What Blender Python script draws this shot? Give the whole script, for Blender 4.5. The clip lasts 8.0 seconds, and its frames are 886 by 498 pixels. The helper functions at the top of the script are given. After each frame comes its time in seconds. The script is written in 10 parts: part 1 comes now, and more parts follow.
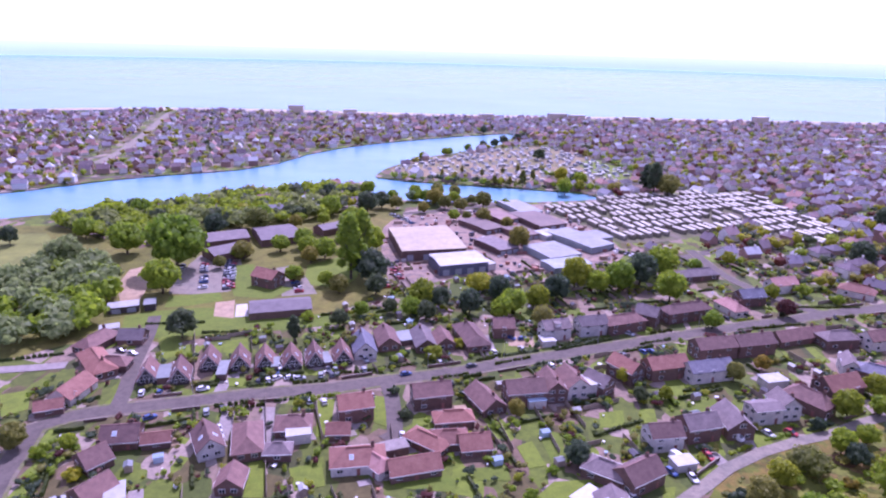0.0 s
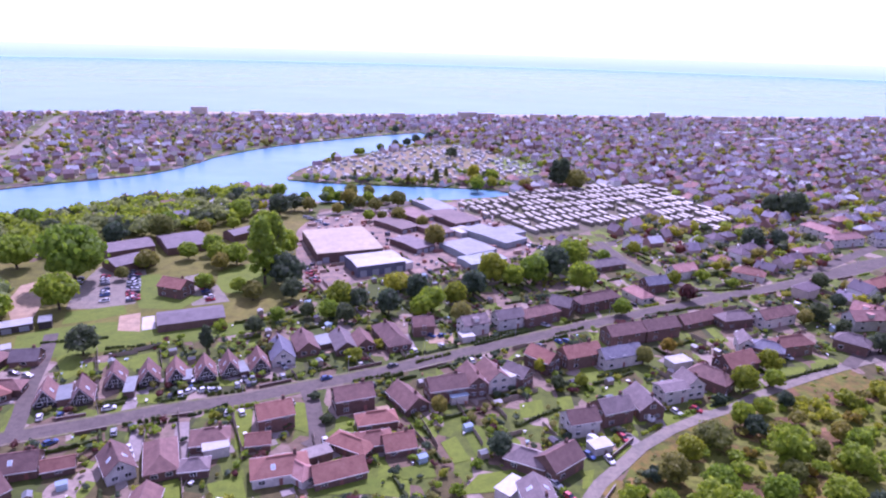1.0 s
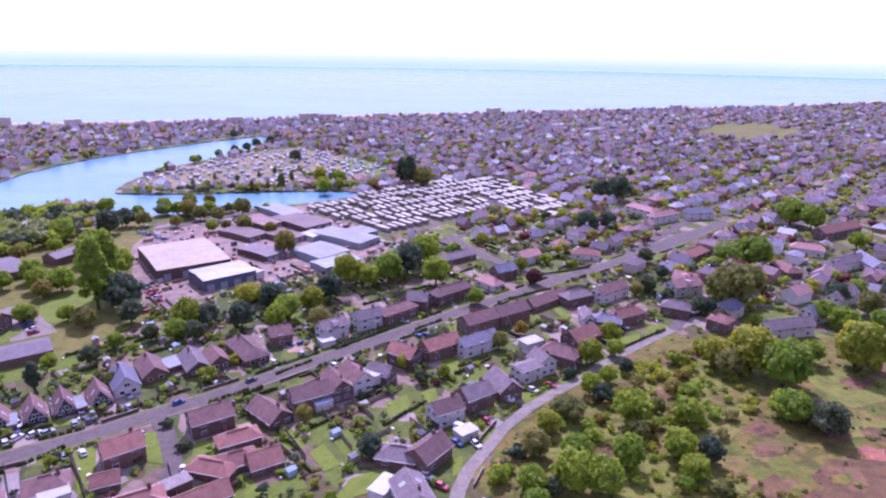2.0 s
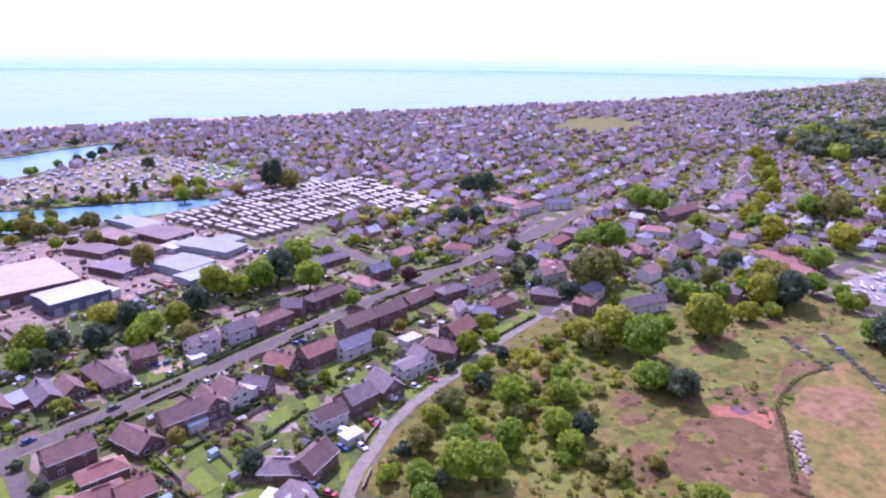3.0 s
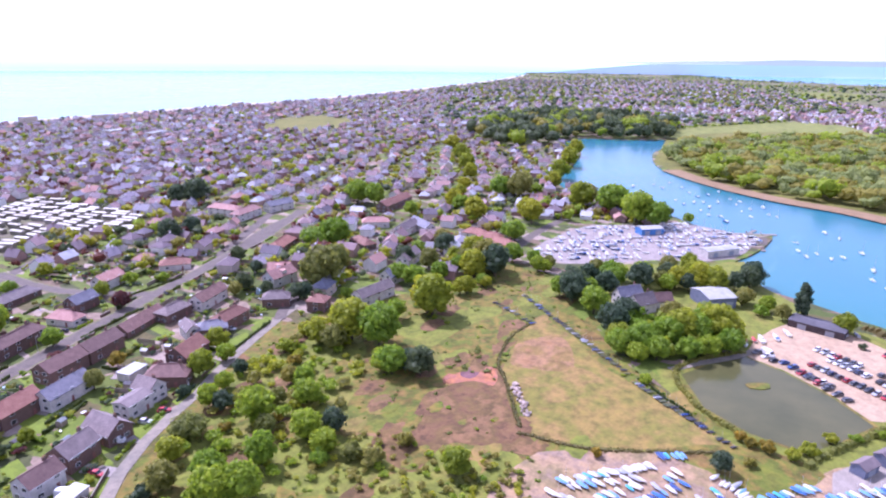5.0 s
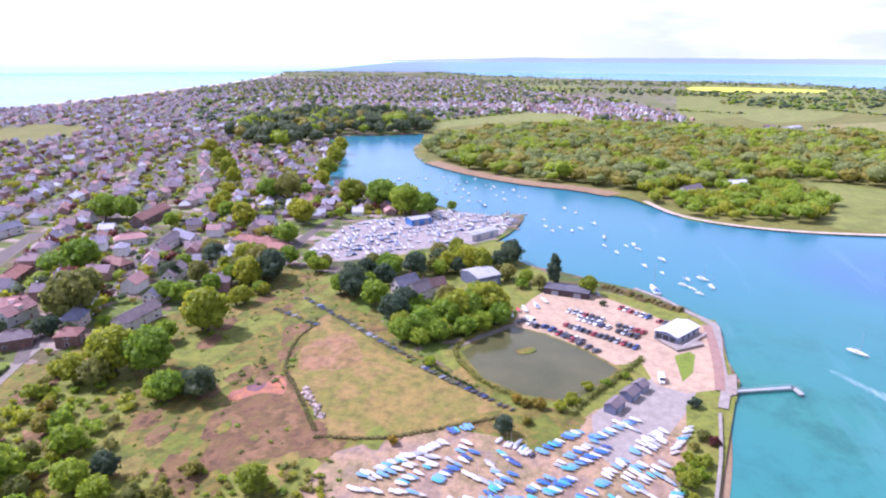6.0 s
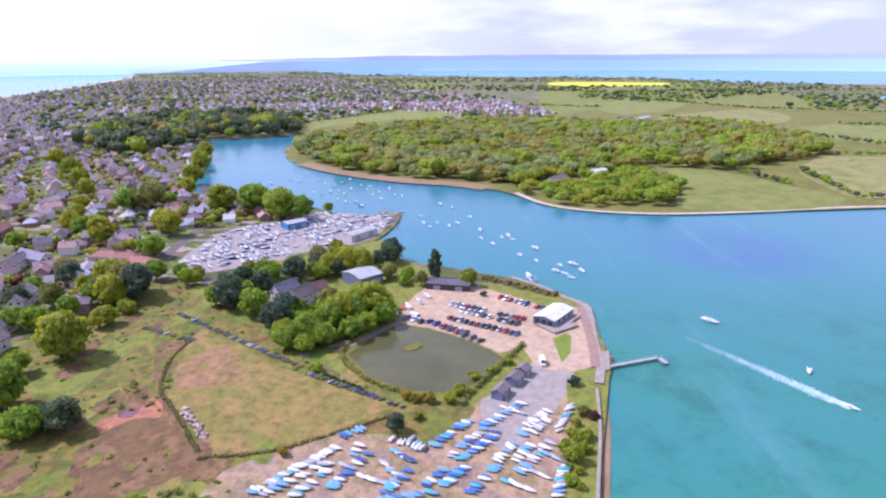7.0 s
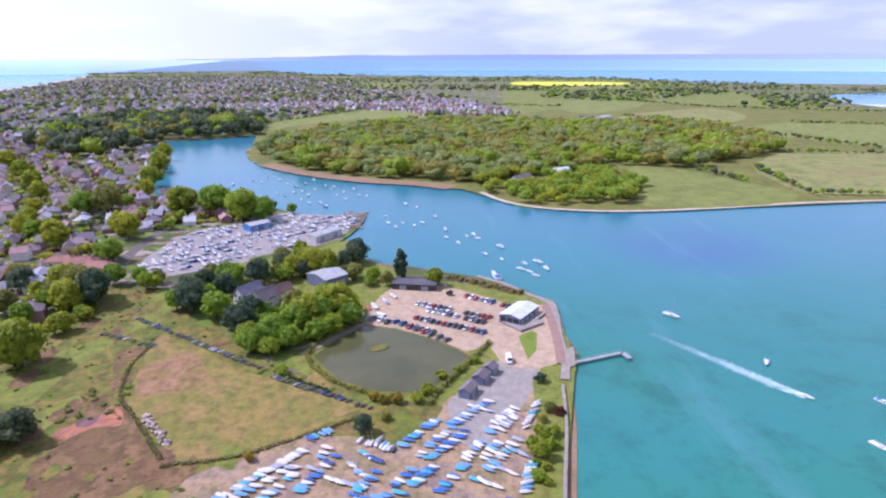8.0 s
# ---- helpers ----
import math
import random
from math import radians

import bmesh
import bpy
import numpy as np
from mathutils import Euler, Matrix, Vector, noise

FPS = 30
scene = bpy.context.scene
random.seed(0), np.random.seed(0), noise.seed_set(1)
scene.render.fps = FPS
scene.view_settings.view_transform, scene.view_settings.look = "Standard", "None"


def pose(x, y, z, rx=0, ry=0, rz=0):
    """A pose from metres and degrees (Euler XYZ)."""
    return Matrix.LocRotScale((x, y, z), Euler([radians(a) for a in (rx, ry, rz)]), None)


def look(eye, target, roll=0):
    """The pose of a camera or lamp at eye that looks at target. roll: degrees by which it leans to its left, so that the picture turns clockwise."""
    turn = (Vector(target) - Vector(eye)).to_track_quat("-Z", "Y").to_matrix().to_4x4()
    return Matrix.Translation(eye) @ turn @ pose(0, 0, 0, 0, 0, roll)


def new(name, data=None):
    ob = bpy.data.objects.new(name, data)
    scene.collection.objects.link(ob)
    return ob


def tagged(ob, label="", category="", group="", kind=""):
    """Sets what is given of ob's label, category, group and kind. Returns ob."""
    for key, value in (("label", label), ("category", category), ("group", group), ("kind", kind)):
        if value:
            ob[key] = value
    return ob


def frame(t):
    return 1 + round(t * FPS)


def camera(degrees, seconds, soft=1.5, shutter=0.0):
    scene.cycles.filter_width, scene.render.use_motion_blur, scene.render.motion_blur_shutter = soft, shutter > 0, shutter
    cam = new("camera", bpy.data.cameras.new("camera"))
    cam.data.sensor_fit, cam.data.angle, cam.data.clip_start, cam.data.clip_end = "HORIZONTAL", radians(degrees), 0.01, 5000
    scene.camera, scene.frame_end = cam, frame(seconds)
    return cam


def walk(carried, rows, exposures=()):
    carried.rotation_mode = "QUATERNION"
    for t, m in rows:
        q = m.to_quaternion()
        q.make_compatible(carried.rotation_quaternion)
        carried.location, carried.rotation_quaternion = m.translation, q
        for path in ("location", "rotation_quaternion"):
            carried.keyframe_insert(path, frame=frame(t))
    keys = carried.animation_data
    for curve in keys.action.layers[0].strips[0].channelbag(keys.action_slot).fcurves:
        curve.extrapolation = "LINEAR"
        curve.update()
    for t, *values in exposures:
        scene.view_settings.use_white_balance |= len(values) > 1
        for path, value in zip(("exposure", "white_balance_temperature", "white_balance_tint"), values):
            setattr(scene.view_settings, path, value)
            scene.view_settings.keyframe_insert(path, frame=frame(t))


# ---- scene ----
# ---- camera: hovers at one spot, a hundred and ten metres up, and turns to the right ----
HIGH = 110.0


def aim(yaw, pitch, roll):
    return pose(0, 0, HIGH, 90 + pitch, 0, yaw) @ pose(0, 0, 0, 0, 0, roll)


cam = camera(69.13, 8.0, soft=2.2)
walk(cam, [
    (0, aim(-0.05, -17.42, 1.57)),
    (0.5, aim(-2.95, -17.44, 1.76)),
    (1, aim(-7.83, -17.28, 1.60)),
    (1.5, aim(-14.62, -17.12, 1.21)),
    (2, aim(-21.43, -17.03, 0.94)),
    (3.5, aim(-38.62, -16.85, 0.63)),
    (4, aim(-44.25, -16.80, 0.58)),
    (5.5, aim(-67.75, -16.74, 0.46)),
    (6, aim(-78.81, -16.74, 0.25)),
    (6.5, aim(-86.87, -16.74, -0.22)),
    (7, aim(-89.93, -16.86, -0.36)),
    (7.5, aim(-91.81, -16.92, -0.45)),
    (8, aim(-93.14, -16.91, -0.22)),
], exposures=[(0.0, 0.1, 5150, 66), (2.0, 0.06, 5150, 66), (4.0, 0.42, 5200, 50), (5.5, 0.54, 5250, 42), (6.5, 0.32, 5350, 40), (8.0, 0.02, 5250, 34)])

# ---- sky and sun ----
SUN_AZ, SUN_EL = radians(13), radians(51)
world = bpy.data.worlds.new("sky")
scene.world = world
world.use_nodes = True
wt = world.node_tree
bg = wt.nodes["Background"]
sky = wt.nodes.new("ShaderNodeTexSky")
sky.sky_type, sky.sun_disc = "NISHITA", False
sky.sun_elevation, sky.sun_rotation = SUN_EL, SUN_AZ
sky.air_density, sky.dust_density = 1.0, 1.0
# thin white cloud and haze over the whole sky
way = wt.nodes.new("ShaderNodeTexCoord")
stretch = wt.nodes.new("ShaderNodeMapping")
stretch.inputs["Scale"].default_value = (3.0, 3.0, 14.0)
wt.links.new(way.outputs["Generated"], stretch.inputs["Vector"])
cloud = wt.nodes.new("ShaderNodeTexNoise")
cloud.inputs["Scale"].default_value, cloud.inputs["Detail"].default_value = 1.6, 7.0
wt.links.new(stretch.outputs[0], cloud.inputs["Vector"])
thick = wt.nodes.new("ShaderNodeMapRange")
thick.inputs["From Min"].default_value, thick.inputs["From Max"].default_value = 0.42, 0.66
thick.inputs["To Min"].default_value, thick.inputs["To Max"].default_value = 0.0, 1.0
wt.links.new(cloud.outputs["Fac"], thick.inputs["Value"])
# the haze lies low: white at the skyline, clear blue overhead
parts = wt.nodes.new("ShaderNodeSeparateXYZ")
wt.links.new(way.outputs["Generated"], parts.inputs[0])
low = wt.nodes.new("ShaderNodeMapRange")
low.inputs["From Min"].default_value, low.inputs["From Max"].default_value = 0.1, 0.5
low.inputs["To Min"].default_value, low.inputs["To Max"].default_value = 1.0, 0.55
wt.links.new(parts.outputs["Z"], low.inputs["Value"])
veil = wt.nodes.new("ShaderNodeMix")
veil.data_type = "RGBA"
wt.links.new(low.outputs[0], veil.inputs[0])
wt.links.new(sky.outputs[0], veil.inputs[6])
white = wt.nodes.new("ShaderNodeMix")
white.data_type = "RGBA"
wt.links.new(thick.outputs[0], white.inputs[0])
white.inputs[6].default_value, white.inputs[7].default_value = (6.3, 6.95, 8.0, 1), (9.5, 9.8, 10.1, 1)
# the haze is brighter towards the sun
towards = wt.nodes.new("ShaderNodeVectorMath")
towards.operation = "DOT_PRODUCT"
wt.links.new(way.outputs["Generated"], towards.inputs[0])
towards.inputs[1].default_value = (math.sin(SUN_AZ), math.cos(SUN_AZ), 0.0)
glare = wt.nodes.new("ShaderNodeMapRange")
glare.inputs["From Min"].default_value, glare.inputs["From Max"].default_value = 0.1, 0.8
glare.inputs["To Min"].default_value, glare.inputs["To Max"].default_value = 0.0, 1.0
wt.links.new(towards.outputs["Value"], glare.inputs["Value"])
lit = wt.nodes.new("ShaderNodeMix")
lit.data_type = "RGBA"
wt.links.new(glare.outputs[0], lit.inputs[0])
wt.links.new(white.outputs[2], lit.inputs[6])
lit.inputs[7].default_value = (11.5, 11.8, 12.2, 1)
wt.links.new(lit.outputs[2], veil.inputs[7])
wt.links.new(veil.outputs[2], bg.inputs["Color"])
bg.inputs["Strength"].default_value = 0.1

sun = new("sun", bpy.data.lights.new("sun", "SUN"))
sun.data.energy, sun.data.angle, sun.data.color = 4.6, radians(0.6), (1.0, 0.95, 0.87)
sun.matrix_basis = look((math.sin(SUN_AZ) * math.cos(SUN_EL) * 1000, math.cos(SUN_AZ) * math.cos(SUN_EL) * 1000, math.sin(SUN_EL) * 1000), (0, 0, 0))

# ---- materials ----
def shader(name):
    m = bpy.data.materials.new(name)
    m.use_nodes = True
    nt = m.node_tree
    return m, nt, nt.nodes["Principled BSDF"]


def ramp(nt, fac, stops):
    r = nt.nodes.new("ShaderNodeValToRGB")
    while len(r.color_ramp.elements) < len(stops):
        r.color_ramp.elements.new(0.5)
    for e, (p, c) in zip(r.color_ramp.elements, stops):
        e.position, e.color = p, (*c, 1)
    nt.links.new(fac, r.inputs[0])
    return r.outputs[0]


def noise_of(nt, scale, detail=4.0, coords=None, rough=0.6):
    n = nt.nodes.new("ShaderNodeTexNoise")
    n.inputs["Scale"].default_value, n.inputs["Detail"].default_value, n.inputs["Roughness"].default_value = scale, detail, rough
    if coords is not None:
        nt.links.new(coords, n.inputs["Vector"])
    return n.outputs["Fac"]


def mix(nt, fac, a, b, mode="MIX"):
    m = nt.nodes.new("ShaderNodeMix")
    m.data_type, m.blend_type = "RGBA", mode
    for s, v in ((m.inputs[0], fac), (m.inputs[6], a), (m.inputs[7], b)):
        if isinstance(v, (int, float)):
            s.default_value = v
        elif isinstance(v, tuple):
            s.default_value = (*v, 1)
        else:
            nt.links.new(v, s)
    return m.outputs[2]


def surface(name, colours, scale, fine=0.0, rough=0.85, bump=0.3, spread=0.0, island=False, metal=0.0, depth=0.1, world=True, fac=(0.3, 0.7), clumps=0.25):
    """A varied surface: broad patches of the colours, fine grain, relief, and a spread of lightness from object to object."""
    m, nt, b = shader(name)
    tc = nt.nodes.new("ShaderNodeNewGeometry") if world else nt.nodes.new("ShaderNodeTexCoord")
    at = tc.outputs["Position"] if world else tc.outputs["Object"]
    big = noise_of(nt, scale, 5.0, at)
    k = len(colours)
    stops = [(fac[0] + (fac[1] - fac[0]) * i / max(1, k - 1), c) for i, c in enumerate(colours)]
    col = ramp(nt, big, stops)
    if fine:
        grain = noise_of(nt, fine, 3.0, at)
        col = mix(nt, 0.35, col, ramp(nt, grain, [(0.3, (0.45, 0.45, 0.45)), (0.7, (1.0, 1.0, 1.0))]), "MULTIPLY")
        clump = noise_of(nt, fine * 0.3, 4.0, at, 0.7)
        col = mix(nt, clumps, col, ramp(nt, clump, [(0.36, (0.42, 0.42, 0.4)), (0.52, (0.95, 0.95, 0.95)), (0.68, (1.25, 1.2, 1.1))]), "MULTIPLY")
        if bump:
            bp = nt.nodes.new("ShaderNodeBump")
            bp.inputs["Strength"].default_value, bp.inputs["Distance"].default_value = bump, depth
            nt.links.new(grain, bp.inputs["Height"])
            nt.links.new(bp.outputs[0], b.inputs["Normal"])
    if spread:
        if island:
            g = nt.nodes.new("ShaderNodeNewGeometry").outputs["Random Per Island"]
        else:
            g = nt.nodes.new("ShaderNodeObjectInfo").outputs["Random"]
        lo, hi = 1 - spread, 1 + spread * 0.4
        col = mix(nt, 1.0, col, ramp(nt, g, [(0.0, (lo, lo, lo)), (0.5, (1, 0.97, 0.95)), (1.0, (hi, hi * 0.94, hi * 0.9))]), "MULTIPLY")
    nt.links.new(col, b.inputs["Base Color"])
    b.inputs["Roughness"].default_value, b.inputs["Metallic"].default_value = rough, metal
    return m


def palette(name, colours, rough=0.8, grain=0.0, island=True, scale=0.4):
    """One surface whose pieces each take one of several colours."""
    m, nt, b = shader(name)
    if island:
        g = nt.nodes.new("ShaderNodeNewGeometry").outputs["Random Per Island"]
    else:
        g = nt.nodes.new("ShaderNodeObjectInfo").outputs["Random"]
    r = nt.nodes.new("ShaderNodeValToRGB")
    r.color_ramp.interpolation = "CONSTANT"
    while len(r.color_ramp.elements) < len(colours):
        r.color_ramp.elements.new(0.5)
    for i, (e, c) in enumerate(zip(r.color_ramp.elements, colours)):
        e.position, e.color = i / len(colours), (*c, 1)
    nt.links.new(g, r.inputs[0])
    col = r.outputs[0]
    geo = nt.nodes.new("ShaderNodeNewGeometry")
    n = noise_of(nt, scale, 5.0, geo.outputs["Position"])
    col = mix(nt, 0.5, col, ramp(nt, n, [(0.3, (0.62, 0.6, 0.6)), (0.65, (1.0, 1.0, 1.0))]), "MULTIPLY")
    nt.links.new(col, b.inputs["Base Color"])
    b.inputs["Roughness"].default_value = rough
    return m


def leafage(name, dark, light, tip):
    """Leaves: colour differs from clump to clump and from tree to tree, and some light passes through."""
    m, nt, b = shader(name)
    geo = nt.nodes.new("ShaderNodeNewGeometry")
    n = noise_of(nt, 0.55, 3.0, geo.outputs["Position"])
    col = ramp(nt, n, [(0.25, dark), (0.55, light), (0.8, tip)])
    isl = ramp(nt, geo.outputs["Random Per Island"], [(0.0, (0.88, 0.9, 0.86)), (1.0, (1.25, 1.2, 1.05))])
    col = mix(nt, 1.0, col, isl, "MULTIPLY")
    own = nt.nodes.new("ShaderNodeObjectInfo").outputs["Random"]
    col = mix(nt, 1.0, col, ramp(nt, own, [(0.0, (0.75, 0.85, 0.85)), (0.5, (1.0, 1.0, 1.0)), (1.0, (1.2, 1.08, 0.8))]), "MULTIPLY")
    nt.links.new(col, b.inputs["Base Color"])
    b.inputs["Roughness"].default_value = 0.65
    tr = nt.nodes.new("ShaderNodeBsdfTranslucent")
    nt.links.new(col, tr.inputs[0])
    ms = nt.nodes.new("ShaderNodeMixShader")
    ms.inputs[0].default_value = 0.58
    nt.links.new(b.outputs[0], ms.inputs[1])
    nt.links.new(tr.outputs[0], ms.inputs[2])
    nt.links.new(ms.outputs[0], nt.nodes["Material Output"].inputs[0])
    return m


def water_of(name, colours, scale, rough, bump, wave=0.35, fac=(0.35, 0.65)):
    m, nt, b = shader(name)
    geo = nt.nodes.new("ShaderNodeNewGeometry")
    broad = noise_of(nt, scale, 4.0, geo.outputs["Position"])
    k = len(colours)
    col = ramp(nt, broad, [(fac[0] + (fac[1] - fac[0]) * i / (k - 1), c) for i, c in enumerate(colours)])
    nt.links.new(col, b.inputs["Base Color"])
    b.inputs["Roughness"].default_value, b.inputs["IOR"].default_value = rough, 1.33
    bp = nt.nodes.new("ShaderNodeBump")
    bp.inputs["Strength"].default_value, bp.inputs["Distance"].default_value = bump, 0.2
    nt.links.new(noise_of(nt, wave, 3.0, geo.outputs["Position"]), bp.inputs["Height"])
    nt.links.new(bp.outputs[0], b.inputs["Normal"])
    return m


def harbour_surface():
    """Harbour water: green over the shallows with weed beds, blue in the deep channel with one darker patch, faint
    slicks on top.
    """
    m, nt, b = shader("harbour_water")
    at = nt.nodes.new("ShaderNodeNewGeometry").outputs["Position"]

    def span(v, a, c, lo=0.0, hi=1.0):
        q = nt.nodes.new("ShaderNodeMapRange")
        for k, w in zip(("From Min", "From Max", "To Min", "To Max"), (a, c, lo, hi)):
            q.inputs[k].default_value = w
        nt.links.new(v, q.inputs["Value"])
        return q.outputs[0]

    def maths(op, a, c):
        q = nt.nodes.new("ShaderNodeMath")
        q.operation = op
        for k, w in enumerate((a, c)):
            if isinstance(w, float):
                q.inputs[k].default_value = w
            else:
                nt.links.new(w, q.inputs[k])
        return q.outputs[0]

    xyz = nt.nodes.new("ShaderNodeSeparateXYZ")
    nt.links.new(at, xyz.inputs[0])
    broad = noise_of(nt, 0.008, 4.0, at)
    deep = span(maths("ADD", xyz.outputs[0], span(broad, 0.3, 0.7, -70.0, 70.0)), 170.0, 400.0)
    col = mix(nt, deep, (0.038, 0.2, 0.15), (0.04, 0.178, 0.245))
    col = mix(nt, span(broad, 0.4, 0.62, 0.0, 0.35), col, (0.045, 0.22, 0.2))
    # weed beds
    weed = noise_of(nt, 0.045, 6.0, at, 0.75)
    shallow = span(deep, 0.0, 0.55, 1.0, 0.0)
    col = mix(nt, maths("MULTIPLY", span(weed, 0.48, 0.64, 0.0, 0.6), shallow), col, (0.022, 0.105, 0.095))
    # one darker purple-blue patch round a fixed spot
    far = nt.nodes.new("ShaderNodeVectorMath")
    far.operation = "DISTANCE"
    nt.links.new(at, far.inputs[0])
    far.inputs[1].default_value = (362.0, -170.0, -0.9)
    blue_patch = maths("MULTIPLY", span(far.outputs["Value"], 25.0, 62.0, 1.0, 0.0), span(broad, 0.3, 0.55, 0.5, 1.0))
    col = mix(nt, maths("MULTIPLY", blue_patch, 0.7), col, (0.05, 0.13, 0.26))
    # slicks
    mp = nt.nodes.new("ShaderNodeMapping")
    mp.inputs["Rotation"].default_value, mp.inputs["Scale"].default_value = (0, 0, radians(-38)), (0.006, 0.035, 1.0)
    nt.links.new(at, mp.inputs["Vector"])
    slick = span(noise_of(nt, 1.0, 5.0, mp.outputs[0], 0.65), 0.6, 0.78, 0.0, 0.3)
    col = mix(nt, slick, col, (0.16, 0.32, 0.38))
    nt.links.new(col, b.inputs["Base Color"])
    b.inputs["Roughness"].default_value, b.inputs["IOR"].default_value = 0.2, 1.33
    bp = nt.nodes.new("ShaderNodeBump")
    bp.inputs["Strength"].default_value, bp.inputs["Distance"].default_value = 0.35, 0.2
    nt.links.new(noise_of(nt, 0.35, 3.0, at), bp.inputs["Height"])
    nt.links.new(bp.outputs[0], b.inputs["Normal"])
    return m


def plain(name, colour, rough=0.5, metal=0.0, coat=0.0):
    """Paint or plastic with slight dirt."""
    m, nt, b = shader(name)
    geo = nt.nodes.new("ShaderNodeNewGeometry")
    n = noise_of(nt, 1.3, 4.0, geo.outputs["Position"])
    col = mix(nt, 0.4, colour, ramp(nt, n, [(0.3, (0.75, 0.74, 0.72)), (0.6, (1, 1, 1))]), "MULTIPLY")
    nt.links.new(col, b.inputs["Base Color"])
    b.inputs["Roughness"].default_value, b.inputs["Metallic"].default_value, b.inputs["Coat Weight"].default_value = rough, metal, coat
    return m


def garden_mosaic():
    """Ground of the built-up area: plots of lawn, soil and paving, each of the size of a garden."""
    m, nt, b = shader("garden_ground")
    geo = nt.nodes.new("ShaderNodeNewGeometry")
    mp = nt.nodes.new("ShaderNodeMapping")
    mp.inputs["Rotation"].default_value = (0, 0, radians(9))
    mp.inputs["Scale"].default_value = (0.15, 0.085, 0.0)
    nt.links.new(geo.outputs["Position"], mp.inputs["Vector"])
    v = nt.nodes.new("ShaderNodeTexVoronoi")
    v.distance, v.inputs["Scale"].default_value = "CHEBYCHEV", 1.0
    nt.links.new(mp.outputs[0], v.inputs["Vector"])
    sep = nt.nodes.new("ShaderNodeSeparateColor")
    nt.links.new(v.outputs["Color"], sep.inputs[0])
    r = nt.nodes.new("ShaderNodeValToRGB")
    r.color_ramp.interpolation = "CONSTANT"
    cols = [(0.13, 0.175, 0.016), (0.08, 0.11, 0.016), (0.28, 0.2, 0.155), (0.165, 0.225, 0.018), (0.12, 0.1, 0.035), (0.115, 0.15, 0.018), (0.19, 0.13, 0.085), (0.075, 0.085, 0.025), (0.36, 0.28, 0.235), (0.1, 0.125, 0.018)]
    while len(r.color_ramp.elements) < len(cols):
        r.color_ramp.elements.new(0.5)
    for i, (e, c) in enumerate(zip(r.color_ramp.elements, cols)):
        e.position, e.color = i / len(cols), (*c, 1)
    nt.links.new(sep.outputs[0], r.inputs[0])
    n = noise_of(nt, 0.35, 6.0, geo.outputs["Position"], 0.7)
    col = mix(nt, 0.8, r.outputs[0], ramp(nt, n, [(0.32, (0.48, 0.52, 0.46)), (0.6, (1.05, 1.05, 1.0))]), "MULTIPLY")
    nt.links.new(col, b.inputs["Base Color"])
    b.inputs["Roughness"].default_value = 0.95
    return m


GARDEN = garden_mosaic()
GRASS = surface("meadow_grass", [(0.122, 0.125, 0.0162), (0.18, 0.18, 0.0234), (0.228, 0.195, 0.0405)], 0.03, 0.7, 0.95, 0.5, clumps=0.5)
LAWN = surface("lawn", [(0.125, 0.185, 0.014), (0.175, 0.245, 0.018), (0.15, 0.23, 0.016)], 0.15, 1.5, 0.95, 0.3, 0.2)
FIELD = surface("farm_field_grass", [(0.17, 0.2, 0.0315), (0.23, 0.25, 0.0495), (0.21, 0.22, 0.045)], 0.012, 0.2, 0.95, 0.2, clumps=0.5)
RAPE = surface("rape_in_flower", [(0.75, 0.68, 0.03), (0.85, 0.8, 0.06)], 0.05, 0.5, 0.9, 0.2)
DRYGRASS = surface("dry_grass", [(0.17, 0.175, 0.026), (0.235, 0.19, 0.035), (0.29, 0.2, 0.05), (0.2, 0.185, 0.028), (0.31, 0.2, 0.06), (0.23, 0.195, 0.035)], 0.035, 0.8, 0.95, 0.4, clumps=0.6)
HEATH = surface("rough_grass", [(0.085, 0.09, 0.01), (0.16, 0.17, 0.016), (0.125, 0.155, 0.012), (0.24, 0.17, 0.03), (0.13, 0.15, 0.014), (0.25, 0.155, 0.04), (0.14, 0.088, 0.024)], 0.06, 0.5, 0.95, 0.8, depth=0.3, clumps=0.75)
BRACKEN = surface("brown_heath", [(0.12, 0.066, 0.026), (0.22, 0.115, 0.05), (0.16, 0.1, 0.03), (0.24, 0.13, 0.058), (0.15, 0.115, 0.03)], 0.09, 0.6, 0.95, 0.8, depth=0.3, clumps=0.75)
BARE = surface("bare_red_soil", [(0.3, 0.13, 0.1), (0.5, 0.2, 0.085), (0.34, 0.14, 0.1), (0.54, 0.26, 0.12)], 0.16, 0.9, 0.95, 0.4, clumps=0.6)
SAND = surface("sandy_gravel", [(0.415, 0.29, 0.1795), (0.503, 0.36, 0.2289), (0.448, 0.33, 0.2166)], 0.06, 0.9, 0.95, 0.2, clumps=0.4)
TARMAC = surface("worn_tarmac", [(0.115, 0.092, 0.078), (0.15, 0.122, 0.102), (0.13, 0.104, 0.088)], 0.08, 1.2, 0.9, 0.15, clumps=0.4)
FOOTWAY = surface("worn_footway_and_verge", [(0.16, 0.15, 0.06), (0.24, 0.19, 0.15), (0.15, 0.17, 0.04), (0.28, 0.22, 0.18)], 0.12, 1.2, 0.9, 0.2)
PAVING = surface("pale_paving", [(0.27, 0.23, 0.215), (0.38, 0.33, 0.30)], 0.2, 1.6, 0.9, 0.2)
YARD = surface("pinkish_concrete_yard", [(0.3, 0.2, 0.15), (0.4, 0.28, 0.21), (0.24, 0.18, 0.15), (0.36, 0.24, 0.16)], 0.09, 0.8, 0.9, 0.2, clumps=0.5)
SHINGLE = surface("shingle_beach", [(0.45, 0.36, 0.26), (0.62, 0.52, 0.4)], 0.1, 0.9, 0.95, 0.3)
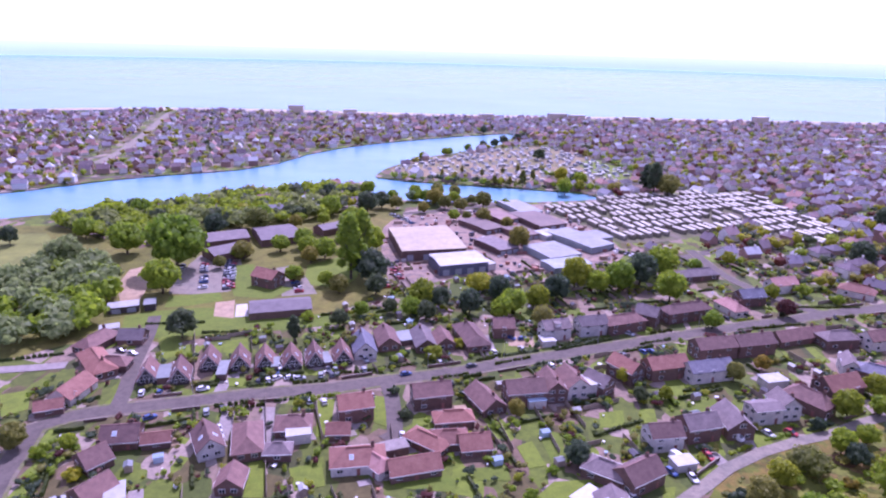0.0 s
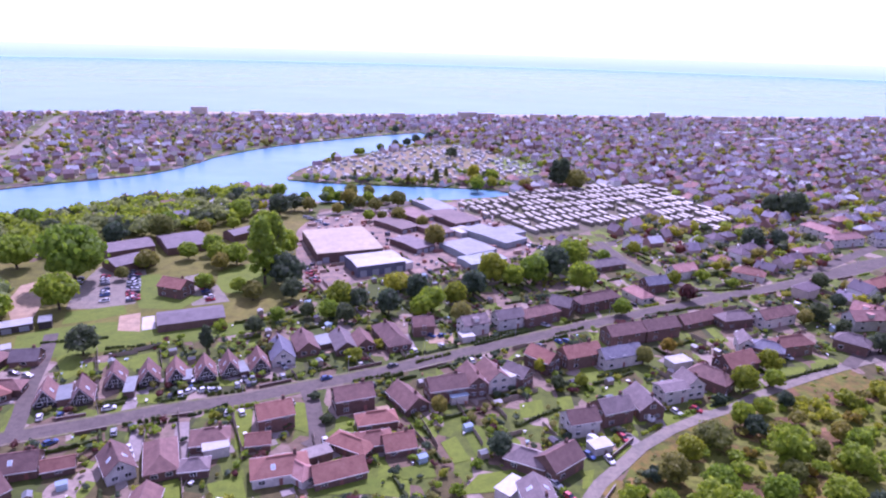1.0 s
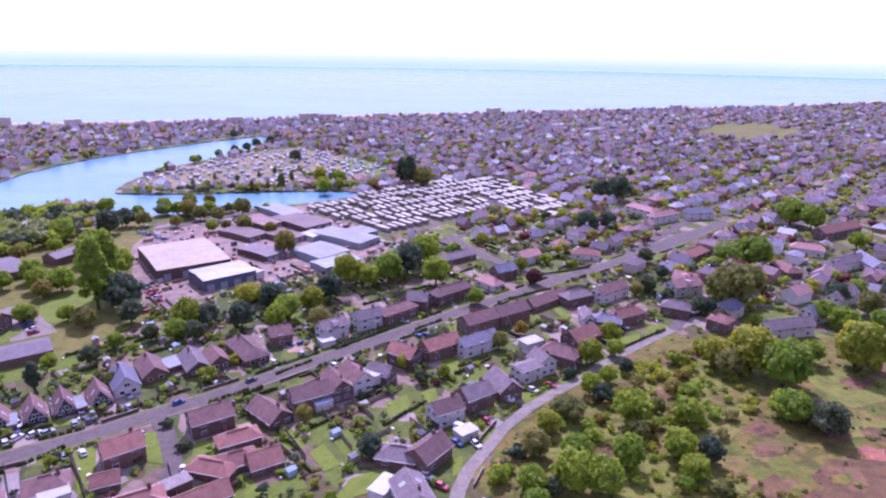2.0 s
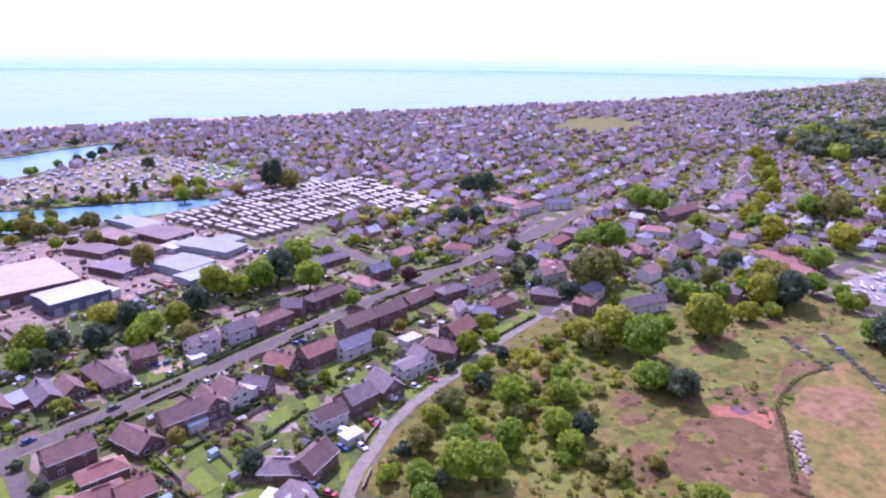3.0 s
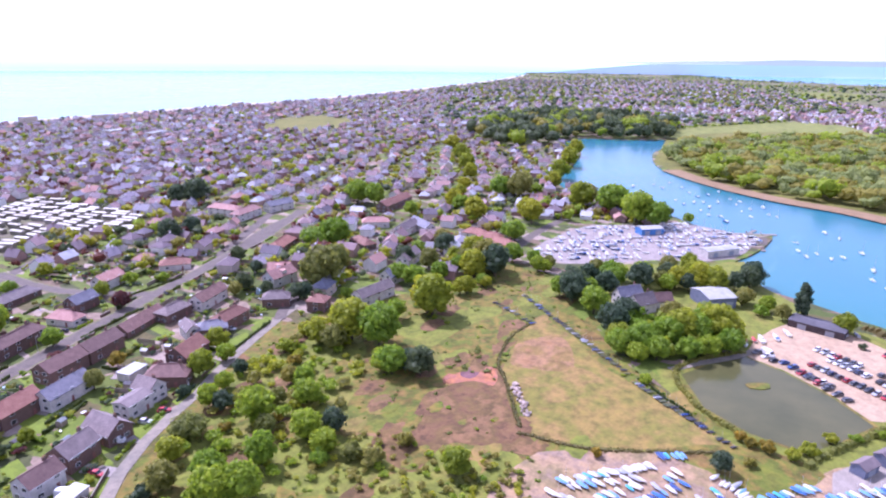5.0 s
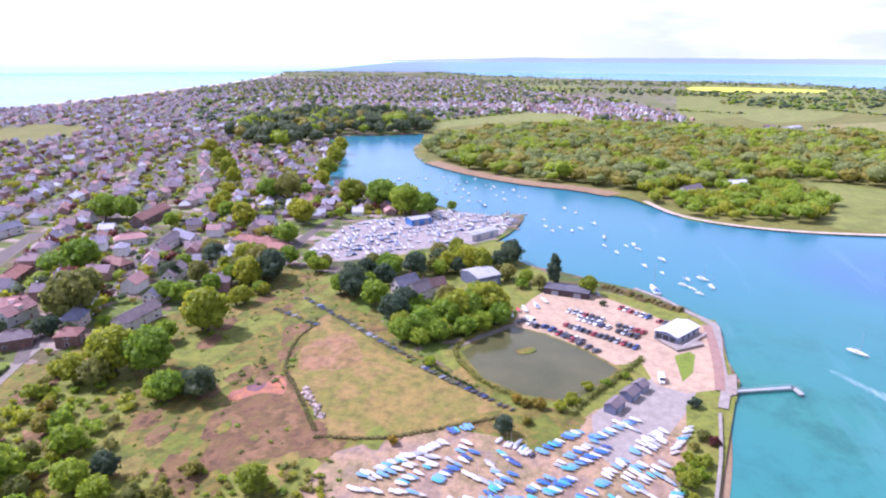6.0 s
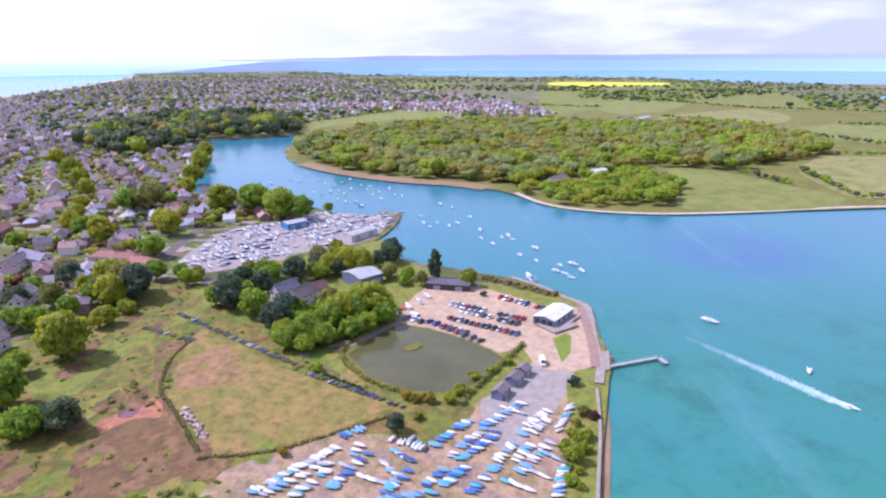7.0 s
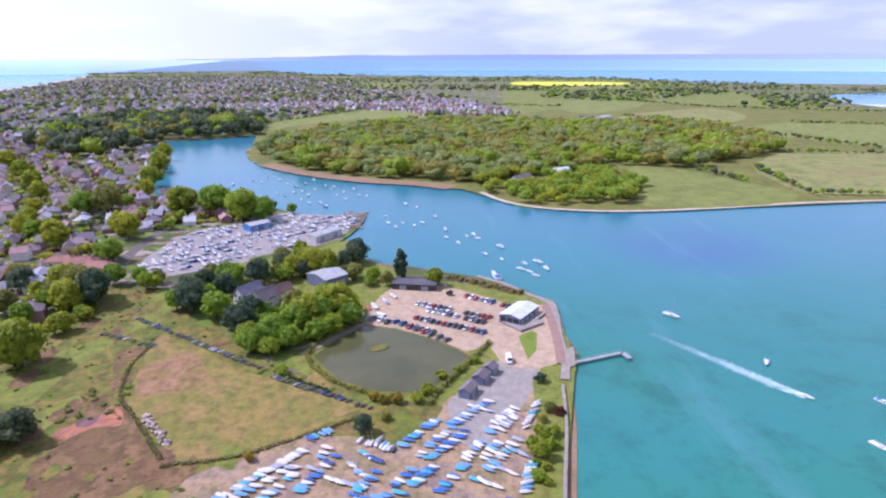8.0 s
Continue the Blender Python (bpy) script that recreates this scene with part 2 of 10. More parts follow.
MUD = surface("saltmarsh_mud", [(0.25, 0.16, 0.08), (0.33, 0.22, 0.12)], 0.06, 0.6, 0.9, 0.3)
SEA = water_of("sea_water", [(0.1, 0.3, 0.42), (0.13, 0.35, 0.46)], 0.004, 0.22, 0.5)
HARBOUR = harbour_surface()
POND = water_of("pond_water", [(0.077, 0.0788, 0.0315), (0.11, 0.105, 0.042)], 0.05, 0.12, 0.1)
BRICK = surface("brown_brick", [(0.15, 0.095, 0.08), (0.21, 0.13, 0.105)], 0.5, 3.0, 0.9, 0.2, 0.25)
RENDER = surface("white_render", [(0.58, 0.56, 0.54), (0.7, 0.68, 0.65)], 0.3, 2.0, 0.85, 0.1, 0.12)
CREAM = surface("cream_render", [(0.6, 0.52, 0.43), (0.7, 0.62, 0.52)], 0.3, 2.0, 0.85, 0.1, 0.12)
TIMBER = surface("dark_timber", [(0.05, 0.04, 0.045), (0.09, 0.07, 0.07)], 0.6, 3.0, 0.8, 0.3, 0.2)


def roof_tiles(name, colours):
    """Tiled roof: courses of tiles along the slope, lichen and weathering."""
    m, nt, b = shader(name)
    geo, tc = nt.nodes.new("ShaderNodeNewGeometry"), nt.nodes.new("ShaderNodeTexCoord")
    n = noise_of(nt, 0.5, 6.0, geo.outputs["Position"], 0.7)
    col = ramp(nt, n, [(0.3, colours[0]), (0.5, colours[1]), (0.72, colours[2])])
    w = nt.nodes.new("ShaderNodeTexWave")
    w.bands_direction, w.inputs["Scale"].default_value, w.inputs["Distortion"].default_value = "Z", 1.6, 1.2
    nt.links.new(tc.outputs["Object"], w.inputs["Vector"])
    col = mix(nt, 0.3, col, ramp(nt, w.outputs["Fac"], [(0.0, (0.6, 0.6, 0.6)), (0.5, (1, 1, 1))]), "MULTIPLY")
    g = nt.nodes.new("ShaderNodeObjectInfo").outputs["Random"]
    col = mix(nt, 1.0, col, ramp(nt, g, [(0.0, (0.8, 0.8, 0.85)), (1.0, (1.2, 1.12, 1.1))]), "MULTIPLY")
    nt.links.new(col, b.inputs["Base Color"])
    b.inputs["Roughness"].default_value = 0.75
    bp = nt.nodes.new("ShaderNodeBump")
    bp.inputs["Strength"].default_value, bp.inputs["Distance"].default_value = 0.5, 0.08
    nt.links.new(w.outputs["Fac"], bp.inputs["Height"])
    nt.links.new(bp.outputs[0], b.inputs["Normal"])
    return m


R_BROWN = roof_tiles("brown_roof_tiles", [(0.15, 0.085, 0.075), (0.21, 0.12, 0.1), (0.27, 0.165, 0.135)])
R_RED = roof_tiles("terracotta_roof_tiles", [(0.22, 0.095, 0.07), (0.3, 0.14, 0.1), (0.36, 0.185, 0.135)])
R_GREY = roof_tiles("grey_roof_tiles", [(0.15, 0.12, 0.118), (0.21, 0.172, 0.168), (0.27, 0.225, 0.215)])
R_PINK = roof_tiles("pink_roof_tiles", [(0.33, 0.17, 0.145), (0.43, 0.24, 0.205), (0.5, 0.31, 0.265)])
R_SLATE = roof_tiles("blue_slate_roof", [(0.13, 0.135, 0.175), (0.19, 0.195, 0.24), (0.24, 0.245, 0.28)])
ROOFS = {"b": R_BROWN, "r": R_RED, "g": R_GREY, "p": R_PINK, "s": R_SLATE}
WALLS = {"b": BRICK, "w": RENDER, "c": CREAM, "t": TIMBER}
# distance haze is painted in: the mixed roof colours lean to blue-violet
FAR_ROOF = palette("mixed_hazed_town_roofs", [(0.22, 0.165, 0.18), (0.28, 0.185, 0.19), (0.26, 0.235, 0.28), (0.33, 0.225, 0.23), (0.16, 0.135, 0.16), (0.38, 0.225, 0.205), (0.32, 0.3, 0.34), (0.24, 0.175, 0.195), (0.54, 0.54, 0.57), (0.2, 0.15, 0.17), (0.44, 0.245, 0.21), (0.29, 0.25, 0.3)])
FAR_WALL = palette("mixed_town_walls", [(0.33, 0.2, 0.17), (0.78, 0.75, 0.72), (0.56, 0.46, 0.4), (0.36, 0.24, 0.2), (0.82, 0.8, 0.78), (0.74, 0.7, 0.69)])
DARKGLASS = plain("dark_window_glass", (0.03, 0.035, 0.045), 0.12)
WHITEPAINT = plain("white_paint", (0.78, 0.78, 0.78), 0.5)
TYRE = plain("black_rubber", (0.02, 0.02, 0.02), 0.8)
BARK = surface("bark", [(0.07, 0.05, 0.035), (0.13, 0.1, 0.07)], 1.5, 6.0, 0.95, 0.5)
SHEDROOF = surface("pale_metal_roofing", [(0.41, 0.335, 0.21), (0.47, 0.39, 0.26)], 0.05, 0.6, 0.6, 0.1)
WHITEROOF = surface("white_metal_roofing", [(0.42, 0.42, 0.406), (0.49, 0.49, 0.476)], 0.08, 0.6, 0.5, 0.1)
GREYROOF = surface("grey_green_sheet_roofing", [(0.208, 0.238, 0.254), (0.28, 0.312, 0.324)], 0.06, 0.6, 0.6, 0.1, 0.15)
CONCRETE = surface("weathered_concrete", [(0.281, 0.241, 0.203), (0.383, 0.332, 0.281)], 0.3, 1.5, 0.9, 0.3)
WOOD = surface("weathered_boards", [(0.28, 0.22, 0.17), (0.4, 0.33, 0.26)], 0.4, 2.0, 0.85, 0.3)
STRAW = leafage("dry_straw_growth", (0.15, 0.125, 0.045), (0.26, 0.215, 0.075), (0.36, 0.3, 0.12))
HEDGE = leafage("hedge_leaves", (0.05, 0.08, 0.018), (0.095, 0.14, 0.028), (0.16, 0.2, 0.04))
LEAF = {
    "g": leafage("green_leaves", (0.155, 0.25, 0.016), (0.28, 0.4, 0.024), (0.42, 0.5, 0.035)),
    "d": leafage("dark_evergreen_leaves", (0.06, 0.098, 0.058), (0.105, 0.155, 0.085), (0.15, 0.2, 0.1)),
    "y": leafage("yellow_green_leaves", (0.19, 0.24, 0.012), (0.36, 0.4, 0.02), (0.5, 0.5, 0.04)),
    "o": leafage("olive_brown_leaves", (0.18, 0.19, 0.038), (0.29, 0.295, 0.065), (0.38, 0.37, 0.1)),
    "s": leafage("silvery_leaves", (0.15, 0.215, 0.085), (0.27, 0.35, 0.14), (0.38, 0.45, 0.21)),
    "r": leafage("copper_leaves", (0.09, 0.03, 0.03), (0.17, 0.06, 0.055), (0.24, 0.1, 0.08)),
    "z": leafage("gorse_in_flower", (0.12, 0.11, 0.02), (0.36, 0.28, 0.03), (0.55, 0.42, 0.04)),
}
LAGOON_WATER = water_of("lagoon_water", [(0.13, 0.31, 0.43), (0.18, 0.38, 0.5)], 0.01, 0.25, 0.4)


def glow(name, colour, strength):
    """Plain distance behind everything, with haze painted in as a pale, glowing colour."""
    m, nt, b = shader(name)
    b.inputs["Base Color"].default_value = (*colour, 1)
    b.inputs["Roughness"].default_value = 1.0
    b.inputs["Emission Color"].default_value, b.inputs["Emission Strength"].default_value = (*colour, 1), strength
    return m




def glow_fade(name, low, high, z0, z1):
    """Open water far off; painted haze pales its glowing colour upwards into the sky at the horizon."""
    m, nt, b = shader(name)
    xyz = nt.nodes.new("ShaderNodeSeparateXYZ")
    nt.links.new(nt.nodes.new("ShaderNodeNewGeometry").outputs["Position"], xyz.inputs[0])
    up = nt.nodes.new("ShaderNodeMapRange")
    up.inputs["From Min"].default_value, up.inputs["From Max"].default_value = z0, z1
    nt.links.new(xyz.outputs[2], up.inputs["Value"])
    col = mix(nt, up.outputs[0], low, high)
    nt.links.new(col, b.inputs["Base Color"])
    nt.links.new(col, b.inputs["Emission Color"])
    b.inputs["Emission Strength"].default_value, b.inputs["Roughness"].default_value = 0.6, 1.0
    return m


FARSEA = glow_fade("far_sea_painted_haze", (0.55, 0.76, 0.84), (0.86, 0.93, 0.95), 5.0, 82.0)
FARBAY = glow("far_bay_painted_haze", (0.46, 0.6, 0.74), 0.36)
FARHILL = glow("far_hills_painted_haze", (0.42, 0.46, 0.6), 0.42)
BARE2 = surface("pale_sandy_turf", [(0.29, 0.15, 0.06), (0.34, 0.19, 0.09), (0.25, 0.165, 0.045), (0.31, 0.16, 0.07)], 0.11, 0.9, 0.95, 0.4, clumps=0.6)
CAMPDRY = surface("dry_camp_ground", [(0.27, 0.2, 0.1), (0.33, 0.25, 0.15), (0.2, 0.19, 0.06), (0.36, 0.28, 0.19)], 0.03, 0.4, 0.95, 0.3)
CAMPTURF = surface("worn_park_turf", [(0.13, 0.14, 0.05), (0.2, 0.16, 0.12), (0.12, 0.13, 0.045), (0.17, 0.14, 0.1)], 0.06, 0.7, 0.95, 0.3)
BRICKPAVE = surface("pink_brick_paving", [(0.27, 0.16, 0.12), (0.34, 0.2, 0.15), (0.31, 0.22, 0.17)], 0.25, 2.0, 0.9, 0.2)
SCORCH = surface("scorched_soil", [(0.16, 0.08, 0.09), (0.25, 0.12, 0.12)], 0.3, 1.2, 0.95, 0.4)
LAWN2 = surface("coarse_green_grass", [(0.14, 0.165, 0.017), (0.202, 0.225, 0.0255), (0.235, 0.205, 0.0382)], 0.08, 0.8, 0.95, 0.5, clumps=0.6)
FIELD2 = surface("pasture", [(0.17, 0.195, 0.027), (0.23, 0.245, 0.045)], 0.02, 0.2, 0.95, 0.2, clumps=0.45)
FIELD3 = surface("pale_pasture", [(0.21, 0.225, 0.045), (0.27, 0.26, 0.072), (0.25, 0.21, 0.063)], 0.015, 0.2, 0.95, 0.2, clumps=0.5)
TARMAC2 = surface("pale_worn_tarmac", [(0.247, 0.21, 0.1691), (0.3, 0.255, 0.1985), (0.225, 0.203, 0.1653)], 0.08, 1.2, 0.9, 0.15, clumps=0.4)
SKYROOF = plain("conservatory_glass", (0.4, 0.52, 0.62), 0.15)
BROWNROOF = surface("brown_sheet_roofing", [(0.15, 0.105, 0.095), (0.22, 0.15, 0.13)], 0.08, 0.6, 0.7, 0.1, 0.2)
PINKROOF = surface("pinkish_roofing", [(0.25, 0.15, 0.135), (0.31, 0.2, 0.175)], 0.08, 0.6, 0.7, 0.1, 0.2)
PURPLEROOF = surface("purple_grey_roofing", [(0.17, 0.14, 0.15), (0.23, 0.19, 0.2)], 0.2, 0.9, 0.7, 0.1, 0.15)
CLUBROOF = surface("clean_white_roofing", [(0.66, 0.67, 0.67), (0.74, 0.75, 0.75)], 0.1, 0.8, 0.45, 0.1)
PALEROOF = surface("pale_blue_grey_roofing", [(0.274, 0.319, 0.342), (0.331, 0.38, 0.395)], 0.06, 0.6, 0.6, 0.1)
DARKROOF = surface("dark_felt_roofing", [(0.09, 0.085, 0.1), (0.14, 0.13, 0.15)], 0.2, 1.0, 0.8, 0.1)
TIMBERBLUE = surface("blue_grey_boarding", [(0.13, 0.15, 0.22), (0.18, 0.2, 0.28)], 0.4, 2.0, 0.8, 0.2)
WALLBLUE = surface("dark_blue_cladding", [(0.10, 0.11, 0.16), (0.15, 0.16, 0.22)], 0.2, 1.0, 0.6, 0.1)
WALLBRIGHT = surface("bright_blue_cladding", [(0.06, 0.2, 0.5), (0.09, 0.26, 0.56)], 0.2, 1.0, 0.6, 0.1)
CAMPMIX = palette("caravan_and_tent_colours", [(0.66, 0.65, 0.62), (0.55, 0.53, 0.5), (0.7, 0.7, 0.68), (0.3, 0.33, 0.4), (0.6, 0.58, 0.52)], 0.6)
CLUTTER = palette("yard_clutter_colours", [(0.4, 0.18, 0.12), (0.6, 0.58, 0.55), (0.25, 0.12, 0.08), (0.42, 0.3, 0.22), (0.12, 0.12, 0.15), (0.3, 0.15, 0.12)], 0.8)
CARMIX = palette("mixed_car_paint", [(0.4, 0.42, 0.45), (0.04, 0.04, 0.05), (0.7, 0.7, 0.72), (0.05, 0.1, 0.25), (0.35, 0.04, 0.04), (0.12, 0.12, 0.14)], 0.35)
FOAM = surface("white_foam", [(0.3, 0.5, 0.54), (0.55, 0.68, 0.7)], 0.5, 2.0, 0.9, 0.2)
PARKGRAVEL = surface("tan_gravel", [(0.357, 0.23, 0.1288), (0.304, 0.215, 0.1564), (0.42, 0.28, 0.1564), (0.263, 0.2, 0.092), (0.315, 0.22, 0.1564)], 0.08, 0.9, 0.95, 0.3, clumps=0.6)

# ---- mesh kit ----
rng = random.Random(7)


class Pile:
    """Collects many small shapes into one mesh."""

    def __init__(self):
        self.v, self.f, self.m, self.n = [], [], [], 0

    def add(self, verts, faces, slot=0):
        verts = np.asarray(verts, float)
        self.v.append(verts)
        self.f += [tuple(i + self.n for i in f) for f in faces]
        self.m += [slot] * len(faces) if isinstance(slot, int) else list(slot)
        self.n += len(verts)

    def mesh(self, name, mats):
        me = bpy.data.meshes.new(name)
        me.from_pydata(np.concatenate(self.v).tolist(), [], self.f)
        for m in mats:
            me.materials.append(m)
        me.polygons.foreach_set("material_index", self.m)
        me.update()
        return me


def part(name, shape, material, parent=None, label="", smooth=False):
    """Links a bmesh, a Pile or a mesh as one mesh object under a thing or part."""
    if isinstance(shape, bmesh.types.BMesh):
        me = bpy.data.meshes.new(name)
        shape.to_mesh(me)
        shape.free()
        me.materials.append(material)
    elif isinstance(shape, Pile):
        me = shape.mesh(name, material if isinstance(material, (list, tuple)) else [material])
    else:
        me = shape
    if smooth:
        me.polygons.foreach_set("use_smooth", [True] * len(me.polygons))
    ob = new(name, me)
    if parent is not None:
        ob.parent = parent
    if label:
        tagged(ob, label)
    return ob


def thing(name, label, category, group="", kind="", m=None):
    ob = tagged(new(name), label, category, group, kind)
    ob.empty_display_size = 0.3
    if m is not None:
        ob.matrix_basis = m
    return ob


def spin(x, y, z, turn):
    return pose(x, y, z, 0, 0, turn)


BOX_F = [(0, 3, 2, 1), (4, 5, 6, 7), (0, 1, 5, 4), (1, 2, 6, 5), (2, 3, 7, 6), (3, 0, 4, 7)]


def box_v(cx, cy, z0, lx, ly, lz, taper=1.0, turn=0.0):
    a, b = lx / 2, ly / 2
    v = [(-a, -b, 0), (a, -b, 0), (a, b, 0), (-a, b, 0)]
    v += [(x * taper, y * taper, lz) for x, y, _ in v]
    c, s = math.cos(turn), math.sin(turn)
    return [(cx + x * c - y * s, cy + x * s + y * c, z0 + z) for x, y, z in v]


def box(pile, cx, cy, z0, lx, ly, lz, slot=0, taper=1.0, turn=0.0):
    pile.add(box_v(cx, cy, z0, lx, ly, lz, taper, turn), BOX_F, slot)


def inside(x, y, loop):
    hit, j = False, len(loop) - 1
    for i in range(len(loop)):
        (xi, yi), (xj, yj) = loop[i], loop[j]
        if (yi > y) != (yj > y) and x < (xj - xi) * (y - yi) / (yj - yi) + xi:
            hit = not hit
        j = i
    return hit


def curve_through(points, step, closed=False, rough=0.0, seed=1):
    """A smooth line through a few corner points, with an optional ragged edge."""
    out, n = [], len(points)
    last = n if closed else n - 1
    for i in range(last):
        p = [Vector(points[(i + k) % n] if closed else points[min(max(i + k, 0), n - 1)]) for k in (-1, 0, 1, 2)]
        k = max(1, int((p[2] - p[1]).length / step))
        for j in range(k):
            t = j / k
            q = 0.5 * (2 * p[1] + (p[2] - p[0]) * t + (2 * p[0] - 5 * p[1] + 4 * p[2] - p[3]) * t * t + (3 * p[1] - p[0] - 3 * p[2] + p[3]) * t ** 3)
            if rough:
                w = noise.noise_vector(Vector((q.x / (rough * 4), q.y / (rough * 4), seed)))
                q = q + Vector((w.x, w.y)) * rough
            out.append((q.x, q.y))
    if not closed:
        out.append(tuple(points[-1]))
    return out


def sheet(name, loop, z, material, label, category="ground", rough=0.0, step=12.0, kind="structure", thick=0.0):
    """A piece of ground with a ragged outline that lies on the main sheet."""
    pts = curve_through(loop, step, True, rough, len(loop)) if rough else [tuple(p) for p in loop]
    bm = bmesh.new()
    face = bm.faces.new([bm.verts.new((x, y, z)) for x, y in pts])
    bm.normal_update()
    if face.normal.z < 0:
        face.normal_flip()
    if thick:
        ring = bmesh.ops.extrude_face_region(bm, geom=[face])
        bmesh.ops.translate(bm, vec=(0, 0, -thick), verts=[v for v in ring["geom"] if isinstance(v, bmesh.types.BMVert)])
        bmesh.ops.recalc_face_normals(bm, faces=bm.faces)
    bmesh.ops.triangulate(bm, faces=bm.faces)
    return tagged(part(name, bm, material), label, category, kind=kind)


def ribbon(name, points, width, z, material, label, category="road", step=8.0, kind="structure", rise=0.0):
    """A strip of even width along a line."""
    line = [Vector(p) for p in curve_through(points, step)]
    bm, rows = bmesh.new(), []
    for i, p in enumerate(line):
        d = (line[min(i + 1, len(line) - 1)] - line[max(i - 1, 0)]).normalized()
        side = Vector((-d.y, d.x)) * width / 2
        row = [bm.verts.new((p.x + side.x * k, p.y + side.y * k, zz)) for k, zz in
               ((1, z), (-1, z)) + (((-1, z - rise), (1, z - rise)) if rise else ())]
        rows.append(row)
    for a, b in zip(rows, rows[1:]):
        bm.faces.new((a[0], a[1], b[1], b[0]))
        if rise:
            bm.faces.new((a[1], a[2], b[2], b[1]))
            bm.faces.new((a[3], a[0], b[0], b[3]))
    bmesh.ops.recalc_face_normals(bm, faces=bm.faces)
    if bm.faces[:][0].normal.z < 0:
        bmesh.ops.reverse_faces(bm, faces=bm.faces)
    return tagged(part(name, bm, material), label, category, kind=kind)

# ---- land and water ----
RIM = 4700.0


def arc(a0, a1, r, n):
    """Points on the rim; angles clockwise from straight ahead at the start."""
    return [(math.sin(radians(a0 + (a1 - a0) * i / n)) * r, math.cos(radians(a0 + (a1 - a0) * i / n)) * r) for i in range(n + 1)]


COAST = [
    (-2860, 770), (-682, 996), (-543, 1065), (-373, 1106), (-144, 1111), (58, 1111), (255, 1132), (462, 1142),
    (638, 1155), (799, 1168), (1002, 1166), (1348, 1175), (1617, 1216), (2166, 1316), (2788, 1447), (3760, 1734),
    (4620, 2189)]
COAST_END = 67.6
LAGOON = [
    (-277.8, 388.2), (-254, 402), (-237, 426), (-207, 436), (-156, 473), (-103, 511), (-65, 534), (-66, 501),
    (-52, 485), (-30, 471), (28, 470), (85, 479), (127, 495), (114, 512), (59, 526), (3, 535),
    (-37, 545), (-59, 554), (-53, 602), (-19, 667), (44, 741), (62, 767), (85, 837), (86, 883),
    (31, 853), (-34, 802), (-91, 748), (-137, 681), (-164, 604), (-195, 567), (-235, 543), (-270, 516),
    (-302, 483), (-325, 459), (-420, 400), (-700, 330), (-700, 255), (-400.0, 262.0)]
HARBOUR_SHORE = [
    (40.0, -160.0), (101.4, -23.1), (123.0, -31.0), (138.4, -36.7), (158.1, -44.2), (175.9, -49.4), (193.5, -52.9), (207.5, -59.3),
    (221.0, -63.6), (239.3, -63.2), (266.8, -65.9), (279.0, -61.9), (304.5, -44.1), (319.4, -19.2), (332.2, 3.0), (340.6, 23.4),
    (360.0, 27.7), (375.6, 33.8), (378.6, 42.6), (411, 34), (453, 30), (444, 49), (439, 64), (468, 93),
    (511, 145), (517, 178), (530, 206), (580, 227), (672, 247), (751, 271), (814, 319), (879, 315),
    (898, 262), (932, 212), (891, 184), (804, 195), (702, 168), (639, 124), (614, 87), (582, 42),
    (562, -9), (535, -47), (499, -71), (474, -80), (456, -107), (445, -154), (450, -219), (461, -290),
    (464, -366), (487, -615), (571, -864)]
FAR_BAY = [
    (4558, 920), (4026, 626), (3632, 257), (3364, -190), (3209, -590), (2998, -934), (2545, -1119), (2296, -1536),
    (2096, -2436), (3179, -3503), (3839, -2763), (4331, -1901), (4632, -956), (4730, 31), (4619, 1017)]
FAR_CREEK = [
    (1719, -1143), (1799, -1357), (1646, -1354), (1331, -1100), (1312, -996), (1441, -1001)]
WATERS = [
    curve_through(COAST, 40.0, False, 6.0, 3) + arc(COAST_END, -80, 4730.0, 24),
    curve_through(LAGOON, 12.0, True, 2.0, 5),
    curve_through(HARBOUR_SHORE, 9.0, False, 1.2, 7) + [(430, -900), (-150, -900), (60, -200)],
    curve_through(FAR_BAY, 60.0, True, 10.0, 9),
    curve_through(FAR_CREEK, 40.0, True, 8.0, 11),
]


def in_water(x, y):
    return any(inside(x, y, w) for w in WATERS)


def land_sheet():
    from mathutils.geometry import delaunay_2d_cdt
    pts, edges = [], []
    for loop in [arc(0, 360, RIM, 72)[:-1], *WATERS]:
        k = len(pts)
        pts += [Vector(p) for p in loop]
        edges += [(k + i, k + (i + 1) % len(loop)) for i in range(len(loop))]
    v, _, faces, *_ = delaunay_2d_cdt(pts, edges, [], 0, 0.01)
    keep = []
    for f in faces:
        cx, cy = sum(v[i].x for i in f) / 3, sum(v[i].y for i in f) / 3
        if not in_water(cx, cy):
            keep.append(f)
    bm = bmesh.new()
    bv = [bm.verts.new((p.x, p.y, 0)) for p in v]
    for f in keep:
        bm.faces.new([bv[i] for i in f])
    bmesh.ops.delete(bm, geom=[q for q in bm.verts if not q.link_faces], context="VERTS")
    bmesh.ops.recalc_face_normals(bm, faces=bm.faces)
    for f in bm.faces:
        if f.normal.z < 0:
            f.normal_flip()
    rim = [e for e in bm.edges if len(e.link_faces) == 1]
    ext = bmesh.ops.extrude_edge_only(bm, edges=rim)
    bmesh.ops.translate(bm, vec=(0, 0, -3.0), verts=[g for g in ext["geom"] if isinstance(g, bmesh.types.BMVert)])
    return bm


tagged(part("ground", land_sheet(), GARDEN), "low coastal land of gardens, grass and earth", "ground", kind="structure")


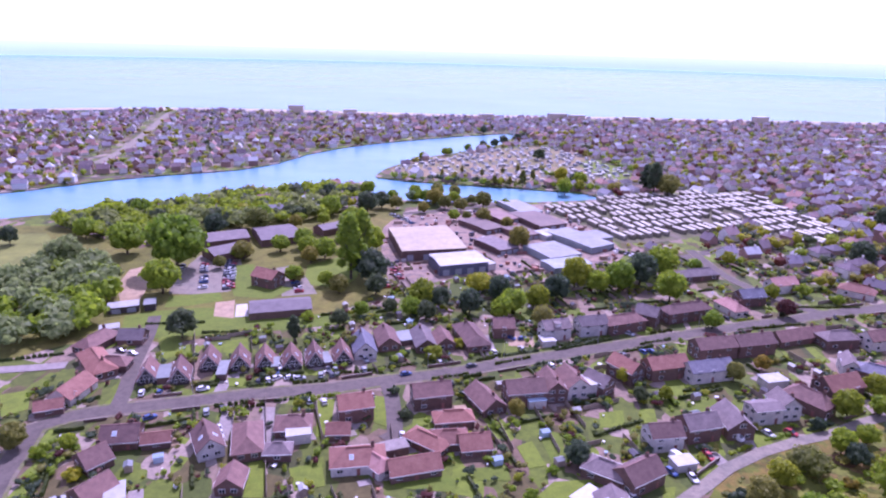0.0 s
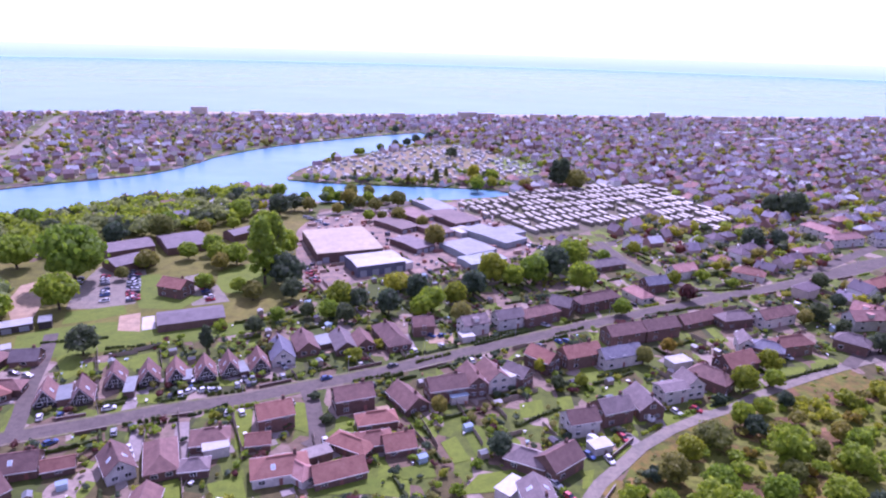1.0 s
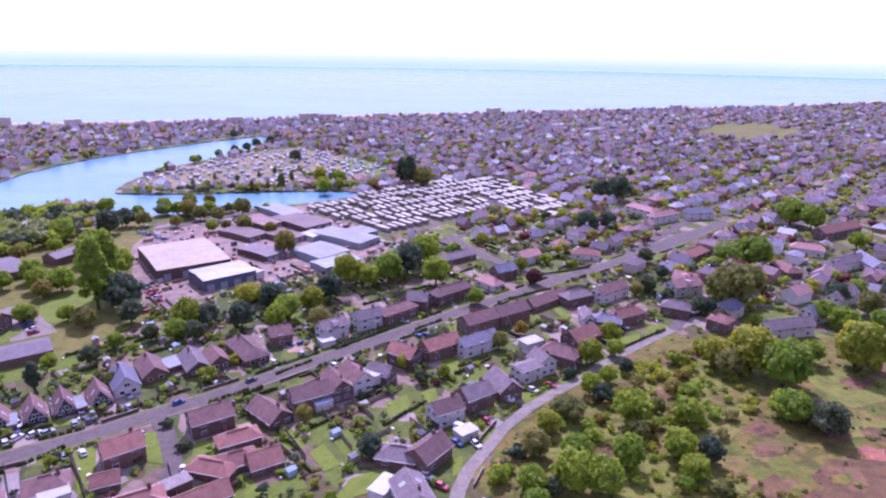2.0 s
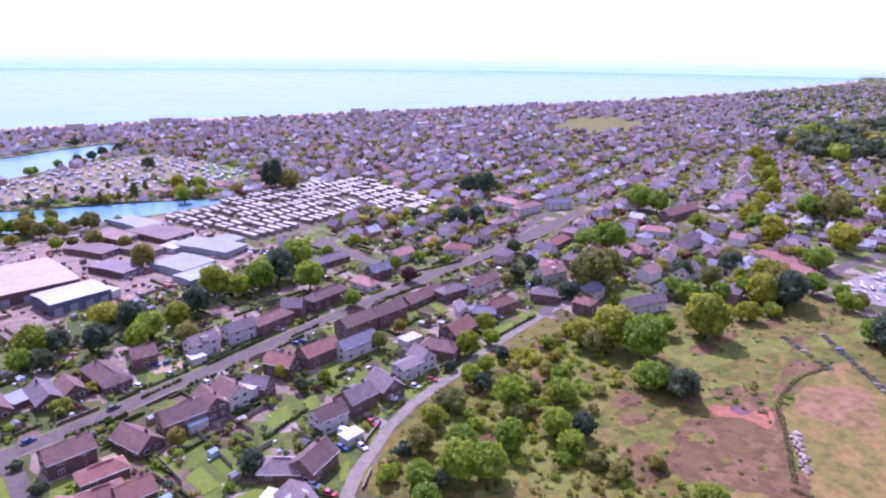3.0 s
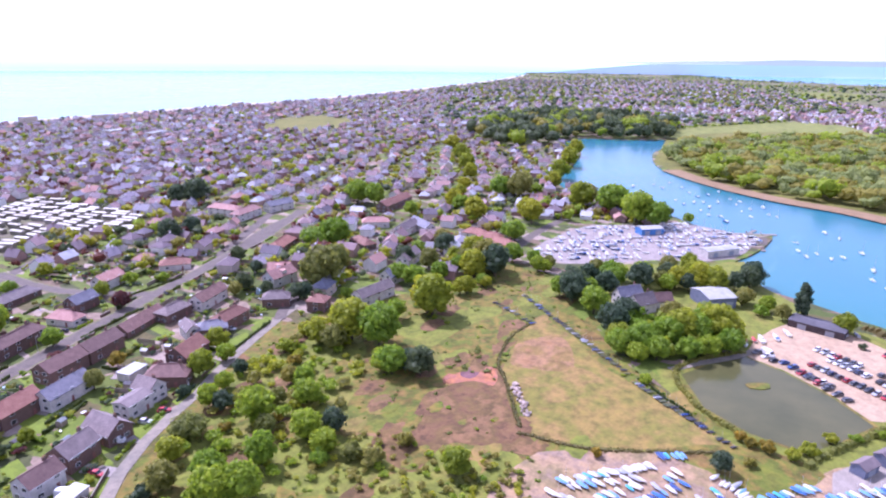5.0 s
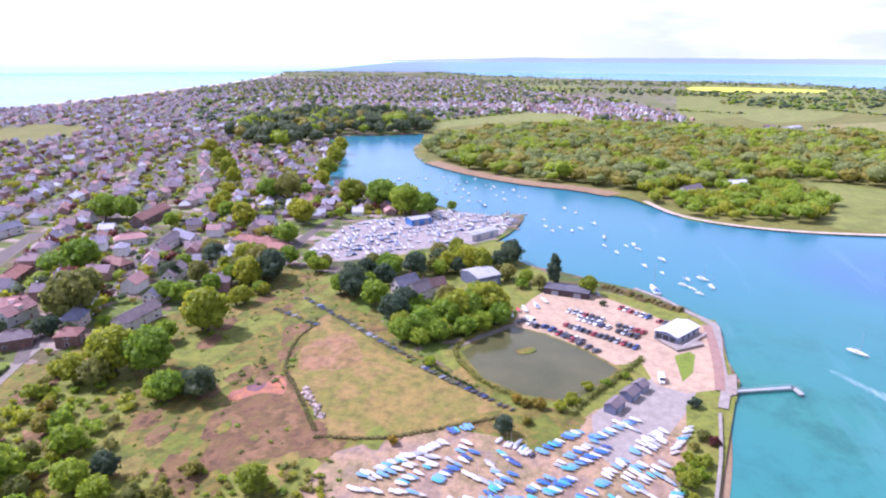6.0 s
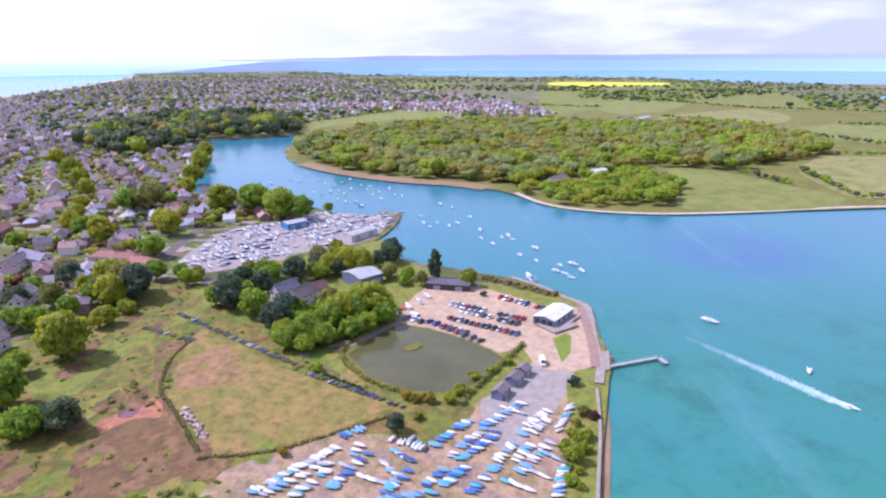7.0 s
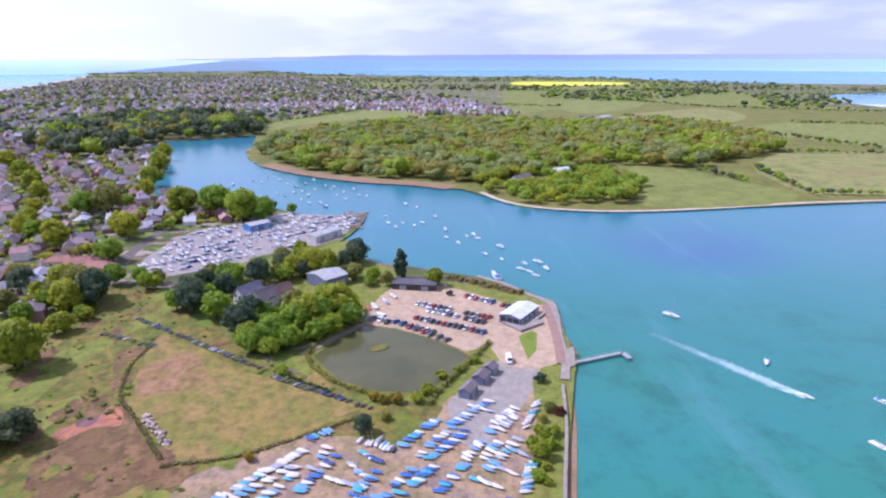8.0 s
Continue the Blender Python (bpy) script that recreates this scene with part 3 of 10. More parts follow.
def water_sheet(name, loop, z, material, label):
    bm = bmesh.new()
    bm.faces.new([bm.verts.new((x, y, z)) for x, y in loop])
    bm.normal_update()
    for f in bm.faces:
        if f.normal.z < 0:
            f.normal_flip()
    bmesh.ops.triangulate(bm, faces=bm.faces)
    return tagged(part(name, bm, material), label, "water", kind="structure")


water_sheet("sea", [(-4600, 0)] + arc(-88, 88, RIM, 40) + [(4600, 350), (1500, 420), (700, 500)], -1.2, SEA, "pale blue open sea with small ripples")
water_sheet("lagoon_water", [(-1500, 150), (-1500, 950), (400, 950), (400, 150)], -0.9, LAGOON_WATER, "bright blue lagoon behind the beach houses")
water_sheet("harbour_water", [(60, -1000), (1600, -1000), (1600, 330), (60, 330)], -0.9, HARBOUR, "turquoise harbour water with darker patches")
water_sheet("bay_water", arc(60, 150, 4690.0, 20) + [(1000, -1800), (1650, -550), (1700, 300)], -1.0, SEA, "distant pale bay")

# far shore beyond the bay and the open sea line
def far_ridge(name, a0, a1, r, top, material, label, wobble, rise=0.0, run=1.0, fall=None):
    """A thin strip of distance at the rim of the land."""
    bm, last = bmesh.new(), None
    n = int(abs(a1 - a0) * 3)
    for i in range(n + 1):
        a = radians(a0 + (a1 - a0) * i / n)
        h = top - rise * max(0, 1 - i / 3.0 / run) - (0 if fall is None else max(0, a0 + i / 3.0 - fall) * 1.5) + wobble * noise.noise(Vector((i * 0.07, 2.0, 0))) + wobble * 0.4 * noise.noise(Vector((i * 0.4, 5.0, 0)))
        now = [bm.verts.new((math.sin(a) * r, math.cos(a) * r, z)) for z in (-3, h)]
        if last:
            bm.faces.new((last[0], now[0], now[1], last[1]))
        last = now
    return tagged(part(name, bm, material), label, "backdrop", kind="structure")


far_ridge("backdrop_sea_line", -80, 82, 4710.0, 84.0, FARSEA, "sea with painted haze out to the horizon", 0.0, fall=66)
far_ridge("backdrop_bay_line", 66, 170, 4703.0, 68.0, FARBAY, "bay with painted haze below the far hills", 0.0, 70, 9)
far_ridge("backdrop_hills", 64, 170, 4740.0, 100.0, FARHILL, "low hills in painted blue haze on the horizon", 6.0, 34, 22)

# ---- roads, yards and fields ----
HEATH_LOOP = [
    (61.6, 128.7), (75.8, 146.1), (94.0, 160.5), (123.6, 172.3), (146.2, 182.1), (180.5, 194.2), (182.3, 185.9), (203.7, 186.1),
    (229.2, 171.2), (267.6, 160.7), (305.4, 152.6), (305.4, 136.2), (296.5, 109.8), (251.8, 79.6), (216.8, 50.2), (193.0, 14.2),
    (179.4, 21.0), (152.7, 60.9), (129.2, 46.7), (128.4, 57.8)]
EAST_WOOD = [
    (760, 180), (850, 168), (940, 125), (1030, 45), (1075, -60), (1015, -162), (998, -281), (1026, -436),
    (872, -476), (716, -430), (661, -346), (614, -283), (646, -219), (588, -136), (555, -69), (577, -20),
    (596, 43), (634, 101)]
EAST_WOOD_SOUTH = [
    (572, -55), (622, -99), (623, -161), (604, -200), (535, -201), (475, -173), (464, -117), (478, -85),
    (522, -64)]
WEST_WOOD = [
    (-196.8, 266.2), (-201.1, 297.9), (-186.1, 306.1), (-164.2, 299.3), (-144.5, 270.1), (-136.7, 242.1), (-142.9, 220.5), (-160.9, 212.3)]
LAGOON_WOOD = [
    (-234.2, 374.0), (-221, 409), (-188, 428), (-145, 465), (-86, 492), (-63, 484), (-70, 415), (-107.4, 386.9),
    (-143.9, 370.4), (-168.8, 336.3), (-206.7, 354.8)]
PINES = [
    (811, 459), (1017, 507), (1213, 504), (1215, 363), (1099, 238), (936, 206), (866, 257), (892, 325),
    (798, 315), (717, 358)]
CARAVAN_PARK = [
    (72, 452), (119, 485), (173, 514), (224, 523), (252, 521), (262, 415), (237.9, 379.7), (217.1, 378.6),
    (199, 411), (141.9, 380.6), (107.6, 372.5), (95, 404)]
CAMP_SITE = [
    (-50, 588), (-18, 650), (56, 728), (112, 762), (144, 712), (180, 607), (149, 555), (81, 540),
    (32, 550), (-21, 562)]
INDUSTRY = [
    (-37.8, 393.9), (-21, 425), (24, 448), (84, 465), (103.5, 374.9), (99.0, 339.4), (56.2, 312.3), (15.3, 307.1),
    (-18.9, 286.8), (-29.1, 311.6)]
BOATYARD = [
    (336.2, 146.3), (371.1, 145.6), (412, 137), (431, 109), (455, 90), (441, 49), (441, 34), (403, 40),
    (377.3, 53.4), (361.2, 83.9), (340.9, 102.1), (328.6, 121.9)]
HOUSE_COPSE = [
    (305.0, 113.0), (339.0, 98.2), (358.9, 66.6), (384.2, 37.8), (344.1, 24.0), (323.4, 5.6), (287.8, -3.4), (264.9, 18.4),
    (235.8, 43.6), (229.6, 58.1), (262.6, 88.6)]
WEST_GREEN = [
    (-267.8, 373.1), (-235.6, 376.4), (-165.8, 336.6), (-149.2, 385.3), (-35, 459), (-23.9, 279.0), (-52.6, 250.7), (-102.3, 220.6),
    (-114.9, 224.7), (-139.5, 218.3), (-155.2, 203.7)]
CLUB_POINT = [
    (218.6, 48.0), (261.6, 21.3), (305.3, 11.6), (304.7, -21.1), (277.0, -66.3), (212.7, -60.7), (140.2, -39.7), (117.7, -26.8),
    (118.2, 52.1), (156.0, 61.7), (177.6, 29.6), (185.9, 12.3)]
EAST_BANK = [
    (959, 218), (1110, 180), (1185, 60), (1190, -170), (1530, -508), (1187, -903), (420, -700), (330, -420), (465, -368), (452, -241),
    (447, -155), (458, -107), (482, -77), (532, -47), (582, 42), (639, 124), (722, 176)]
GREEN_FIELD = [
    (674, 754), (829, 851), (915, 849), (895, 749), (787, 681), (704, 698)]
THICKET = [
    (87.1, 146.4), (109.3, 155.6), (128.2, 166.0), (153.4, 175.2), (179.8, 180.1), (185.2, 160.9), (172.9, 140.8), (148.0, 128.5),
    (128.7, 117.2), (120.7, 128.8), (100.3, 115.1)]
BRAMBLES = [
    (118.6, 126.8), (127.1, 113.9), (138.9, 100.7), (139.3, 81.7), (146.9, 67.4), (127.6, 50.7), (101.4, 112.5)]
COPSE = [
    (262.5, 78.6), (275.7, 69.1), (262.1, 56.2), (275.3, 48.3), (289.8, 39.6), (275.0, 24.9), (261.6, 21.3), (246.7, 34.4),
    (233.2, 44.0), (238.7, 56.3)]
TOWN_MEADOW = [(1070, 242), (1224, 209), (1336, 91), (1301, -1), (1157, -40), (1148, 79), (1047, 180), (958, 206)]
NO_TOWN = [TOWN_MEADOW, HEATH_LOOP, CARAVAN_PARK, CAMP_SITE, INDUSTRY, BOATYARD, HOUSE_COPSE, WEST_GREEN, CLUB_POINT, EAST_BANK, GREEN_FIELD, PINES]
sheet("east_bank_grass", EAST_BANK, 0.012, GRASS, "grassland on the far bank of the harbour", "ground")
sheet("west_green", WEST_GREEN, 0.013, GRASS, "open grass round the lodges", "ground")
sheet("copse_grass", HOUSE_COPSE, 0.014, LAWN2, "mown grass under the copse", "ground")
sheet("club_point_grass", CLUB_POINT, 0.015, LAWN2, "coarse grass of the harbour point", "ground")
sheet("rough_grassland", [(61.6, 128.7), (75.8, 146.1), (94.0, 160.5), (123.6, 172.3), (146.2, 182.1), (180.5, 194.2), (182.3, 185.9), (203.7, 186.1), (229.2, 171.2), (267.6, 160.7), (305.4, 152.6), (305.4, 136.2), (296.5, 109.8), (251.8, 79.6), (216.8, 50.2), (193.0, 14.2), (179.4, 21.0), (152.7, 60.9), (129.2, 46.7), (128.4, 57.8)], 0.030, HEATH, "rough tussocky grassland with low scrub", "ground", 2.0)
sheet("thicket_grass", THICKET, 0.0325, LAWN2, "lush rough grass under the thicket", "ground", 4.0, step=4.0)
sheet("bramble_grass", BRAMBLES, 0.0328, LAWN2, "lush rough grass among the brambles", "ground", 4.0, step=4.0)
sheet("brown_heath", [(125.6, 102.8), (146.5, 104.1), (164.7, 106.2), (178.4, 102.8), (194.1, 101.8), (214.8, 107.8), (234.1, 111.7), (236.6, 103.6), (201.9, 96.3), (186.7, 88.3), (164.3, 72.7), (153.4, 60.9), (148.6, 70.1), (141.3, 86.4), (125.5, 86.7)], 0.034, BRACKEN, "brown burnt-looking heath with dark tufts", "ground", 4.5, step=3.0)
sheet("bare_soil", [(175.2, 106.5), (185.1, 107.9), (191.2, 101.4), (190.4, 95.4), (179.9, 90.1), (178.3, 97.4), (173.6, 102.2)], 0.036, BARE, "patch of bare reddish soil", "ground", 3.5, step=2.0)
sheet("green_patch", [(117.6, 85.4), (127.8, 86.8), (135.3, 79.5), (138.9, 67.2), (140.2, 55.0), (132.2, 51.0), (121.6, 62.1), (116.1, 75.2)], 0.0335, LAWN2, "bright rough grass beside the boat park", "ground", 3.0, step=2.5)
sheet("scorched_soil", [(180.5, 104.6), (186.0, 106.0), (188.5, 102.5), (184.5, 99.0), (179.8, 100.2)], 0.0365, SCORCH, "dark purple scorched soil", "ground", 1.5, step=1.0)
sheet("dry_field", [(234.0, 102.6), (240.4, 100.5), (236.4, 83.1), (218.8, 67.1), (205.4, 45.5), (193.3, 26.1), (185.2, 13.2), (172.9, 32.5), (162.7, 50.7), (158.2, 65.7), (173.3, 76.0), (186.7, 88.3), (197.9, 95.7)], 0.037, DRYGRASS, "mown dry grass field, sandy at one end", "ground", 1.8, step=4.0)
sheet("sandy_patch", [(197.9, 94.7), (219.2, 97.0), (231.3, 90.5), (216.6, 77.1), (203.6, 74.1), (197.7, 83.0)], 0.039, BARE2, "pale sandy worn patch of the field", "ground", 5.0, step=2.2)
sheet("green_strip", [(202.5, 148.2), (215.2, 145.7), (229.3, 136.2), (245.2, 125.6), (239.5, 118.5), (219.5, 124.8), (194.4, 127.8)], 0.041, LAWN2, "green strip of rough grass", "ground", 5.0, step=3.0)
sheet("copse_lawn", [(262.7, 96.1), (244.4, 71.5), (218.5, 43.7), (233.3, 50.8), (262.5, 78.6), (276.1, 95.2)], 0.043, LAWN, "mown grass around the copse", "ground", 1.0)
sheet("dinghy_park", [(152.2, 61.3), (161.3, 50.3), (171.3, 32.2), (169.7, 18.3), (163.7, 4.5), (191.0, -11.9), (198.5, -22.1), (200.3, -41.9), (172.2, -38.5), (140.3, -31.7), (109.8, -25.4), (110.3, 59.1)], 0.045, PARKGRAVEL, "gravelly boat park in purple-grey and tan", "ground", 1.0)
sheet("apron", [(187.4, -11.7), (204.6, -22.7), (217.5, -33.5), (232.2, -36.6), (217.4, -45.0), (212.8, -48.3), (192.5, -40.5), (172.2, -29.9), (160.7, -18.4), (166.4, -12.2)], 0.046, CONCRETE, "pale concrete apron beside the slip", "ground", 0.6)
sheet("rough_bank", [(175.3, 27.6), (185.9, 16.0), (188.6, 5.0), (187.5, -5.2), (180.5, -8.6), (165.1, 2.9), (169.0, 11.4), (170.3, 18.4)], 0.048, HEATH, "brown-green rough hummocks beside the pond", "ground", 3.0, step=2.5)
sheet("sand_car_park", [(254.2, 20.3), (271.4, 18.2), (301.1, 7.2), (298.2, -17.9), (273.9, -43.7), (270.2, -61.0), (237.1, -60.0), (212.8, -53.5), (208.5, -43.4), (213.0, -33.9), (229.7, -30.7), (224.8, -20.3), (242.2, -3.2)], 0.050, SAND, "sandy gravel car park above the harbour", "ground", 0.8)
sheet("clubhouse_lawn", [(237.3, -43.7), (242.7, -49.6), (239.9, -51.9), (224.5, -48.0), (216.5, -43.8)], 0.052, LAWN, "small lawn beside the clubhouse", "ground", 0.5)
sheet("sea_wall_verge", [(200.3, -41.9), (206.3, -52.1), (172.1, -45.7), (140.3, -38.3), (117.6, -31.9), (117.7, -24.9), (140.3, -28.8), (172.2, -38.5)], 0.054, LAWN2, "grass bank along the sea wall", "ground", 0.8)
sheet("industrial_yard", [(-37.8, 393.9), (-20.8, 424.7), (24.2, 448.3), (83.8, 465.2), (103.5, 374.9), (99.0, 339.4), (56.2, 312.3), (15.3, 307.1), (-18.9, 286.8), (-29.1, 311.6)], 0.055, YARD, "pinkish concrete industrial yard", "ground", 1.0)
sheet("caravan_ground", [(72.1, 452.0), (119.0, 485.0), (172.8, 514.3), (224.0, 523.3), (252.4, 521.5), (261.8, 414.8), (237.9, 379.7), (217.1, 378.6), (198.6, 410.7), (141.9, 380.6), (107.6, 372.5), (95.1, 404.1)], 0.057, CAMPTURF, "worn grass and tracks of the caravan park", "ground", 1.0)
sheet("camp_ground", [(-49.7, 588.2), (-18.3, 650.0), (55.6, 728.3), (112.3, 762.2), (143.6, 711.6), (179.5, 606.5), (149.4, 555.4), (80.5, 540.1), (32.5, 549.7), (-21.1, 562.0)], 0.059, CAMPDRY, "dry tan camping field with worn tracks", "ground", 2.0)
sheet("camp_lawn", [(138.6, 654.7), (178.2, 693.0), (182.4, 606.6), (158.9, 571.5), (139.8, 605.8)], 0.061, LAWN, "green paddock by the lagoon", "ground", 1.0)
sheet("boatyard_ground", [(333.4, 146.9), (374.9, 147.2), (415.2, 137.6), (434.6, 110.3), (458.2, 91.1), (444.5, 49.0), (445.2, 32.2), (403.4, 40.1), (374.9, 53.0), (357.8, 83.1), (337.7, 101.1), (325.6, 120.7)], 0.063, PAVING, "pale gravel hardstanding of the boatyard", "ground", 4.0)
sheet("hotel_car_park", [(-123.9, 271.6), (-130.1, 312.5), (-129.8, 327.7), (-107.4, 323.8), (-99.1, 288.3), (-97.2, 276.4), (-110.4, 271.2)], 0.064, TARMAC2, "worn purple-grey car park", "ground", 0.6)
sheet("hotel_drive", [(-84.4, 310.1), (-76.9, 315.2), (-57.6, 276.5), (-72.1, 271.9)], 0.066, TARMAC2, "worn tarmac drive beside the brick house", "ground", 0.6)
sheet("sand_lot", [(-152.1, 284.1), (-155.5, 301.7), (-149.8, 309.1), (-137.5, 281.5), (-132.3, 257.6), (-138.2, 257.2)], 0.068, SAND, "bare sandy lot beside trees", "ground", 1.0)
sheet("west_field", [(-257.5, 338.8), (-232.9, 360.5), (-199.2, 305.0), (-210.8, 287.3), (-220.9, 278.8)], 0.070, FIELD, "smooth green field", "ground", 1.0)
sheet("mown_lawn", [(-122.0, 268.3), (-101.3, 274.7), (-96.9, 265.4), (-119.1, 255.4)], 0.072, LAWN, "mown lawn beside the buildings", "ground", 0.6)
sheet("mown_lawn", [(-106.9, 312.7), (-97.4, 315.3), (-88.6, 289.1), (-69.5, 282.9), (-76.3, 268.2), (-93.5, 270.4)], 0.073, LAWN, "mown lawn beside the buildings", "ground", 0.6)
sheet("mown_lawn", [(-69.7, 315.8), (-56.0, 331.2), (-40.9, 309.3), (-48.5, 284.5), (-62.4, 287.2)], 0.075, LAWN, "mown lawn beside the buildings", "ground", 0.6)
sheet("mown_lawn", [(-131.3, 245.4), (-93.0, 257.2), (-77.4, 237.6), (-112.8, 224.9)], 0.077, LAWN, "mown lawn beside the buildings", "ground", 0.6)
sheet("mown_lawn", [(-82.4, 242.9), (-34.2, 256.9), (-28.4, 248.8), (-78.0, 232.2)], 0.079, LAWN, "mown lawn beside the buildings", "ground", 0.6)
sheet("green_field", [(660.0, 745.0), (828.6, 851.4), (915.3, 849.5), (906.9, 753.5), (787.2, 681.2), (698.9, 692.8)], 0.081, GRASS, "open green field among the houses", "ground", 2.0)
sheet("far_farmland", [(1200, -180), (2000, -290), (2950, -480), (2880, -850), (2400, -1020), (1850, -950), (1300, -890), (1187, -903), (1530, -508)], 0.011, FIELD2, "distant farmland beyond the wood", "ground")
sheet("farm_field", [(1069.8, 242.1), (1224.3, 208.6), (1336.4, 91.0), (1300.8, -0.5), (1157.4, -40.2), (1148.0, 78.8), (1047.2, 179.6), (958.1, 205.7)], 0.082, FIELD, "green farm field beyond the wood", "ground", 2.0)
sheet("farm_field", [(646.1, -216.6), (615.3, -266.0), (540.5, -300.9), (492.3, -312.9), (463.7, -282.5), (453.1, -220.3), (467.6, -174.3), (535.1, -203.1)], 0.084, FIELD2, "green pasture by the shore", "ground", 2.0)
sheet("farm_field", [(940.0, -494.7), (1026.2, -623.6), (980.2, -749.8), (852.1, -712.8), (724.2, -609.5), (741.5, -572.7), (838.2, -512.5)], 0.086, FIELD, "green pasture beside the wood", "ground", 2.0)
sheet("farm_field", [(642.0, -360.5), (715.2, -439.9), (698.4, -540.7), (661.9, -584.7), (493.9, -442.8), (487.1, -383.9), (491.3, -326.4), (579.3, -332.3)], 0.088, FIELD3, "green pasture beside the wood", "ground", 2.0)
sheet("farm_field", [(1178.0, -393.1), (1321.1, -617.5), (1156.6, -615.9), (1036.1, -515.4), (1074.5, -397.9)], 0.090, FIELD3, "pale green field by the farm", "ground", 2.0)
sheet("farm_field", [(2298.4, 269.4), (2631.4, 85.9), (2467.4, -44.9), (2025.9, 32.5), (2016.2, 203.1)], 0.091, FIELD2, "distant green field", "ground", 2.0)
sheet("farm_field", [(1458.4, -342.8), (1693.3, -531.3), (1488.9, -547.6), (1284.8, -428.0), (1243.5, -326.1)], 0.093, FIELD, "distant green field", "ground", 2.0)
sheet("rape_field", [(2418.5, -401.1), (2631.3, -465.7), (2527.7, -822.5), (2345.2, -774.1), (2309.8, -559.9)], 0.095, RAPE, "distant field of yellow rape in flower", "ground", 1.0)
ribbon("pavement", [(-106.3, 118.5), (-113.8, 141.3), (-116.0, 152.3), (-118.4, 163.8), (-111.0, 170.9), (-93.0, 176.6), (-78.6, 180.7), (-60.3, 186.2), (-37.0, 191.0), (-20.6, 196.8), (-2.6, 202.3), (9.0, 206.3), (25.7, 213.2), (44.0, 220.3), (63.9, 227.6), (86.0, 236.1), (110.4, 245.6), (130.1, 252.6), (151.1, 259.4), (171.0, 267.4), (198.8, 275.7), (240.9, 290.4), (277.4, 302.8), (337.8, 332.9)], 8.4, 0.135, FOOTWAY, "pale pavement and verge along the road", "pavement", rise=0.1)
ribbon("road", [(-106.3, 118.5), (-113.8, 141.3), (-116.0, 152.3), (-118.4, 163.8), (-111.0, 170.9), (-93.0, 176.6), (-78.6, 180.7), (-60.3, 186.2), (-37.0, 191.0), (-20.6, 196.8), (-2.6, 202.3), (9.0, 206.3), (25.7, 213.2), (44.0, 220.3), (63.9, 227.6), (86.0, 236.1), (110.4, 245.6), (130.1, 252.6), (151.1, 259.4), (171.0, 267.4), (198.8, 275.7), (240.9, 290.4), (277.4, 302.8), (337.8, 332.9)], 6.2, 0.165, TARMAC, "worn grey tarmac residential road")
ribbon("lane", [(50.9, 121.0), (57.1, 131.3), (63.1, 138.4), (73.4, 146.7), (80.9, 153.2), (94.5, 161.4), (107.8, 167.3), (121.3, 172.0), (134.7, 178.9), (149.2, 184.7), (168.1, 191.7), (182.3, 196.4), (198.2, 200.7)], 3.9, 0.170, TARMAC2, "narrow grey lane beside the heath")
ribbon("close", [(-18.0, 196.9), (-15.2, 186.2), (-13.5, 174.7), (-12.6, 165.9), (-15.5, 162.5)], 5.0, 0.175, TARMAC, "short tarmac close between bungalows")
ribbon("close", [(-99.6, 174.0), (-102.8, 186.9), (-108.0, 204.3), (-112.8, 225.9), (-118.8, 246.2)], 5.0, 0.180, TARMAC, "tarmac close behind the chalets")
ribbon("pavement", [(145.3, 360.9), (146.0, 330.7), (149.7, 307.8), (159.4, 286.9), (171.0, 267.4)], 7.2, 0.155, FOOTWAY, "pale pavement and verge along the road", "pavement", rise=0.1)
ribbon("road", [(145.3, 360.9), (146.0, 330.7), (149.7, 307.8), (159.4, 286.9), (171.0, 267.4)], 5.6, 0.185, TARMAC, "worn grey tarmac residential road")
ribbon("pavement", [(207.0, 279.0), (239.2, 290.7), (280.2, 310.9), (317.9, 322.7), (362.2, 331.2)], 7.2, 0.160, FOOTWAY, "pale pavement and verge along the road", "pavement", rise=0.1)
ribbon("road", [(207.0, 279.0), (239.2, 290.7), (280.2, 310.9), (317.9, 322.7), (362.2, 331.2)], 5.6, 0.190, TARMAC, "worn grey tarmac residential road")
ribbon("close", [(181.6, 195.5), (194.8, 204.9), (211.0, 210.4)], 5.0, 0.195, TARMAC, "narrow tarmac close")
ribbon("drive", [(226.0, 41.5), (236.0, 34.4), (250.6, 22.6), (261.6, 16.4)], 3.2, 0.200, TARMAC2, "grey track past the copse")
ribbon("track", [(142.3, 98.9), (136.4, 101.5), (130.2, 113.7), (136.5, 143.4), (145.9, 162.9)], 1.5, 0.075, BARE2, "narrow worn path through the heath")
ribbon("drive", [(-157.9, 196.1), (-140.7, 199.5), (-130.8, 202.2)], 5.0, 0.210, PAVING, "pale drive across the paddock")
ribbon("seafront_road", [(-319.2, 582.7), (-333.1, 665.5), (-376.7, 823.6), (-436.4, 1029.0)], 10.0, 0.215, TARMAC2, "straight tarmac road across the island")
sheet("white_court", [(-89.6, 260.6), (-85.2, 262.2), (-80.7, 248.8), (-85.9, 247.3)], 0.097, RENDER, "small white painted court on the lawn", "ground", 0.0)
sheet("tan_terrace", [(-99.2, 262.5), (-91.8, 265.7), (-86.0, 246.1), (-95.1, 247.8)], 0.099, SAND, "tan paved terrace beside the lodge", "ground", 0.0)
ribbon("drive", [(-71.0, 180.3), (-72.6, 197.1), (-68.9, 198.0)], 4.0, 0.112, PAVING, "pale paved house drive")
ribbon("drive", [(-62.4, 159.6), (-65.6, 177.7), (-67.9, 178.2)], 4.0, 0.113, PAVING, "pale paved house drive")
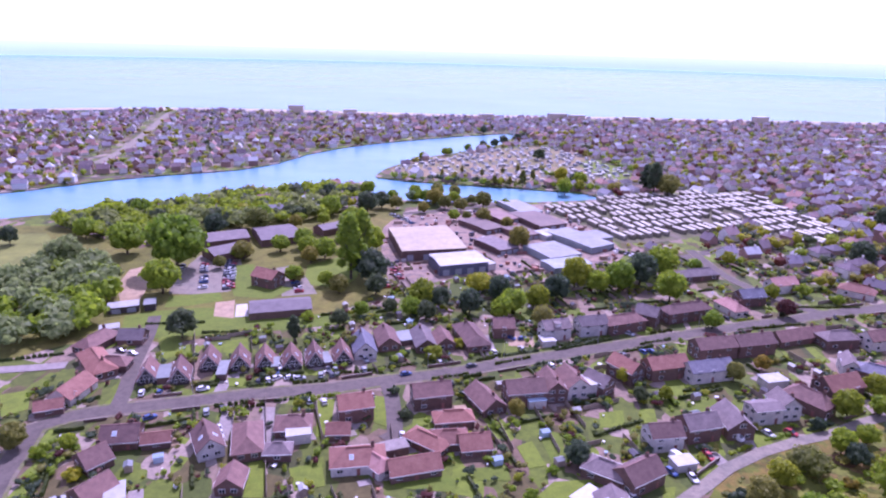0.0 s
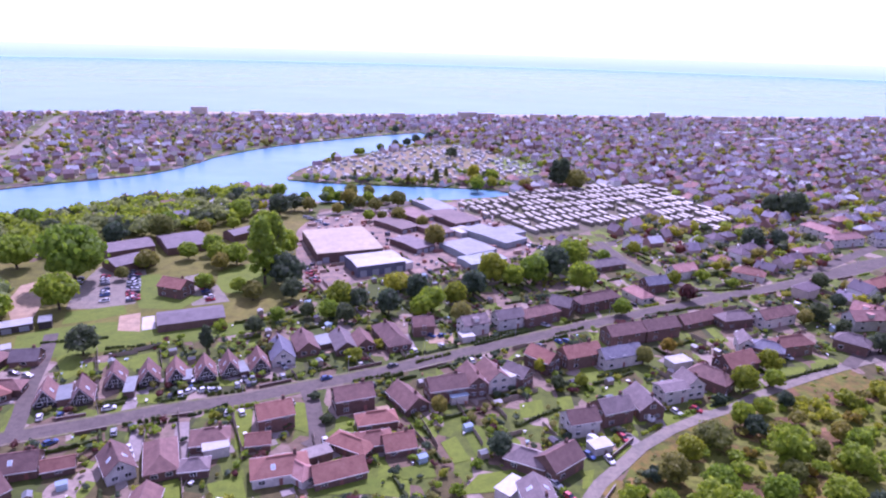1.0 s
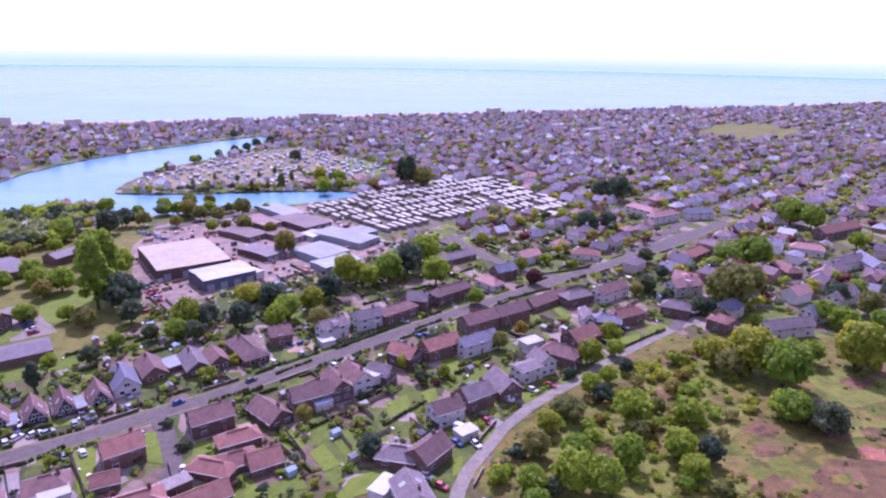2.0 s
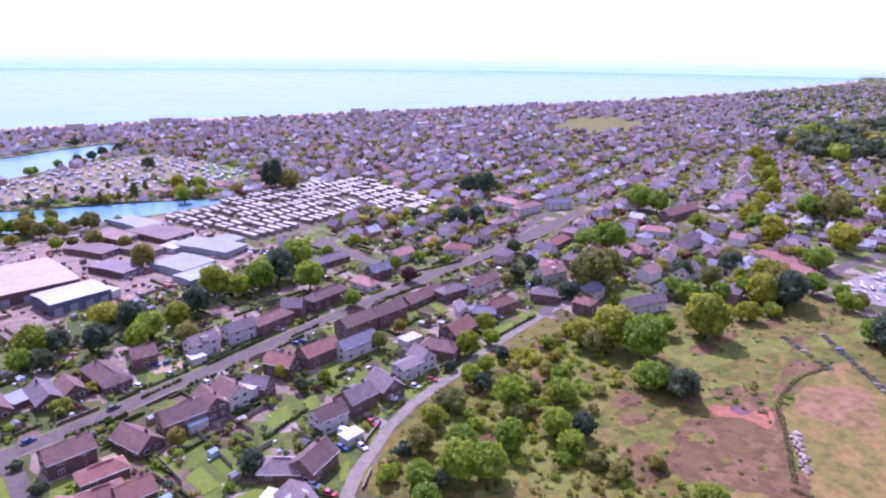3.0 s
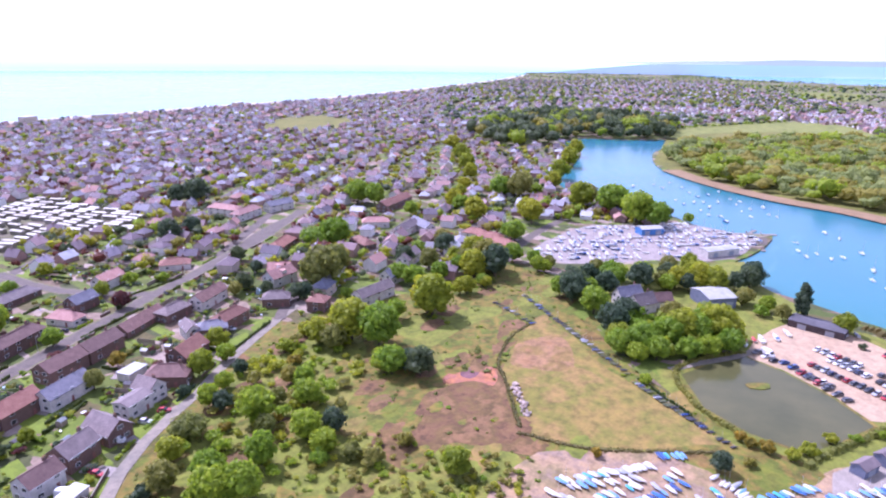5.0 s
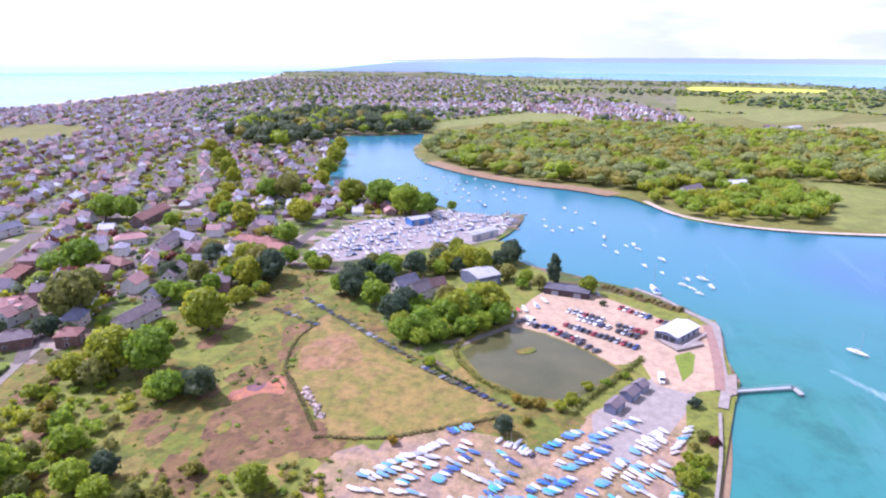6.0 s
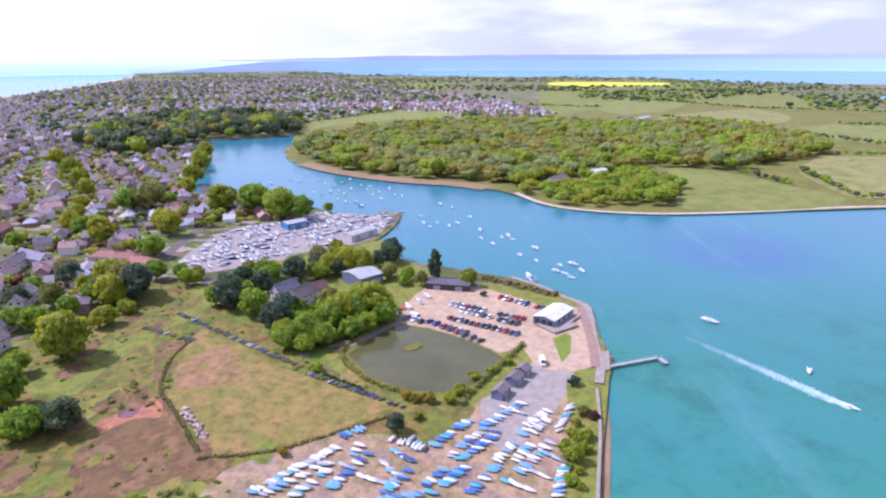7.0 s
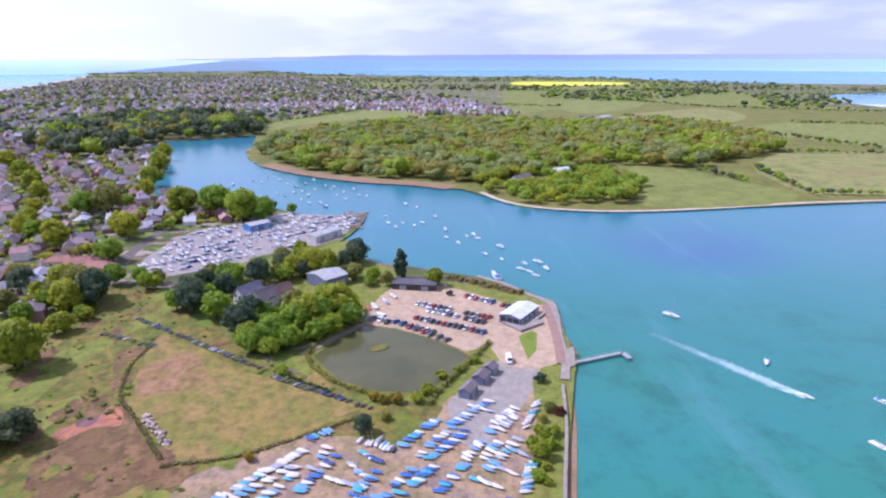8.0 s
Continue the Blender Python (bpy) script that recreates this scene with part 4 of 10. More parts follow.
ribbon("drive", [(-48.9, 155.4), (-53.3, 177.7), (-55.2, 176.8)], 4.0, 0.114, PAVING, "pale paved house drive")
ribbon("drive", [(19.8, 215.9), (18.9, 228.1), (17.5, 236.2)], 4.0, 0.115, PAVING, "pale paved house drive")
ribbon("drive", [(81.2, 153.8), (79.3, 159.8), (77.3, 164.2)], 4.0, 0.116, PAVING, "pale paved house drive")
ribbon("drive", [(94.8, 162.0), (92.7, 167.7), (88.6, 174.1)], 4.0, 0.117, PAVING, "pale paved house drive")
ribbon("gravel_forecourt", [(27.0, 231.6), (37.0, 231.1)], 9.0, 0.118, SAND, "sandy gravel forecourt")
sheet("lawn", [(-82.0, 223.8), (-75.0, 228.1), (-70.3, 214.2), (-78.1, 212.2)], 0.116, LAWN, "clipped garden lawn", "ground", 0.4)
sheet("lawn", [(-68.6, 222.6), (-65.7, 225.3), (-62.4, 212.5), (-66.4, 213.4)], 0.116, LAWN, "clipped garden lawn", "ground", 0.4)
sheet("lawn", [(-72.4, 196.4), (-65.3, 196.2), (-64.1, 190.2), (-70.4, 191.0)], 0.117, LAWN, "clipped garden lawn", "ground", 0.4)
sheet("lawn", [(-62.5, 191.1), (-57.7, 193.9), (-56.6, 187.3), (-60.6, 186.7)], 0.117, LAWN, "clipped garden lawn", "ground", 0.4)
sheet("lawn", [(-47.3, 203.7), (-40.5, 204.0), (-40.2, 199.6), (-46.6, 199.6)], 0.118, LAWN, "clipped garden lawn", "ground", 0.4)
sheet("lawn", [(-39.1, 183.4), (-33.7, 184.7), (-31.6, 164.8), (-35.3, 163.0)], 0.118, LAWN, "clipped garden lawn", "ground", 0.4)
sheet("lawn", [(-21.7, 187.6), (-17.5, 186.7), (-15.0, 169.2), (-19.8, 171.7)], 0.119, LAWN, "clipped garden lawn", "ground", 0.4)
sheet("lawn", [(-20.5, 226.7), (-14.5, 227.8), (-14.1, 214.2), (-18.9, 215.3)], 0.119, LAWN, "clipped garden lawn", "ground", 0.4)
sheet("lawn", [(30.2, 168.1), (36.3, 168.3), (37.6, 154.7), (32.8, 151.7)], 0.120, LAWN, "clipped garden lawn", "ground", 0.4)
sheet("lawn", [(31.5, 145.5), (42.2, 146.9), (41.5, 138.4), (24.7, 137.6)], 0.120, LAWN, "clipped garden lawn", "ground", 0.4)
sheet("lawn", [(51.2, 180.4), (59.6, 182.3), (57.4, 172.0), (49.9, 171.9)], 0.121, LAWN, "clipped garden lawn", "ground", 0.4)
sheet("lawn", [(64.8, 183.1), (70.1, 183.9), (68.3, 173.1), (62.3, 172.6)], 0.121, LAWN, "clipped garden lawn", "ground", 0.4)
sheet("lawn", [(82.6, 189.3), (93.2, 191.3), (89.8, 183.6), (80.5, 181.6)], 0.122, LAWN, "clipped garden lawn", "ground", 0.4)
sheet("lawn", [(95.2, 170.8), (100.4, 168.9), (98.9, 162.2), (93.2, 160.7)], 0.122, LAWN, "clipped garden lawn", "ground", 0.4)
sheet("lawn", [(113.0, 174.6), (121.9, 176.7), (120.6, 171.0), (112.0, 169.0)], 0.123, LAWN, "clipped garden lawn", "ground", 0.4)
sheet("lawn", [(72.9, 160.3), (76.4, 153.3), (74.8, 147.8), (71.3, 150.0)], 0.123, LAWN, "clipped garden lawn", "ground", 0.4)
sheet("lawn", [(60.4, 144.2), (63.9, 144.7), (60.0, 136.6), (57.7, 137.1)], 0.124, LAWN, "clipped garden lawn", "ground", 0.4)
sheet("lawn", [(154.3, 197.1), (164.8, 197.5), (159.0, 186.3), (148.0, 186.3)], 0.124, LAWN, "clipped garden lawn", "ground", 0.4)
sheet("lawn", [(168.7, 199.3), (181.5, 202.0), (173.7, 195.6), (164.8, 192.4)], 0.125, LAWN, "clipped garden lawn", "ground", 0.4)
sheet("lawn", [(-11.9, 145.9), (-0.6, 147.9), (5.2, 146.6), (4.8, 139.9), (-10.4, 141.2)], 0.125, LAWN, "clipped garden lawn", "ground", 0.4)
sheet("lawn", [(9.9, 150.4), (19.4, 152.0), (20.0, 145.6), (11.0, 145.3)], 0.126, LAWN, "clipped garden lawn", "ground", 0.4)
sheet("lawn", [(23.0, 160.8), (27.7, 164.1), (30.5, 152.2), (25.4, 150.7)], 0.126, LAWN, "clipped garden lawn", "ground", 0.4)
sheet("lawn", [(-82.4, 221.8), (-73.2, 223.3), (-70.8, 215.4), (-80.1, 214.8)], 0.127, LAWN, "clipped garden lawn", "ground", 0.4)
sheet("lawn", [(-51.5, 150.0), (-47.2, 151.5), (-43.7, 136.0), (-48.7, 135.8)], 0.127, LAWN, "clipped garden lawn", "ground", 0.4)
sheet("lawn", [(-40.2, 148.0), (-31.5, 150.9), (-29.0, 141.4), (-36.5, 138.9)], 0.128, LAWN, "clipped garden lawn", "ground", 0.4)
sheet("lawn", [(-108.5, 225.1), (-104.2, 230.5), (-94.2, 216.3), (-98.7, 207.0)], 0.128, LAWN, "clipped garden lawn", "ground", 0.4)
sheet("lawn", [(-89.4, 220.4), (-82.1, 220.8), (-78.9, 208.2), (-85.2, 210.0)], 0.129, LAWN, "clipped garden lawn", "ground", 0.4)
sheet("lawn", [(-140.3, 181.3), (-132.8, 185.3), (-126.5, 173.6), (-131.9, 168.6)], 0.129, LAWN, "clipped garden lawn", "ground", 0.4)
sheet("pond_bank", [(224.4, 38.9), (239.3, 31.3), (253.9, 20.2), (248.8, 6.1), (235.9, -10.9), (221.6, -24.0), (204.1, -13.9), (193.0, -6.2), (195.2, 10.1), (203.7, 26.4)], 0.075, HEATH, "rough grassy rim of the pond", "ground", 0.8)
sheet("pond", [(224.1, 37.1), (238.3, 30.0), (252.4, 19.5), (247.5, 6.2), (235.1, -9.9), (221.4, -22.2), (204.7, -12.7), (194.1, -5.4), (196.1, 10.0), (204.3, 25.3)], 0.09, POND, "still brown-green oyster pond", "water", 0.8)
sheet("pond_islet", [(228.8, 16.4), (231.8, 13.7), (233.8, 9.3), (230.7, 8.5), (227.7, 11.3), (226.8, 14.5)], 0.32, HEATH, "small grassy islet in the pond", "ground", 0.2, 2.0, thick=0.3)
ribbon("sea_wall", [(117.6, -34.5), (140.2, -39.4), (172.1, -47.5), (196.2, -52.0)], 1.0, 0.7, CONCRETE, "weathered concrete sea wall", "wall", rise=3.0)
ribbon("quay", [(200.1, -53.7), (212.7, -57.2), (237.1, -60.0), (270.2, -64.8), (277.1, -61.1)], 3.2, 0.45, CONCRETE, "concrete quay edge beside the clubhouse", "quay", rise=3.0)
ribbon("promenade", [(270.5, -61.5), (255.0, -60.6), (239.6, -59.3), (224.0, -57.4), (212.0, -55.2)], 3.4, 0.47, BRICKPAVE, "pinkish brick-paved promenade along the quay", "pavement", rise=0.4)
ribbon("harbour_wall", [(272.2, -65.3), (283.0, -57.0), (300.2, -46.1), (311.3, -34.6)], 2.4, 0.5, CONCRETE, "long harbour wall walkway", "wall", rise=3.0)
ribbon("boatyard_jetty", [(422.3, 55.6), (452.4, 32.6)], 2.2, 0.3, WOOD, "boarded boatyard jetty over the water", "jetty", rise=0.5)
ribbon("boatyard_jetty", [(406.1, 50.7), (423.3, 32.6)], 2.2, 0.3, WOOD, "boarded boatyard jetty over the water", "jetty", rise=0.5)
ribbon("boatyard_jetty", [(436.8, 73.1), (449.7, 58.9)], 2.2, 0.3, WOOD, "boarded boatyard jetty over the water", "jetty", rise=0.5)
PONTOON = [(212.7, -59.1), (220.2, -80.7), (215.6, -81.9)]
SLIP = [(224.3, -59.9), (225.7, -63.5), (210.5, -60.2), (208.4, -57.2)]
MUD_SHORE = [
    (678, 148), (624, 99), (582, 42), (562, -9), (542, -38)]
BEACH_EAST = [
    (522, -60), (482, -77), (458, -107), (447, -155), (451, -220), (463, -291), (466, -337), (469, -403)]
ROAD_LINES = [
    [(-106.3, 118.5), (-113.8, 141.3), (-116.0, 152.3), (-118.4, 163.8), (-111.0, 170.9), (-93.0, 176.6), (-78.6, 180.7), (-60.3, 186.2), (-37.0, 191.0), (-20.6, 196.8), (-2.6, 202.3), (9.0, 206.3), (25.7, 213.2), (44.0, 220.3), (63.9, 227.6), (86.0, 236.1), (110.4, 245.6), (130.1, 252.6), (151.1, 259.4), (171.0, 267.4), (198.8, 275.7), (240.9, 290.4), (277.4, 302.8), (337.8, 332.9)],
    [(50.9, 121.0), (57.1, 131.3), (63.1, 138.4), (73.4, 146.7), (80.9, 153.2), (94.5, 161.4), (107.8, 167.3), (121.3, 172.0), (134.7, 178.9), (149.2, 184.7), (168.1, 191.7), (182.3, 196.4), (198.2, 200.7)],
    [(-18.0, 196.9), (-15.2, 186.2), (-13.5, 174.7), (-12.6, 165.9), (-15.5, 162.5)],
    [(-99.6, 174.0), (-102.8, 186.9), (-108.0, 204.3), (-112.8, 225.9), (-118.8, 246.2)],
    [(145.3, 360.9), (146.0, 330.7), (149.7, 307.8), (159.4, 286.9), (171.0, 267.4)],
    [(207.0, 279.0), (239.2, 290.7), (280.2, 310.9), (317.9, 322.7), (362.2, 331.2)],
    [(-319.2, 582.7), (-333.1, 665.5), (-376.7, 823.6), (-436.4, 1029.0)]]
TOWN_TURN = 0.366
DRY_LOOP = [(234.0, 102.6), (240.4, 100.5), (236.4, 83.1), (218.8, 67.1), (205.4, 45.5), (193.3, 26.1), (185.2, 13.2), (172.9, 32.5), (162.7, 50.7), (158.2, 65.7), (173.3, 76.0), (186.7, 88.3), (197.9, 95.7)]
LAWN_LOOPS = [
    [(-82.0, 223.8), (-75.0, 228.1), (-70.3, 214.2), (-78.1, 212.2)],
    [(-68.6, 222.6), (-65.7, 225.3), (-62.4, 212.5), (-66.4, 213.4)],
    [(-72.4, 196.4), (-65.3, 196.2), (-64.1, 190.2), (-70.4, 191.0)],
    [(-62.5, 191.1), (-57.7, 193.9), (-56.6, 187.3), (-60.6, 186.7)],
    [(-47.3, 203.7), (-40.5, 204.0), (-40.2, 199.6), (-46.6, 199.6)],
    [(-39.1, 183.4), (-33.7, 184.7), (-31.6, 164.8), (-35.3, 163.0)],
    [(-21.7, 187.6), (-17.5, 186.7), (-15.0, 169.2), (-19.8, 171.7)],
    [(-20.5, 226.7), (-14.5, 227.8), (-14.1, 214.2), (-18.9, 215.3)],
    [(30.2, 168.1), (36.3, 168.3), (37.6, 154.7), (32.8, 151.7)],
    [(31.5, 145.5), (42.2, 146.9), (41.5, 138.4), (24.7, 137.6)],
    [(51.2, 180.4), (59.6, 182.3), (57.4, 172.0), (49.9, 171.9)],
    [(64.8, 183.1), (70.1, 183.9), (68.3, 173.1), (62.3, 172.6)],
    [(82.6, 189.3), (93.2, 191.3), (89.8, 183.6), (80.5, 181.6)],
    [(95.2, 170.8), (100.4, 168.9), (98.9, 162.2), (93.2, 160.7)],
    [(113.0, 174.6), (121.9, 176.7), (120.6, 171.0), (112.0, 169.0)],
    [(72.9, 160.3), (76.4, 153.3), (74.8, 147.8), (71.3, 150.0)],
    [(60.4, 144.2), (63.9, 144.7), (60.0, 136.6), (57.7, 137.1)],
    [(154.3, 197.1), (164.8, 197.5), (159.0, 186.3), (148.0, 186.3)],
    [(168.7, 199.3), (181.5, 202.0), (173.7, 195.6), (164.8, 192.4)],
    [(-11.9, 145.9), (-0.6, 147.9), (5.2, 146.6), (4.8, 139.9), (-10.4, 141.2)],
    [(9.9, 150.4), (19.4, 152.0), (20.0, 145.6), (11.0, 145.3)],
    [(23.0, 160.8), (27.7, 164.1), (30.5, 152.2), (25.4, 150.7)],
    [(-82.4, 221.8), (-73.2, 223.3), (-70.8, 215.4), (-80.1, 214.8)],
    [(-51.5, 150.0), (-47.2, 151.5), (-43.7, 136.0), (-48.7, 135.8)],
    [(-40.2, 148.0), (-31.5, 150.9), (-29.0, 141.4), (-36.5, 138.9)],
    [(-108.5, 225.1), (-104.2, 230.5), (-94.2, 216.3), (-98.7, 207.0)],
    [(-89.4, 220.4), (-82.1, 220.8), (-78.9, 208.2), (-85.2, 210.0)],
    [(-140.3, 181.3), (-132.8, 185.3), (-126.5, 173.6), (-131.9, 168.6)]]
OWN_HOUSES = [
    (-197.7, 219.6), (-158.4, 243.6), (-106.3, 230.4), (-52.0, 247.8), (-24.5, 286.3), (15.6, 311.3), (56.2, 312.3), (115.4, 353.8),
    (148.2, 336.0), (188.2, 328.5), (197.4, 294.7), (198.0, 250.9), (213.0, 219.4), (180.5, 194.2), (123.6, 172.3), (61.7, 129.2),
    (40.2, 95.2), (-95.9, 97.8)]
HEDGEROWS = [(-42, 552, 32, 535), (32, 535, 141, 521), (159, 720, 180, 607), (90, 605, 112, 526), (-18, 469, 52, 461), (1070, 242, 1336, 91), (1301, -1, 1165, -183), (1165, -183, 1022, -287), (926, -488, 728, -563), (1026, -624, 980, -750), (1167, -390, 1036, -515), (609, -343, 491, -326), (715, -440, 683, -576), (614, -283, 540, -301), (1524, -53, 1379, -337), (1753, -426, 1349, -630), (1349, -630, 1187, -903), (2046, -319, 1860, -616), (2003, -662, 1657, -1252), (1841, 341, 1937, 31), (491, -326, 487, -384)]

# ---- makers: shapes ----
def loft(sections, close=True):
    """A skin through cross-sections with equal point counts."""
    p = Pile()
    n = len(sections[0])
    v = [q for s in sections for q in s]
    f = []
    for i in range(len(sections) - 1):
        for j in range(n if close else n - 1):
            a, b = i * n + j, i * n + (j + 1) % n
            f.append((a, b, b + n, a + n))
    if close:
        f += [tuple(range(n))[::-1], tuple(range((len(sections) - 1) * n, len(sections) * n))]
    p.add(v, f)
    return p


# ---- makers: plants ----
def ico():
    bm = bmesh.new()
    bmesh.ops.create_icosphere(bm, subdivisions=1, radius=1.0)
    v = np.array([q.co[:] for q in bm.verts])
    f = [tuple(q.index for q in p.verts) for p in bm.faces]
    bm.free()
    return v, f


ICO_V, ICO_F = ico()


def blob(pile, c, r, slot=0, jag=0.18, r_z=None, gen=None):
    gen = gen or np.random
    k = 1 + jag * gen.uniform(-1, 1, (len(ICO_V), 1))
    pile.add(np.array(c) + ICO_V * k * np.array((r, r, r_z or r)), ICO_F, slot)


def leaves_on(pile, c, r, r_z, count, size, gen, slot=0):
    """Small bent leaf clumps scattered over a lobe."""
    d = gen.normal(size=(count, 3))
    d[:, 2] = np.abs(d[:, 2]) * 0.9 - 0.25
    d /= np.linalg.norm(d, axis=1)[:, None]
    at = np.array(c) + d * np.array((r, r, r_z)) * gen.uniform(0.86, 1.16, (count, 1))
    nrm = d + gen.normal(scale=0.45, size=(count, 3))
    nrm /= np.linalg.norm(nrm, axis=1)[:, None]
    a = np.cross(nrm, gen.normal(size=(count, 3)))
    a /= np.linalg.norm(a, axis=1)[:, None]
    b = np.cross(nrm, a)
    s = size * gen.uniform(0.6, 1.35, (count, 1))
    quad = np.stack([at - a * s, at - b * s * 0.7 - nrm * s * 0.25, at + a * s, at + b * s * 0.7 + nrm * s * 0.2], 1).reshape(-1, 3)
    pile.add(quad, [(4 * i, 4 * i + 1, 4 * i + 2, 4 * i + 3) for i in range(count)], slot)


def crown(seed, r, low, high, lobes, leaves, size, top=0.75):
    """A crown of uneven lobes between two heights, with gaps and a ragged outline."""
    gen, p = np.random.RandomState(seed), Pile()
    mid, half = (low + high) / 2, (high - low) / 2
    for i in range(lobes):
        a, q = i * 2.4 + gen.uniform(-0.4, 0.4), (i + 0.5) / lobes
        z = -0.8 + 1.65 * q + gen.uniform(-0.1, 0.1)
        w = math.sqrt(max(0.05, 1 - abs(z) ** 2.2)) * gen.uniform(0.45, 0.9) * (1 if z < 0 else top + (1 - top) * (1 - z))
        lr = r * gen.uniform(0.26, 0.44)
        lz = min(lr, half * 0.6)
        c = (math.cos(a) * w * r * 0.9, math.sin(a) * w * r * 0.9, mid + z * (half - lz * 0.8))
        blob(p, c, lr * 0.8, 0, 0.16, lz * 0.8, gen)
        leaves_on(p, c, lr, lz, leaves, size, gen)
    blob(p, (0, 0, mid), r * 0.62, 0, 0.15, half * 0.72, gen)
    return p


def trunk(height, r, seed):
    """A tapered trunk that forks into limbs."""
    gen, p = np.random.RandomState(seed), Pile()

    def limb(a, b, ra, rb):
        a, b = np.array(a, float), np.array(b, float)
        d = (b - a) / np.linalg.norm(b - a)
        s = np.cross(d, (0.3, 0.9, 0.2))
        s /= np.linalg.norm(s)
        t = np.cross(d, s)
        ring = [s * math.cos(k * math.pi / 3) + t * math.sin(k * math.pi / 3) for k in range(6)]
        p.add([a + q * ra for q in ring] + [b + q * rb for q in ring], [(k, (k + 1) % 6, 6 + (k + 1) % 6, 6 + k) for k in range(6)] + [tuple(range(6, 12))])

    fork = (gen.uniform(-0.2, 0.2), gen.uniform(-0.2, 0.2), height * 0.5)
    limb((0, 0, -0.3), fork, r, r * 0.7)
    for k in range(4):
        a = k * 1.57 + gen.uniform(-0.3, 0.3)
        limb(fork, (math.cos(a) * height * 0.28, math.sin(a) * height * 0.28, height * gen.uniform(0.72, 0.95)), r * 0.45, r * 0.15)
    return p


TREE_WORDS = {"g": "fresh green leafy", "d": "dark evergreen", "y": "bright yellow-green", "o": "olive-brown budding", "s": "silvery green", "r": "copper-red", "z": "yellow-flowering"}
TREE_KIND = {}


def tree_model(leaf, shape):
    """shape: r round broadleaf, t tall and narrow, w wide and low, b bush without a visible trunk."""
    key = (leaf, shape)
    if key in TREE_KIND:
        return TREE_KIND[key]
    seed = 11 + len(TREE_KIND) * 17
    models = []
    for v in range(2):
        s = seed + v * 5
        if shape == "b":
            c = crown(s, 1.9, -0.1, 2.6, 8, 46, 0.3)
            body = c.mesh("bush", [LEAF[leaf]])
            models.append((body, None))
        else:
            r, low, high, lobes = {"r": (4.2, 0.6, 8.6, 28), "t": (2.7, 0.8, 12.0, 26), "w": (5.6, 0.4, 6.6, 32)}[shape]
            c = crown(s, r, low, high, lobes, 56, 0.4, 0.6 if shape != "t" else 0.3)
            models.append((c.mesh("crown", [LEAF[leaf]]), trunk(high * 0.8, 0.28, s).mesh("trunk", [BARK])))
    TREE_KIND[key] = models
    return models


planted = []


def tree(x, y, size=1.0, leaf="g", shape="r", base=0.0, where="standing in rough grass"):
    models = tree_model(leaf, shape)
    body, stem = models[rng.random() < 0.5]
    turn, sz = rng.uniform(0, 360), size * rng.uniform(0.92, 1.1)
    m = spin(x, y, base, turn) @ Matrix.Diagonal((size, size, sz, 1))
    planted.append((x, y))
    if shape == "b":
        ob = tagged(new("bush", body), TREE_WORDS[leaf] + " rounded bush " + where, "bush")
        ob.matrix_basis = m
        return ob
    ob = thing("tree", TREE_WORDS[leaf] + {"r": " round-crowned tree ", "t": " tall narrow tree ", "w": " wide spreading tree "}[shape] + where, "tree", m=m)
    part("trunk", stem, None, ob)
    part("crown", body, None, ob)
    return ob


def hedge(points, w=1.1, h=1.6, leaf=None, label="clipped dark green garden hedge along a plot edge", name="hedge"):
    """A hedge with a rough leafy surface along a line."""
    line = [Vector(q) for q in curve_through(points, 1.4)]
    gen, p = np.random.RandomState(len(planted) + len(line)), Pile()
    for i, q in enumerate(line):
        d = (line[min(i + 1, len(line) - 1)] - line[max(i - 1, 0)])
        a = math.atan2(d.y, d.x)
        hh = h * (0.75 + 0.45 * noise.noise(Vector((q.x / 5, q.y / 5, 2.0))) + gen.uniform(-0.12, 0.12))
        dx, dy = gen.uniform(-0.16, 0.16, 2) * w
        box(p, q.x + dx, q.y + dy, 0, 1.5, w * gen.uniform(0.5, 0.8), hh * 0.8, 0, 0.7, a)
        leaves_on(p, (q.x + dx, q.y + dy, hh * 0.45), w * gen.uniform(0.5, 0.72), hh * 0.55, 15, 0.3, gen)
    return tagged(part(name, p, leaf or HEDGE), label, "hedge")


def fence(points, h=1.7, label="weathered brown board garden fence"):
    line = curve_through(points, 2.4)
    ob = thing("fence", label, "fence")
    for a, b in zip(line, line[1:]):
        d = math.atan2(b[1] - a[1], b[0] - a[0])
        n = math.hypot(b[0] - a[0], b[1] - a[1])
        q = part("panel", fence_panel, None, ob)
        q.matrix_basis = spin((a[0] + b[0]) / 2, (a[1] + b[1]) / 2, 0, math.degrees(d)) @ Matrix.Diagonal((n / 2.4, 1, h / 1.7, 1))
    return ob


def make_panel():
    n = 16
    edge = [(-1.2 + 2.4 * i / n, 0.05 if i % 2 else 0.0) for i in range(n + 1)]
    sec = [[(x, y - 0.03, 0.05), (x, y + 0.03, 0.05), (x, y + 0.03, 1.7), (x, y - 0.03, 1.7)] for x, y in edge]
    return loft(sec).mesh("panel", [WOOD])


fence_panel = make_panel()


# ---- makers: houses ----
def gable_walls(L, W, e, h):
    a, b = L / 2, W / 2
    v = [(-a, -b, -0.2), (a, -b, -0.2), (a, b, -0.2), (-a, b, -0.2), (-a, -b, e), (a, -b, e), (a, b, e), (-a, b, e), (-a, 0, e + h), (a, 0, e + h)]
    f = [(0, 1, 5, 4), (2, 3, 7, 6), (1, 2, 6, 9, 5), (3, 0, 4, 8, 7)]
    return v, f


